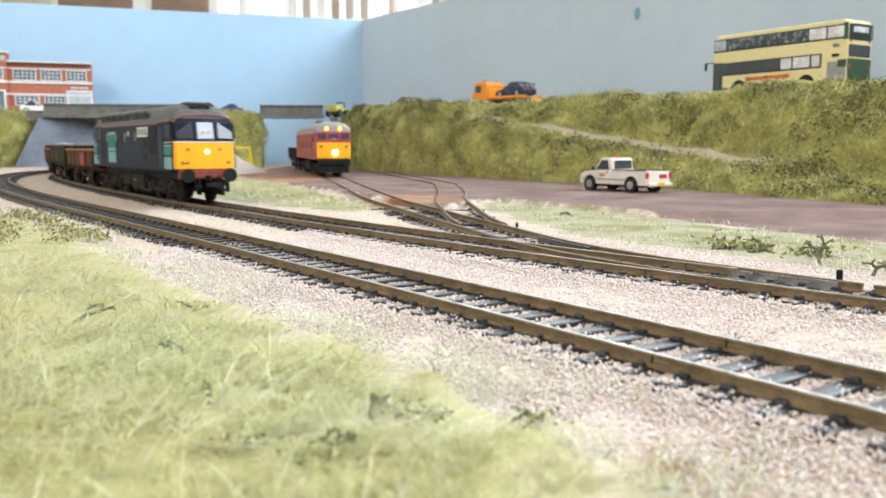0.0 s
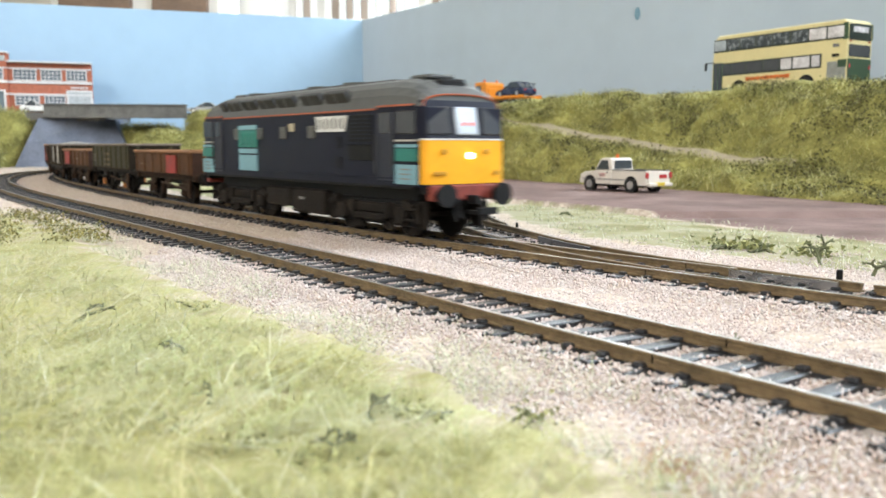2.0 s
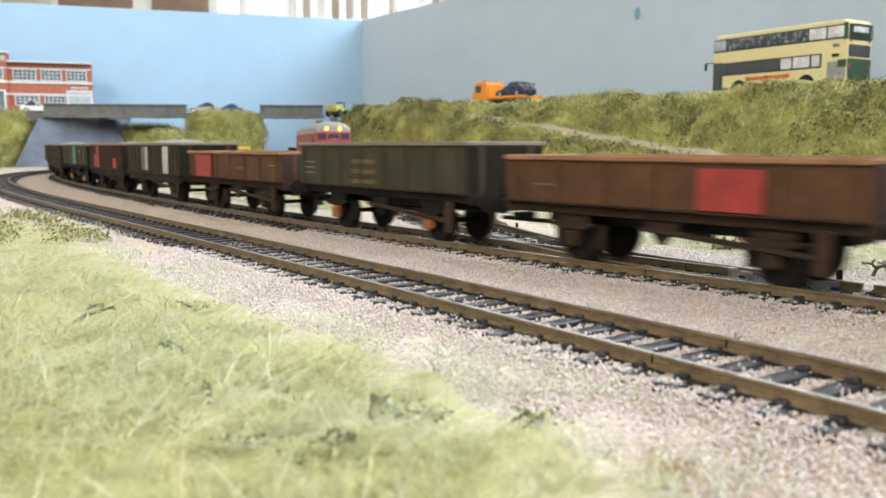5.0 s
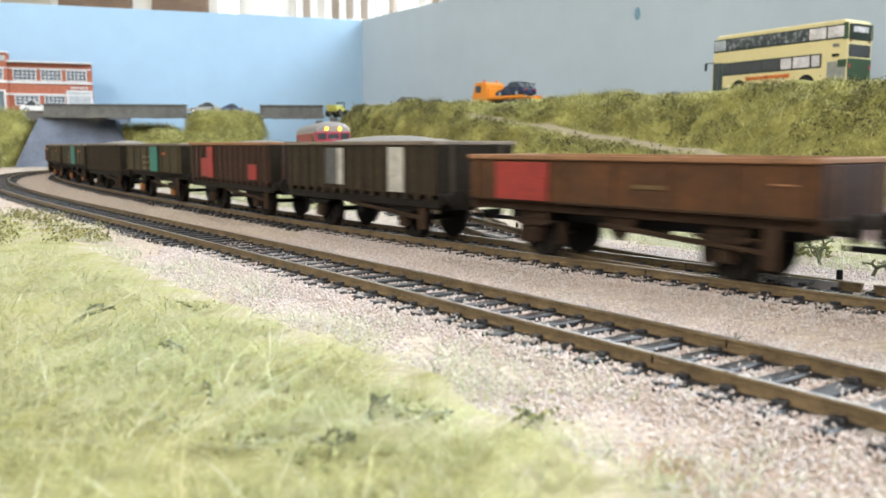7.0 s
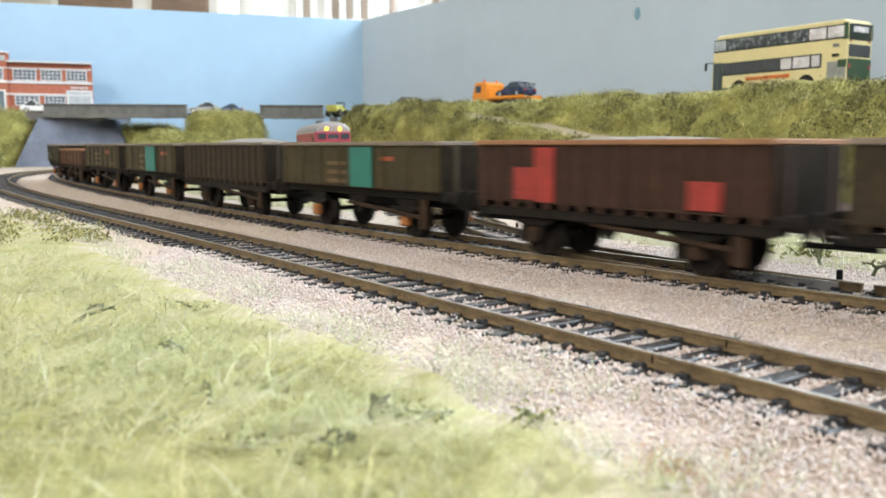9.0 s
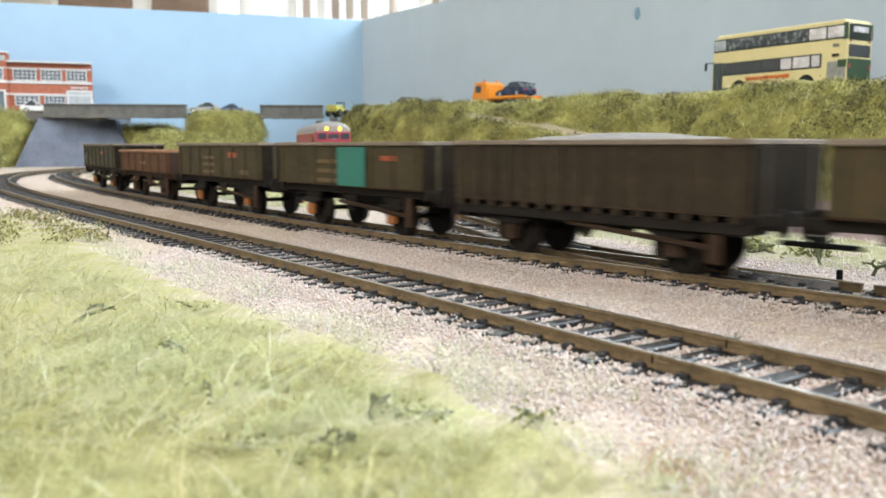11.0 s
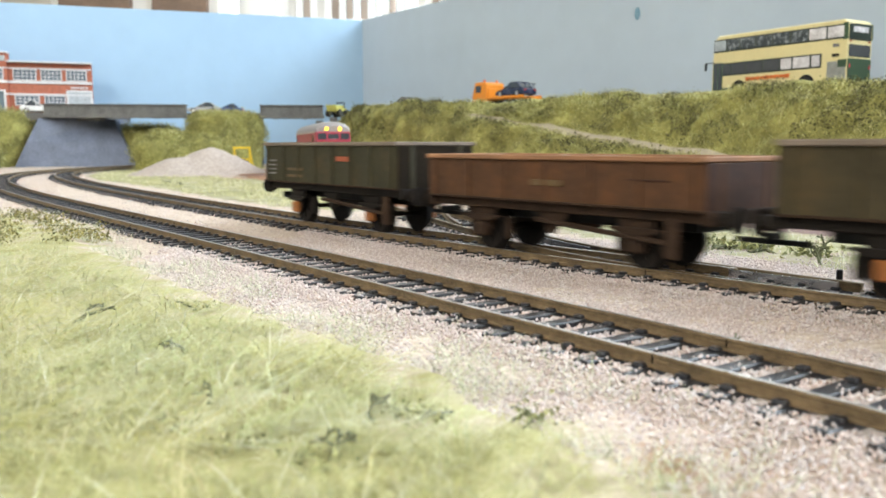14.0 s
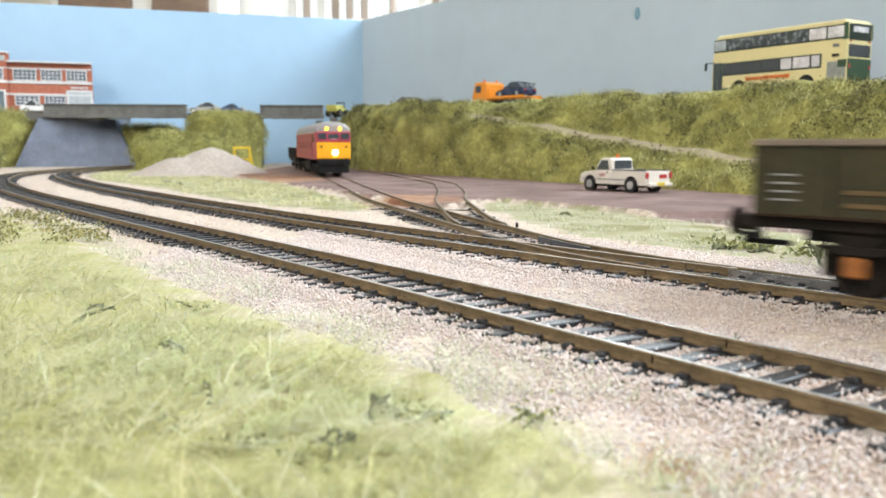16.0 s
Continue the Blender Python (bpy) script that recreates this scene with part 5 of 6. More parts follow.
        part("body_rib", box((0, s * (w + 0.0001), 0.0182), (L - 0.014, 0.0007, 0.0005), 0), NAVY, lo)
        for e in (-1, 1):
            part("cab_door", box((e * 0.0688, s * (w + 0.0001), 0.0282), (0.0094, 0.0006, 0.0222), 0.0002), mat("door_navy", (0.0085, 0.0100, 0.0250), 0.5), lo)
            part("door_window", box((e * 0.0688, s * (w + 0.0003), 0.0360), (0.0058, 0.0006, 0.0068), 0.0002), glass("cab_glass", (0.035, 0.037, 0.042), 0.12), lo)
            part("cab_side_window", box((e * 0.0806, s * (w + 0.0001), 0.0360), (0.0108, 0.0007, 0.0074), 0.0003), glass("cab_glass", (0.035, 0.037, 0.042), 0.12), lo)
            for dx in (-0.005, 0.005):
                part("handrail", rod((e * 0.0690 + dx, s * (w + 0.0010), 0.0195), (e * 0.0690 + dx, s * (w + 0.0010), 0.0325), 0.00025, 5), mat("handrail_grey", (0.045, 0.045, 0.05), 0.5), lo)
            part("cab_stripe", box((e * 0.0806, s * (w + 0.0001), 0.0303), (0.0122, 0.0006, 0.0006), 0), PATCH_WHITE, lo)
            for z, hh, mt in ((0.0286, 0.0010, LIGHT_BLUE), (0.0258, 0.0040, TEAL), (0.0196, 0.0062, LIGHT_BLUE)):
                part("cab_logo", box((e * 0.0809, s * (w + 0.0003), z), (0.0119, 0.0006, hh), 0), mt, lo)
            for k in range(3):
                part("number_bar", box((e * 0.0809, s * (w + 0.0006), 0.0212 - k * 0.0015), (0.0055, 0.0004, 0.0005), 0), PATCH_GREY, lo)
    for e in (-1, 1):
        f = e * h
        # yellow end, wrapped a little round the corners
        pts = [(-w * 0.965, -0.0028), (-w * 0.945, -0.0012), (-w * 0.89, 0.0005), (-w * 0.45, 0.0011), (0, 0.0014), (w * 0.45, 0.0011), (w * 0.89, 0.0005), (w * 0.945, -0.0012), (w * 0.965, -0.0028)]

        def face(zlo, zhi, out, rake=0.0, pinch=1.0):
            return loft([[(f + e * (d + out), y * 1.005, zlo) for y, d in pts] + [(f + e * (d - 0.003), y * 0.9, zlo) for y, d in reversed(pts)],
                         [(f + e * (d + out - rake), y * 1.005 * pinch, zhi) for y, d in pts] + [(f + e * (d - 0.003 - rake), y * 0.9 * pinch, zhi) for y, d in reversed(pts)]])
        part("nose_panel", face(0.0166, 0.0305, 0.0), YELLOW, lo, "warning yellow nose")
        part("screen_surround", face(0.0306, 0.0428, 0.0, 0.0024, 0.955), NAVY, lo)
        part("nose_strip", face(0.0304, 0.0309, 0.0002), WHITE, lo)
        # windscreens
        for y, ww in ((-0.0107, 0.0088), (0.0, 0.0088), (0.0107, 0.0088)):
            m = Matrix.Translation((f + e * (0.0005 if y == 0 else -0.0002), y, 0.0364)) @ Matrix.Rotation(e * radians(-11), 4, "Y") @ Matrix.Rotation(0 if y == 0 else e * (1 if y > 0 else -1) * radians(7), 4, "Z")
            part("windscreen", box((0, 0, 0), (0.0012, ww, 0.0090), 0.0004, m), glass("screen_glass", (0.045, 0.05, 0.06), 0.05) if y else glass("headcode_glass", (0.42, 0.48, 0.56), 0.12), lo)
        for y in (-0.0015, 0.0015):
            part("marker_light", rod((f + e * 0.0008, y, 0.0355), (f + e * 0.0016, y, 0.0355), 0.0006, 10), glow("marker_glow", (1.0, 0.12, 0.06), 0.3 if e > 0 else 0.1), lo)
        part("headlight", rod((f + e * 0.001, 0.0005, 0.0255), (f + e * 0.0026, 0.0005, 0.0255), 0.0010, 16), glow("headlight_glow", (1.0, 0.90, 0.66), 5.0) if e > 0 else glass("screen_glass"), lo, "lit round headlight")
        for y in (-0.0095, 0.0075):
            part("lamp_bracket", box((f + e * 0.0018, y, 0.0268), (0.0009, 0.0013, 0.0016), 0.0003), mat("bracket_ochre", (0.36, 0.19, 0.02), 0.6), lo)
        for y in (-0.0125, -0.0098, 0.0122):
            part("tail_light", box((f + e * 0.0014, y, 0.0200), (0.0009, 0.0016, 0.0014), 0.0003), mat("bracket_ochre", (0.36, 0.19, 0.02), 0.6), lo)
        part("buffer_beam", box((f + e * 0.0004, 0, 0.0154), (0.0034, 0.0290, 0.0050), 0.0005), RED_BEAM, lo, "worn red buffer beam")
        part("front_valance", box((f - e * 0.0016, 0, 0.0152), (0.0030, 0.0310, 0.0036), 0.0004), SHADOW_BLACK, lo)
        for s in (-1, 1):
            bm = rod((f, s * 0.0113, 0.0147), (f + e * 0.0048, s * 0.0113, 0.0147), 0.0021, 12)
            add_rod(bm, (f + e * 0.0048, s * 0.0113, 0.0147), (f + e * 0.006, s * 0.0113, 0.0147), 0.0036, 18)
            part("buffer", bm, SHADOW_BLACK, lo)
            bm = rod((f + e * 0.002, s * 0.0045, 0.0135), (f + e * 0.0042, s * 0.0048, 0.0075), 0.0006, 6)
            add_rod(bm, (f + e * 0.002, s * 0.0068, 0.0135), (f + e * 0.0040, s * 0.0066, 0.0065), 0.0005, 6)
            part("brake_pipe", bm, SHADOW_BLACK, lo)
        part("coupling_hook", boxes([((f + e * 0.004, 0, 0.0132), (0.006, 0.0016, 0.0028)), ((f + e * 0.007, 0, 0.0092), (0.010, 0.0016, 0.0012)), ((f + e * 0.0112, 0, 0.0100), (0.0014, 0.008, 0.0022))]), SHADOW_BLACK, lo)
        # bogie
        bx = e * 0.053
        bogie = part("bogie_frame", boxes([((bx, s * 0.0118, 0.0090), (0.052, 0.0022, 0.0036)) for s in (-1, 1)] + [((bx, 0, 0.0095), (0.010, 0.0225, 0.0030))], 0.0005), GRIME, lo)
        for s in (-1, 1):
            part("bogie_side", box((bx, s * 0.0108, 0.0078), (0.050, 0.0012, 0.0088), 0.0006), SHADOW_BLACK, lo)
            part("brake_rigging", boxes([((bx + k * 0.0095, s * 0.0112, 0.0058), (0.0045, 0.0016, 0.0080)) for k in (-1, 1)] + [((bx + k * 0.0285, s * 0.0112, 0.0078), (0.0050, 0.0016, 0.0088)) for k in (-1, 1)]), GRIME, lo)
            for k in (-1, 1):
                part("axle_box", box((bx + k * 0.019, s * 0.0134, 0.0072), (0.0062, 0.0026, 0.0056), 0.0008), GRIME, lo)
                part("coil_spring", rod((bx + k * 0.0115, s * 0.0132, 0.0062), (bx + k * 0.0115, s * 0.0132, 0.0112), 0.0017, 10), GRIME, lo)
                part("brake_cylinder", rod((bx + k * 0.026, s * 0.0132, 0.0095), (bx + k * 0.021, s * 0.0132, 0.0115), 0.0016, 10), GRIME, lo)
            part("spring_plank", box((bx, s * 0.0136, 0.0060), (0.020, 0.0018, 0.0024), 0.0005), GRIME, lo)
            part("footstep", boxes([((e * 0.079, s * 0.0140, 0.0098), (0.0075, 0.0022, 0.0007)), ((e * 0.079, s * 0.0140, 0.0062), (0.0075, 0.0022, 0.0007)), ((e * 0.0826, s * 0.0140, 0.0085), (0.0007, 0.0022, 0.0065))]), GRIME, lo)
        for k in (-1, 1):
            SPINNING.append(wheelset(lo, bx + k * 0.019, 0.0071))
    # black slab for the frame, which also shuts out light between the bogies
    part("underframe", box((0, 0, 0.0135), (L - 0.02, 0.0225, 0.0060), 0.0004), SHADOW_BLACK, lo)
    # between the bogies
    part("fuel_tank", box((0.010, 0, 0.0090), (0.026, 0.0295, 0.0094), 0.0008), GRIME, lo, "grimy fuel tank")
    part("battery_box", box((-0.0165, 0, 0.0098), (0.021, 0.0285, 0.0074), 0.0008), GRIME, lo)
    part("tank_label", box((0.006, -0.0149, 0.0100), (0.0034, 0.0004, 0.0010), 0), PATCH_GREY, lo)
    part("air_reservoir", rod((-0.027, -0.0105, 0.0098), (-0.008, -0.0105, 0.0098), 0.003, 12), GRIME, lo)
    for x in (-0.055, 0.0, 0.028):
        part("roof_fan", rod((x, 0, zr - 0.0004), (x, 0, zr + 0.0009), 0.0075, 24), ROOF_GREY, lo)
    for e in (-1, 1):
        part("horn_box", box((e * 0.0806, 0, 0.0478), (0.0052, 0.0108, 0.0046), 0.0008), SHADOW_BLACK, lo, "dark roof box over the cab")
        part("horn_cover", box((e * 0.0715, 0, 0.0512), (0.0110, 0.0105, 0.0014), 0.0005), ROOF_GREY, lo)
    part("roof_walk", box((0, 0, zr + 0.0003), (0.11, 0.0075, 0.0009), 0.0002), ROOF_GREY, lo)
    # the body sits high on its bogies
    low = ("wheelset", "buffer", "brake_pipe", "coupling_hook", "bogie_frame", "axle_box", "coil_spring", "brake_cylinder", "spring_plank", "bogie_side", "brake_rigging", "footstep", "fuel_tank", "battery_box", "tank_label", "air_reservoir", "buffer_beam")
    for ob in lo.children:
        if ob.name.split(".")[0] not in low:
            ob.data.transform(Matrix.Translation((0, 0, 0.0015)))
    return lo


def diesel_yard():
    lo = thing("shunting_locomotive", pose(0, 0, 0), "maroon and yellow diesel locomotive standing in the yard, headlight on", "locomotive")
    EWS = mat("maroon_red", (0.36, 0.040, 0.075), 0.4, 0, 0.15, 0.02, 0.05)
    L, W, z0, zs, zr = 0.215, 0.0345, 0.0160, 0.0405, 0.0500
    h, w = L / 2, W / 2
    part("body", loft([[(x, y * k, z) for y, z in ((-w, z0), (-w, zs), (w, zs), (w, z0))] for x, k in ((-h, 0.93), (-h + 0.006, 1), (h - 0.006, 1), (h, 0.93))]), EWS, lo)
    roof = []
    for x, k, top in ((-h + 0.0005, 0.93, 0.5), (-h + 0.008, 1.0, 0.9), (-h + 0.02, 1.0, 1.0), (h - 0.02, 1.0, 1.0), (h - 0.008, 1.0, 0.9), (h - 0.0005, 0.93, 0.5)):
        roof.append([(x, y * k, z) for y, z in roof_profile(w - 0.0002, zs + 0.0004, zs + 0.0004 + (zr - zs) * top)])
    part("roof", loft(roof), mat("pale_roof_grey", (0.30, 0.28, 0.28), 0.5, 0, 0.2, 0.02, 0.1), lo)
    for e in (-1, 1):
        f = e * h
        part("nose_panel", box((f + e * 0.0002, 0, 0.0240), (0.0026, W * 0.945, 0.0148), 0.0006), YELLOW, lo, "yellow nose")
        part("screen_band", box((f + e * 0.0001, 0, 0.0362), (0.0026, W * 0.94, 0.0092), 0.0006), EWS, lo)
        for y, ww in ((-0.0108, 0.0080), (0.0, 0.0102), (0.0108, 0.0080)):
            part("windscreen", box((f + e * 0.0012, y, 0.0368), (0.0012, ww, 0.0056 if y else 0.0044), 0.0004), glass("screen_glass", (0.045, 0.05, 0.06), 0.05), lo)
        for y in (-0.0063, 0.0063):
            part("headcode_light", rod((f - e * 0.001, y, 0.0436), (f + e * 0.0014, y, 0.0436), 0.0017, 14), glow("amber_glow", (1.0, 0.60, 0.05), 2.2), lo, "round amber headcode light")
        part("headlight", rod((f + e * 0.001, 0.0015, 0.0222), (f + e * 0.0026, 0.0015, 0.0222), 0.0023, 16), glow("white_headlight", (0.95, 0.97, 1.0), 22.0) if e > 0 else glass("screen_glass"), lo, "lit white headlight")
        for y in (-0.0118, 0.0118):
            part("nose_bracket", box((f + e * 0.0018, y, 0.0275), (0.0012, 0.0022, 0.0014), 0.0002), SHADOW_BLACK, lo)
        part("buffer_beam", box((f + e * 0.0004, 0, 0.0134), (0.0034, 0.0315, 0.0054), 0.0005), SHADOW_BLACK, lo)
        buffers(lo, f + e * 0.0015, e, SHADOW_BLACK)
        part("snow_plough", prism([(-0.0145, 0.0108), (0.0145, 0.0108), (0.0145, 0.0040), (-0.0145, 0.0040)], "x", f - e * 0.001, f + e * 0.001), SHADOW_BLACK, lo)
        bx = e * 0.068
        for s in (-1, 1):
            part("bogie_frame", box((bx, s * 0.0120, 0.0088), (0.056, 0.0024, 0.0052), 0.0006), SHADOW_BLACK, lo)
            for k in (-0.021, 0, 0.021):
                part("axle_box", box((bx + k, s * 0.0135, 0.0070), (0.0058, 0.0026, 0.0056), 0.0007), GRIME, lo)
        for k in (-0.021, 0, 0.021):
            wheelset(lo, bx + k, 0.0070)
    for s in (-1, 1):
        for x in (-0.09, -0.06, -0.03, 0.0, 0.03, 0.062, 0.088):
            part("side_window", box((x, s * (w + 0.0001), 0.0350 if abs(x) > 0.08 else 0.0290), (0.0085, 0.0007, 0.0062), 0.0003), glass("cab_glass", (0.035, 0.037, 0.042), 0.12) if abs(x) > 0.08 else mat("louvre_maroon", (0.17, 0.02, 0.03), 0.5), lo)
        part("cab_door", box((0.0760, s * (w + 0.0001), 0.0288), (0.0080, 0.0006, 0.0215), 0.0002), mat("door_maroon", (0.30, 0.03, 0.05), 0.45), lo)
        part("cantrail", box((0, s * (w + 0.0001), zs), (L - 0.012, 0.0006, 0.0012), 0), mat("pale_line", (0.5, 0.42, 0.35), 0.5), lo)
    part("fuel_tank", box((0, 0, 0.0095), (0.055, 0.029, 0.010), 0.001), SHADOW_BLACK, lo)
    return lo


def stand(line, s_front, s_rear, back=True):
    """The pose of a vehicle whose axles stand at two places of the line, facing the near end."""
    a, b = line.at(s_front), line.at(s_rear)
    c, d = (a + b) / 2, a - b
    return pose(c[0], c[1], 0, 0, 0, math.degrees(math.atan2(d[1], d[0])))


SPEED = 0.1105
loco = diesel_goods()
wagons = [(rear, wl, wagon(label, wl, kind, paint, patches, load, rim, fm)) for rear, wl, kind, paint, patches, load, rim, fm, label in TRAIN]
yard_loco = diesel_yard()
s_yard = float(SIDING.s[np.argmin(abs(SIDING.p[:, 1] - 0.815))])
yard_loco.matrix_basis = stand(SIDING, s_yard + 0.04, s_yard + 0.175) @ Matrix.Diagonal((1, 1, 1.06, 1))
flat = wagon("low black open wagon coupled behind the yard locomotive", 0.10, "low", SHADOW_BLACK, [], 0.0, SHADOW_BLACK, SHADOW_BLACK)
flat.matrix_basis = stand(SIDING, s_yard + 0.25, s_yard + 0.31)
flat["group"] = "yard wagons"


# ---- road vehicles ----
TYRE = mat("tyre_rubber", (0.02, 0.02, 0.02), 0.8, 0, 0.2, 0.003, 0.1)
CREAM = mat("bus_cream", (0.72, 0.63, 0.33), 0.35, 0, 0.05, 0.02, 0.02)
BUS_GREEN = mat("bus_green", (0.035, 0.075, 0.035), 0.35, 0, 0.1, 0.02, 0.02)
BUS_DARK = mat("bus_band_green", (0.012, 0.022, 0.014), 0.3, 0, 0.1, 0.02, 0.02)
BUS_GLASS = glass("bus_glass", (0.05, 0.055, 0.06), 0.06)


def wheel(parent, x, y, r, w=0.003):
    t = part("wheel", rod((x, y - w / 2, r), (x, y + w / 2, r), r, 20), TYRE, parent)
    part("rim", rod((x, y - w / 2 - 0.0003, r), (x, y + w / 2 + 0.0003, r), r * 0.6, 16), SILVER, t)
    return t


def double_decker():
    b = thing("double_decker_bus", pose(0, 0, 0), "cream and dark green double-decker bus parked on the embankment road", "bus")
    L, W, H = 0.140, 0.0330, 0.0565
    h, w = L / 2, W / 2
    side = [(-h, 0.004), (-h, H - 0.003), (-h + 0.003, H), (h - 0.006, H), (h - 0.002, H - 0.004), (h, 0.030), (h, 0.004)]
    part("body", prism(side, "y", -w, w, 0.0006), CREAM, b)
    part("roof", box((-0.001, 0, H + 0.0003), (L - 0.010, W - 0.004, 0.0012), 0.0004), mat("bus_roof", (0.70, 0.66, 0.50), 0.4), b)
    for s in (-1, 1):
        y = s * (w + 0.0001)
        part("upper_band", box((0.0005, y, 0.0474), (L - 0.004, 0.0008, 0.0118), 0.0003), BUS_DARK, b, "dark green window band")
        part("lower_band", box((0.006, y, 0.0252), (0.106, 0.0008, 0.0118), 0.0003), BUS_DARK, b)
        # white, pale and blotched panes hold reflections and see-through light in their colour
        for k, (x0, x1) in enumerate(((-0.067, -0.052), (-0.0505, -0.0345), (-0.033, -0.0165), (-0.015, 0.0015), (0.003, 0.0195), (0.021, 0.0375), (0.039, 0.0525), (0.054, 0.0675))):
            lit = k in (0, 1)
            part("upper_window", box(((x0 + x1) / 2, s * (w + 0.0004), 0.0474), (x1 - x0, 0.0007, 0.0094), 0.0003), mat("blind_and_glint_white", (0.62, 0.60, 0.63), 0.25, 0, 0.35, 0.009, 0, second=(0.80, 0.79, 0.82)) if lit else mat("pale_bus_glass", (0.36, 0.41, 0.46), 0.1, 0, 0.3, 0.008, 0, second=(0.46, 0.50, 0.54)) if k == 7 else mat("upper_bus_glass", (0.040, 0.052, 0.060), 0.08, 0, 0.5, 0.0045, 0, second=(0.42, 0.46, 0.50)), b)
        # white rear panes again paint the reflection into the glass
        for k, (x0, x1) in enumerate(((-0.0455, -0.0375), (-0.036, -0.0195), (-0.018, -0.007), (-0.0055, 0.011), (0.0125, 0.030), (0.0315, 0.046), (0.0475, 0.0575))):
            part("lower_window", box(((x0 + x1) / 2, s * (w + 0.0004), 0.0252), (x1 - x0, 0.0007, 0.0094), 0.0003), mat("blind_and_glint_white", (0.62, 0.62, 0.64), 0.3, 0, 0.25, 0.01) if k < 3 else BUS_GLASS, b)
        part("rear_corner_panel", box((-h + 0.0090, y, 0.0160), (0.0170, 0.0008, 0.0150), 0.0002), mat("engine_grey", (0.28, 0.29, 0.27), 0.5), b)
        part("corner_pillar", box((-h + 0.0018, y, 0.0475), (0.0044, 0.0010, 0.0134), 0.0002), BUS_GREEN, b)
        part("rear_skirt", box((-h + 0.0040, y, 0.0215), (0.0078, 0.0010, 0.0062), 0.0002), BUS_GREEN, b)
        for k in range(9):
            part("fleet_name_bar", box((-0.014 + k * 0.0052, s * (w + 0.0004), 0.0150), (0.0047, 0.0006, (0.0034, 0.0026, 0.0030, 0.0026)[k % 4]), 0), mat("lettering_orange", (0.62, 0.16, 0.03), 0.5), b)
        part("advert_panel", box((-0.060, s * (w + 0.0003), 0.0365), (0.0052, 0.0006, 0.0026), 0), PATCH_GREY, b)
        part("number_panel", box((-0.060, s * (w + 0.0003), 0.0285), (0.0060, 0.0006, 0.0024), 0), SHADOW_BLACK, b)
        part("skirt", box((0, y, 0.0055), (L - 0.004, 0.0008, 0.0055), 0.0002), BUS_GREEN, b)
        for x in (-0.033, 0.038):
            part("wheel_arch", rod((x, s * (w - 0.001), 0.0068), (x, s * (w + 0.0006), 0.0068), 0.0078, 20), SHADOW_BLACK, b)
            wheel(b, x, s * (w - 0.0008), 0.0064)
    part("entrance_door", box((0.0625, w + 0.0002, 0.0190), (0.0105, 0.0009, 0.0255), 0.0003), BUS_GLASS, b)
    for x in (0.0575, 0.0625, 0.0675):
        part("door_edge", box((x, w + 0.0006, 0.0190), (0.0012, 0.0007, 0.0255), 0.0002), BUS_GREEN, b)
    # rear end
    part("upper_rear_window", box((-h - 0.0001, 0, 0.0470), (0.0009, W - 0.0030, 0.0134), 0.0004), BUS_DARK, b)
    part("rear_blind", box((-h - 0.0006, 0, 0.0490), (0.0006, W - 0.013, 0.0046), 0.0003), mat("blind_and_glint_white", (0.62, 0.62, 0.64)), b)
    part("rear_window", box((-h - 0.0001, 0, 0.0318), (0.0009, W - 0.004, 0.0100), 0.0004), BUS_GLASS, b)
    part("engine_cover", box((-h - 0.0002, 0, 0.0155), (0.0012, W - 0.002, 0.0200), 0.0005), BUS_GREEN, b, "dark green engine cover")
    for s in (-1, 1):
        part("tail_light", box((-h - 0.0006, s * 0.0135, 0.0190), (0.0008, 0.0022, 0.0040), 0.0003), RED, b)
        part("reflector", box((-h - 0.0004, s * 0.0125, 0.0395), (0.0006, 0.0020, 0.0016), 0), ORANGE, b)
    # front end, mirrors
    part("front_screen", box((h - 0.0002, 0, 0.0245), (0.0014, W - 0.004, 0.0170), 0.0004), BUS_GLASS, b)
    part("upper_front_screen", box((h - 0.0022, 0, 0.0475), (0.0016, W - 0.004, 0.0105), 0.0004, pose(0, 0, 0)), BUS_GLASS, b)
    for s in (-1, 1):
        bm = rod((h - 0.002, s * w, 0.0325), (h + 0.0035, s * (w + 0.0045), 0.0320), 0.0005, 6)
        add_box(bm, (h + 0.0036, s * (w + 0.0048), 0.0285), (0.0014, 0.0026, 0.0070), 0.0004)
        part("mirror", bm, SHADOW_BLACK, b)
    for k in range(8):
        part("seat_row", box((-0.050 + k * 0.0145, 0, 0.0440), (0.0028, W - 0.005, 0.0060), 0.0005), mat("seat_blue", (0.05, 0.06, 0.12), 0.8), b)
    return b


def car_shell(L, W, H, hood, boot, low=0.0030):
    """Side outlines of a car body and of its glasshouse."""
    belt = H * 0.58
    body = [(-L / 2, low), (-L / 2, belt * 0.82), (-L / 2 + 0.002, belt), (-L / 2 + boot, belt * 1.06), (L / 2 - hood, belt * 1.02), (L / 2 - 0.003, belt * 0.78), (L / 2, belt * 0.55), (L / 2, low)]
    cabin = [(-L / 2 + boot * 0.75, belt), (-L / 2 + boot + 0.007, H), (L / 2 - hood - 0.013, H), (L / 2 - hood + 0.002, belt)]
    return body, cabin


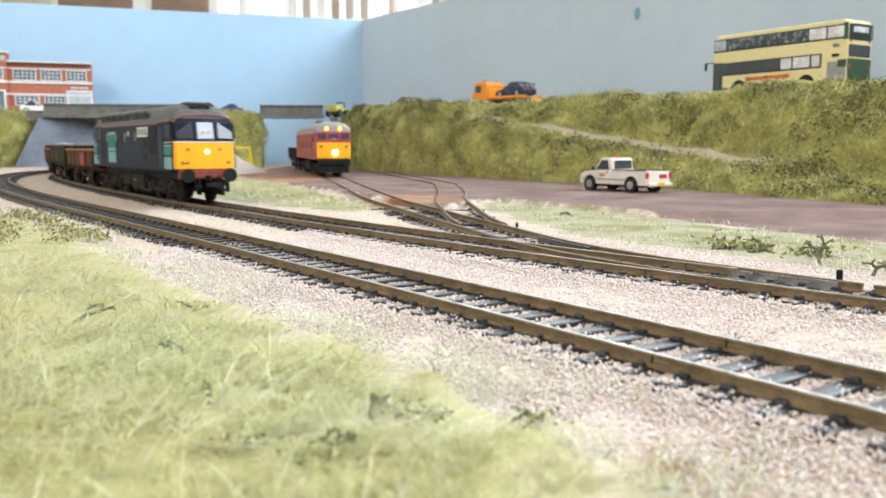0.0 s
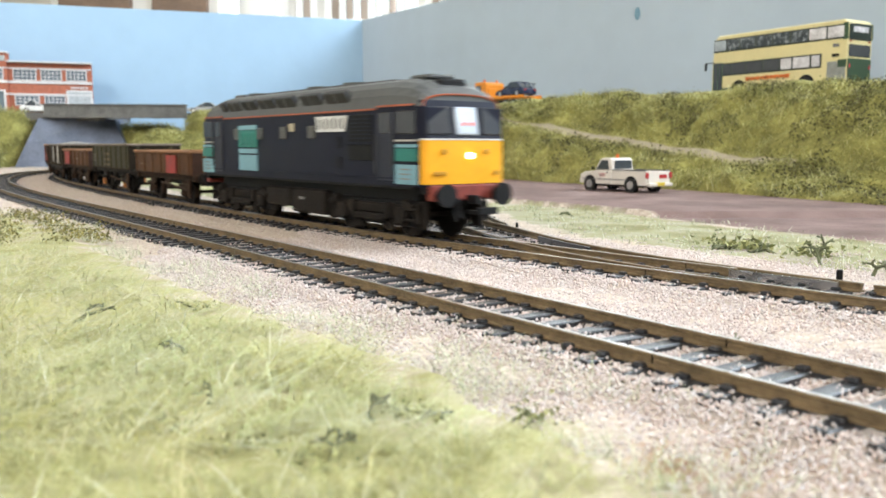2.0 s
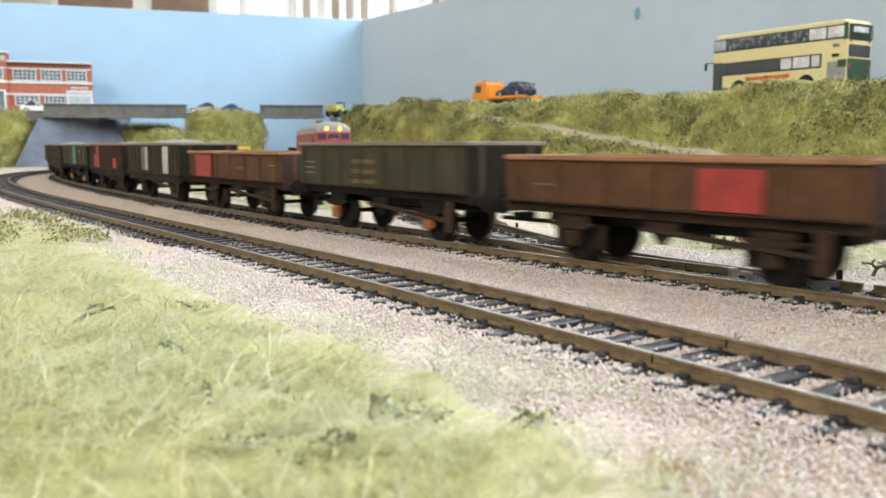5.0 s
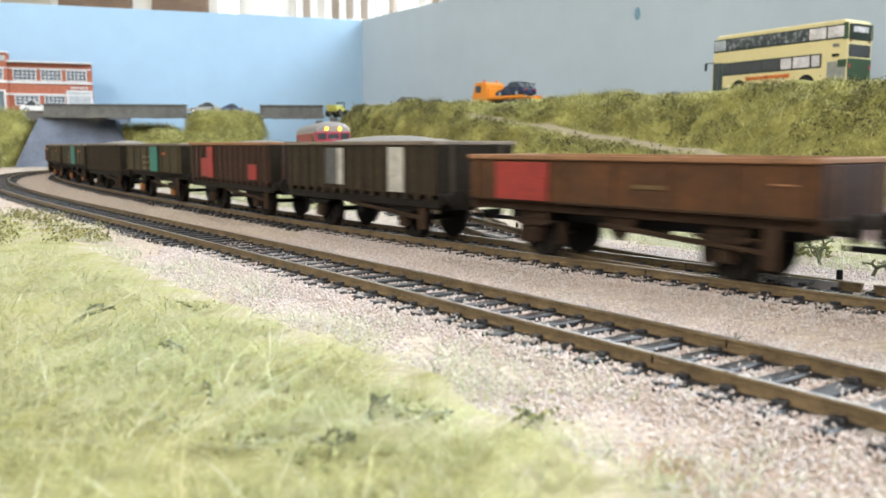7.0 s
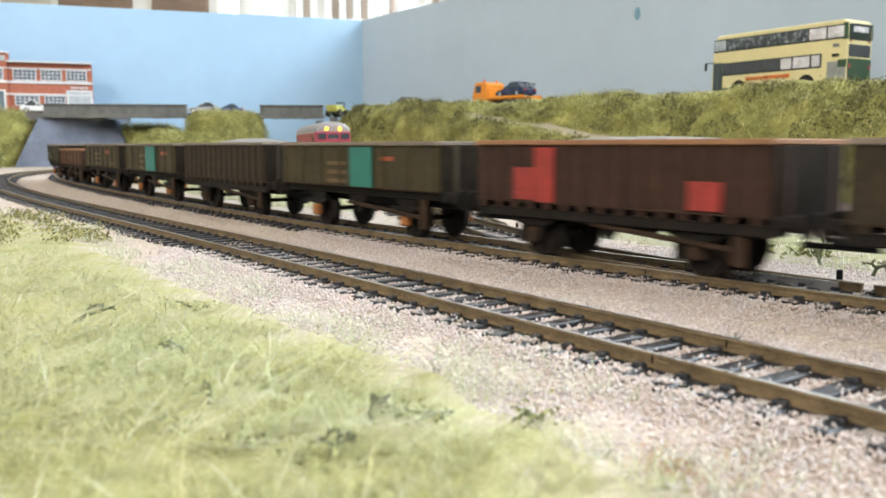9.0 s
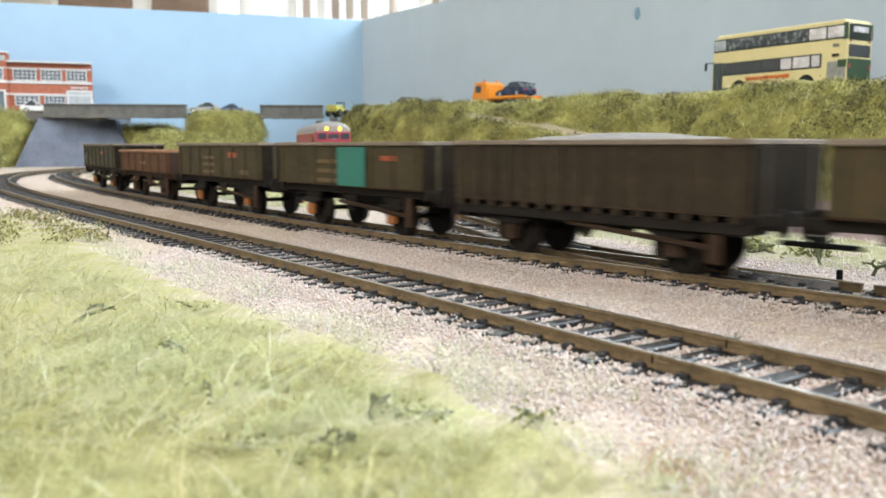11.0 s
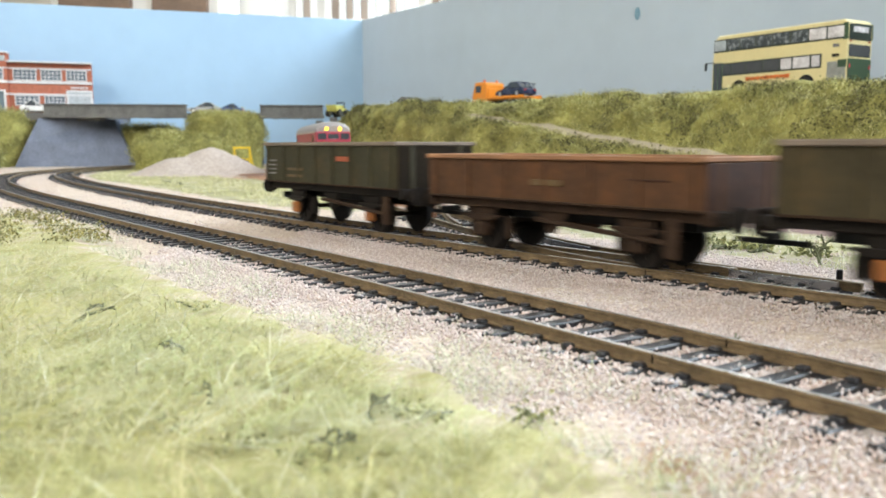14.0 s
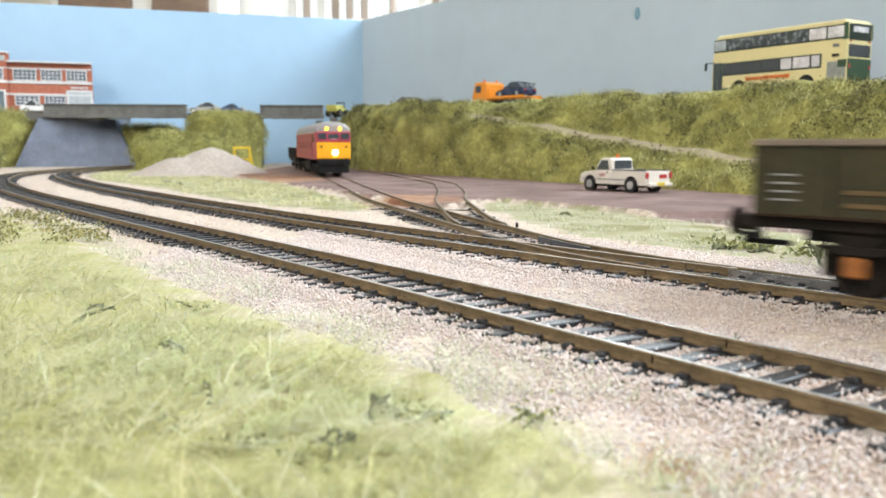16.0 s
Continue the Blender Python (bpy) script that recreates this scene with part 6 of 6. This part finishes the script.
def small_car(label, paint, L=0.056, W=0.0225, H=0.0185, hood=0.016, boot=0.008):
    c = thing("car", pose(0, 0, 0), label, "car")
    body, cabin = car_shell(L, W, H, hood, boot)
    part("body", prism(body, "y", -W / 2, W / 2, 0.0008), paint, c)
    roof = [(x, z if i in (1, 2) else z + 0.0005) for i, (x, z) in enumerate(cabin)]
    part("cabin", prism(roof, "y", -W / 2 + 0.0018, W / 2 - 0.0018, 0.0006), glass("car_glass", (0.04, 0.045, 0.05), 0.06), c)
    part("roof_panel", box(((cabin[1][0] + cabin[2][0]) / 2, 0, H), (cabin[2][0] - cabin[1][0] + 0.001, W - 0.005, 0.0010), 0.0004), paint, c)
    for s in (-1, 1):
        for x0, z0, x1, z1 in ((cabin[0][0], cabin[0][1], cabin[1][0], H), (cabin[3][0], cabin[3][1], cabin[2][0], H), (0.0, cabin[0][1], 0.0, H)):
            part("pillar", rod((x0, s * (W / 2 - 0.0018), z0), (x1, s * (W / 2 - 0.0022), z1), 0.0006, 6), paint, c)
        for x in (-L * 0.29, L * 0.30):
            wheel(c, x, s * (W / 2 - 0.0006), 0.0042, 0.0026)
        part("headlamp", box((L / 2 - 0.0008, s * W * 0.34, H * 0.40), (0.0022, 0.0036, 0.0020), 0.0005), SILVER, c)
        part("tail_lamp", box((-L / 2 - 0.0001, s * W * 0.38, H * 0.45), (0.0010, 0.0034, 0.0022), 0.0004), RED, c)
    part("bumper", box((L / 2 - 0.0002, 0, 0.0045), (0.0016, W - 0.002, 0.0024), 0.0005), paint, c)
    return c


def pickup():
    c = thing("pickup_truck", pose(0, 0, 0), "white pickup truck with amber roof beacon parked by the embankment", "pickup truck")
    CW = mat("pickup_white", (0.66, 0.62, 0.57), 0.4, 0, 0.08, 0.01, 0.03)
    L, W, H = 0.0715, 0.0262, 0.0255
    h, w = L / 2, W / 2
    # cab and bonnet; the load bed behind has its own walls
    nose = [(0.001, 0.0052), (0.001, 0.0158), (h - 0.021, 0.0160), (h - 0.006, 0.0146), (h - 0.0015, 0.0128), (h, 0.0090), (h, 0.0052)]
    part("body", prism(nose, "y", -w, w, 0.0008), CW, c)
    cab = [(0.0005, 0.0156), (0.0025, 0.0245), (0.0042, H), (0.0115, H), (0.0145, 0.0240), (0.0205, 0.0158)]
    part("cab", prism(cab, "y", -w + 0.0015, w - 0.0015, 0.0007), CW, c)
    for s in (-1, 1):
        y = s * (w - 0.0014)
        part("side_window", prism([(0.0045, 0.0166), (0.0055, 0.0236), (0.0118, 0.0236), (0.0180, 0.0166)], "y", y - s * 0.0006, y + s * 0.0004), glass("car_glass", (0.04, 0.045, 0.05), 0.06), c)
        part("bed_side", box((-h / 2 + 0.0006, s * (w - 0.0009), 0.0107), (h - 0.0004, 0.0018, 0.0110), 0.0005), CW, c)
        part("bed_rail", box((-h / 2 + 0.0006, s * (w - 0.0009), 0.0165), (h - 0.002, 0.0022, 0.0009), 0.0003), mat("dark_bed_rail", (0.10, 0.10, 0.10), 0.6), c)
        part("side_trim", box((0.004, s * (w + 0.0001), 0.0092), (0.056, 0.0005, 0.0007), 0), PATCH_GREY, c)
        for k in range(3):
            part("door_marking_bar", box((0.0100, s * (w + 0.0001), 0.0132 - k * 0.0009), (0.0075 - k * 0.001, 0.0004, 0.0005), 0), RED if k != 1 else PATCH_GREY, c)
        for x in (-0.0200, 0.0235):
            part("wheel_arch", rod((x, s * (w - 0.002), 0.0056), (x, s * (w + 0.0003), 0.0056), 0.0066, 20), SHADOW_BLACK, c)
            wheel(c, x, s * (w - 0.0009), 0.0052, 0.0032)
        part("tail_lamp", box((-h + 0.0004, s * (w - 0.0006), 0.0130), (0.0030, 0.0022, 0.0046), 0.0008), RED, c)
        part("door_handle", box((0.0048, s * (w + 0.0001), 0.0145), (0.0018, 0.0006, 0.0007), 0.0002), SHADOW_BLACK, c)
        bm = rod((0.0185, s * (w - 0.001), 0.0165), (0.0185, s * (w + 0.0018), 0.0172), 0.0004, 6)
        add_box(bm, (0.0185, s * (w + 0.0024), 0.0178), (0.0012, 0.0022, 0.0022), 0.0004)
        part("door_mirror", bm, SHADOW_BLACK, c)
        part("headlamp", box((h - 0.0008, s * 0.0095, 0.0112), (0.0022, 0.0046, 0.0030), 0.0005), SILVER, c)
    part("rear_window", prism([(-0.0092, 0.0172), (-0.0084, 0.0236), (0.0084, 0.0236), (0.0092, 0.0172)], "x", 0.0004, 0.0016), glass("car_glass"), c)
    part("windscreen", prism([(-0.0100, 0.0170), (-0.0088, 0.0238), (0.0088, 0.0238), (0.0100, 0.0170)], "x", 0.0155, 0.0165), glass("car_glass"), c)
    part("tailgate", box((-h + 0.0010, 0, 0.0107), (0.0018, W - 0.0036, 0.0108), 0.0005), CW, c)
    part("bed_floor", box((-h / 2, 0, 0.0075), (h - 0.002, W - 0.0035, 0.0016), 0.0003), mat("dark_bed_rail", (0.10, 0.10, 0.10)), c)
    part("rear_bumper", box((-h - 0.0010, 0, 0.0062), (0.0026, W - 0.001, 0.0028), 0.0006), CW, c)
    part("number_plate", box((-h - 0.0001, 0, 0.0066), (0.0050, 0.0078, 0.0026), 0.0002), mat("plate_yellow", (0.6, 0.45, 0.05)), c)
    part("tailgate_marking_bar", box((-h - 0.0001, -0.004, 0.0122), (0.0005, 0.0078, 0.0026), 0), RED, c)
    part("exhaust_panel", box((0, 0, 0.0048), (L - 0.012, W - 0.006, 0.0020), 0.0004), SHADOW_BLACK, c)
    part("beacon", rod((0.007, 0, H), (0.007, 0, H + 0.0028), 0.0014, 12, 0.0011), mat("amber_plastic", (0.75, 0.14, 0.02), 0.3), c, "amber beacon")
    return c


def recovery_truck():
    c = thing("recovery_truck", pose(0, 0, 0), "orange flatbed recovery truck on the embankment road", "truck")
    OR = mat("truck_orange", (0.78, 0.27, 0.015), 0.4, 0, 0.08, 0.01, 0.03)
    L, W = 0.104, 0.031
    h, w = L / 2, W / 2
    cab = [(h - 0.030, 0.006), (h - 0.030, 0.0340), (h - 0.026, 0.0365), (h - 0.006, 0.0365), (h - 0.001, 0.022), (h, 0.0195), (h, 0.006)]
    part("cab", prism(cab, "y", -w, w, 0.0008), OR, c)
    part("windscreen", box((h - 0.0030, 0, 0.0285), (0.0012, W - 0.004, 0.0110), 0.0004, Matrix.Translation((h - 0.003, 0, 0.0285)) @ Matrix.Rotation(radians(-17), 4, "Y") @ Matrix.Translation((-h + 0.003, 0, -0.0285))), glass("car_glass"), c)
    for s in (-1, 1):
        part("side_window", box((h - 0.0135, s * (w + 0.0001), 0.0275), (0.0115, 0.0007, 0.0090), 0.0003), glass("car_glass"), c)
        part("beacon", rod((h - 0.020, s * 0.0105, 0.0365), (h - 0.020, s * 0.0105, 0.0398), 0.0015, 12), mat("amber_plastic", (0.75, 0.14, 0.02)), c)
        part("bed_edge", box((-0.0150, s * (w - 0.0008), 0.0152), (0.073, 0.0018, 0.0030), 0.0004), OR, c)
        for x in (-0.032, -0.018, 0.036):
            wheel(c, x, s * (w - 0.0015), 0.0062, 0.0036)
    part("bed", box((-0.0150, 0, 0.0138), (0.073, W - 0.001, 0.0022), 0.0004), OR, c, "orange flat load bed")
    part("chassis", box((-0.004, 0, 0.0092), (0.094, 0.012, 0.0050), 0.0005), SHADOW_BLACK, c)
    part("headboard", box((h - 0.0325, 0, 0.0215), (0.0018, W - 0.002, 0.0130), 0.0004), OR, c)
    part("ramp", box((-h - 0.0005, 0, 0.0128), (0.006, W - 0.004, 0.0022), 0.0004, pose(0, 0, 0)), OR, c)
    return c


def facing(x, y, z, dx, dy):
    return pose(x, y, z, 0, 0, math.degrees(math.atan2(dy, dx)))


bus = double_decker()
bus.matrix_basis = pose(0.308, 0.775, ROAD_Z - 0.0005, 0, 0, 121)
truck = recovery_truck()
truck.matrix_basis = facing(0.078, 1.065, ROAD_Z - 0.0020, -0.585, 0.81) @ Matrix.Scale(0.95, 4)
car = small_car("dark blue saloon car carried on the recovery truck", mat("car_dark_blue", (0.018, 0.028, 0.075), 0.25, 0, 0.1, 0.01, 0.02))
cm = truck.matrix_basis @ pose(-0.019, 0, 0.0149)
car.matrix_basis = cm
spoiler = part("spoiler", boxes([((-0.0265, 0, 0.0160), (0.003, 0.020, 0.0007)), ((-0.0265, 0.007, 0.0140), (0.0015, 0.0008, 0.0036)), ((-0.0265, -0.007, 0.0140), (0.0015, 0.0008, 0.0036))]), mat("car_dark_blue", (0.02, 0.03, 0.08)), car)
van = pickup()
van.matrix_basis = facing(0.1250, 0.588, -0.0009, -0.56, 0.828) @ Matrix.Scale(0.89, 4)
silver = small_car("silver saloon car crossing the road bridge", mat("car_silver", (0.36, 0.37, 0.39), 0.3, 0.3, 0.1, 0.01, 0.02), L=0.052, H=0.0172)
silver.matrix_basis = facing(-0.390, 1.402, 0.0822, -0.994, -0.106)
blue = small_car("dark blue hatchback following over the bridge", mat("car_mid_blue", (0.05, 0.09, 0.22), 0.25, 0, 0.1, 0.01, 0.02), L=0.048, H=0.0162)
blue.matrix_basis = facing(-0.356, 1.425, 0.0822, -0.994, -0.106)
white = small_car("white van-like car in front of the brick building", mat("car_white", (0.75, 0.75, 0.75), 0.3, 0, 0.05, 0.01, 0.02), L=0.050, H=0.0195)
white.matrix_basis = facing(-0.668, 1.412, 0.0832, 0.95, 0.32)
grey = small_car("grey car half hidden on the embankment road", mat("car_grey", (0.22, 0.23, 0.24), 0.3, 0, 0.1, 0.01, 0.02))
grey.matrix_basis = facing(-0.050, 1.16, ROAD_Z - 0.0005, -0.585, 0.81)
loader = thing("dumper", facing(-0.157, 1.27, ROAD_Z - 0.0045, -0.5, -0.86), "small bright yellow site dumper at the bank's crest", "dumper truck")
part("skip", prism([(-0.004, 0.008), (-0.004, 0.0165), (0.016, 0.0175), (0.011, 0.008)], "y", -0.0095, 0.0095, 0.0006), mat("dumper_yellow", (0.55, 0.54, 0.14), 0.5), loader)
part("engine_box", box((-0.010, 0, 0.0095), (0.012, 0.014, 0.0070), 0.0008), mat("dumper_yellow", (0.62, 0.60, 0.10)), loader)
part("roll_bar", boxes([((-0.0095, s * 0.0065, 0.0165), (0.0012, 0.0012, 0.0085)) for s in (-1, 1)] + [((-0.0095, 0, 0.0212), (0.0012, 0.0142, 0.0012))]), SHADOW_BLACK, loader)
for x in (-0.010, 0.007):
    for s in (-1, 1):
        wheel(loader, x, s * 0.0098, 0.0055, 0.0042)


# ---- brick factory front on the shelf ----
def factory():
    f = thing("brick_building", facing(-0.588, 1.443, -0.0035, -0.945, -0.327), "red brick factory front with white bands and dark windows", "building")
    BRICK = mat("red_brick", (0.40, 0.135, 0.085), 0.8, 0, 0.25, 0.004, 0.3)
    STONE_W = mat("white_band", (0.66, 0.66, 0.68), 0.7, 0, 0.08, 0.01, 0.05)
    PANE = mat("factory_pane", (0.10, 0.13, 0.17), 0.2, 0, 0.3, 0.006, 0)
    z0, z1 = 0.0867, 0.1690
    part("wall", box((0.063, -0.012, (z0 + z1) / 2), (0.126, 0.022, z1 - z0), 0.0004), BRICK, f)
    part("tower", box((0.190, -0.009, (z0 + 0.183) / 2), (0.128, 0.028, 0.183 - z0), 0.0004), BRICK, f)
    part("coping", box((0.063, -0.0005, z1), (0.1275, 0.025, 0.0022), 0.0004), STONE_W, f)
    part("tower_coping", box((0.190, -0.006, 0.1835), (0.130, 0.0335, 0.0022), 0.0004), STONE_W, f)
    part("tower_sign", box((0.190, 0.0055, 0.174), (0.122, 0.001, 0.0085), 0.0002), mat("sign_grey", (0.40, 0.46, 0.48), 0.6), f)
    for z, t in ((0.1590, 0.0020), (0.1368, 0.0042), (0.1170, 0.0030)):
        part("stone_band", box((0.063, 0.0, z), (0.126, 0.0035, t), 0.0003), STONE_W, f)
        part("stone_band", box((0.190, 0.006, z), (0.128, 0.0035, t), 0.0003), STONE_W, f)

    def window(x0, x1, zl, zh, cols, rows, y=0.0):
        wd = part("window", box(((x0 + x1) / 2, y - 0.0002, (zl + zh) / 2), (x1 - x0 + 0.002, 0.0018, zh - zl + 0.002), 0.0002), STONE_W, f)
        cw, rh = (x1 - x0) / cols, (zh - zl) / rows
        for i in range(cols):
            for j in range(rows):
                part("pane", box((x0 + (i + 0.5) * cw, y + 0.0006, zl + (j + 0.5) * rh), (cw - 0.0012, 0.0012, rh - 0.0012), 0), PANE, wd)
    for x0, x1 in ((0.0085, 0.0385), (0.047, 0.077), (0.085, 0.118)):
        window(x0, x1, 0.1405, 0.1570, 5, 3)
    for x0, x1 in ((0.043, 0.073), (0.082, 0.117)):
        window(x0, x1, 0.1000, 0.1150, 5, 3)
    window(0.133, 0.144, 0.1405, 0.1570, 2, 3, 0.005)
    window(0.156, 0.176, 0.1405, 0.1570, 3, 3, 0.005)
    part("loading_door", box((0.020, 0.0006, 0.1025), (0.034, 0.002, 0.0385), 0.0003), mat("shutter_grey", (0.42, 0.46, 0.50), 0.6), f)
    part("door_frame", boxes([((0.020, 0.0008, 0.1232), (0.040, 0.0028, 0.0034)), ((0.0015, 0.0008, 0.1025), (0.003, 0.0028, 0.0385)), ((0.0385, 0.0008, 0.1025), (0.003, 0.0028, 0.0385))]), STONE_W, f)
    for k in range(6):
        part("sign_bar", box((0.0085 + k * 0.0045, 0.0006, 0.1292), (0.0034, 0.0014, 0.0030), 0), STONE_W, f)
    ent = part("entrance", box((0.153, 0.0056, 0.1035), (0.046, 0.002, 0.0405), 0.0003), STONE_W, f)
    for k in range(4):
        part("glazing", box((0.137 + k * 0.0105, 0.0070, 0.1025), (0.0085, 0.0016, 0.0370), 0.0002), mat("entrance_glass", (0.13, 0.17, 0.20), 0.15), ent)
    return f


factory()

# ---- room beyond the boards ----
SLAT = mat("blind_fabric", (0.78, 0.77, 0.74), 0.8, 0, 0.06, 0.05, 0.05)
blind = thing("vertical_blind", pose(0, 0, 0), "white vertical slatted window blind, half open", "window blind")
part("head_rail", box((0.64, 3.27, 2.0), (2.6, 0.05, 0.04), 0.004), PLASTER, blind)
r = random.Random(2)
# darker slat colours stand in for the shade between white slats
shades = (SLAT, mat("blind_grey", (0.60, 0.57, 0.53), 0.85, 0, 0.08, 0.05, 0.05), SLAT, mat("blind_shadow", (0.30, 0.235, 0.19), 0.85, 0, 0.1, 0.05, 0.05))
for k in range(92):
    x = -0.62 + k * 0.027
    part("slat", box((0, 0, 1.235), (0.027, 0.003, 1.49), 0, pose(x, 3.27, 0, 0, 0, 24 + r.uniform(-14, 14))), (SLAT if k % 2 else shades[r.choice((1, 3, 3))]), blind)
tagged(part("window_sill", box((0.64, 3.33, 0.485), (2.62, 0.16, 0.03), 0.003), PLASTER), "white painted window sill", "window sill", kind="structure")
BROWN = mat("brown_wood", (0.20, 0.13, 0.09), 0.5, 0, 0.25, 0.08, 0.1)
ward = thing("cupboard", pose(-1.09, 3.2, -0.95), "brown wooden cupboard with two doors and white frame", "cupboard")
part("carcass", box((0, 0.03, 0.95), (0.60, 0.30, 1.90), 0.006), PLASTER, ward)
for x, wd in ((-0.135, 0.255), (0.165, 0.195)):
    d = part("door", box((x, -0.13, 0.95), (wd, 0.03, 1.84), 0.004), BROWN, ward)
    part("handle", rod((x + 0.07, -0.16, 0.9), (x + 0.07, -0.16, 1.02), 0.006, 10), SILVER, d)


# ---- what moves ----
def motions():
    beats = [0.5 * k for k in range(33)]
    centre = 2.2232
    walk(loco, [(t, stand(LINE_FAR, centre - SPEED * t - 0.053, centre - SPEED * t + 0.053)) for t in beats])
    for rear, length, wg in wagons:
        c = rear - length / 2
        walk(wg, [(t, stand(LINE_FAR, c - SPEED * t - length * 0.285, c - SPEED * t + length * 0.285)) for t in beats])
    for ws, r in SPINNING:
        if ws.parent == flat:
            continue
        x, step = ws.location.x, 2 / FPS
        rows = [(k * step, pose(x, 0, r, 0, math.degrees(SPEED * k * step / r), 0)) for k in range(241)]
        walk(ws, rows)


motions()
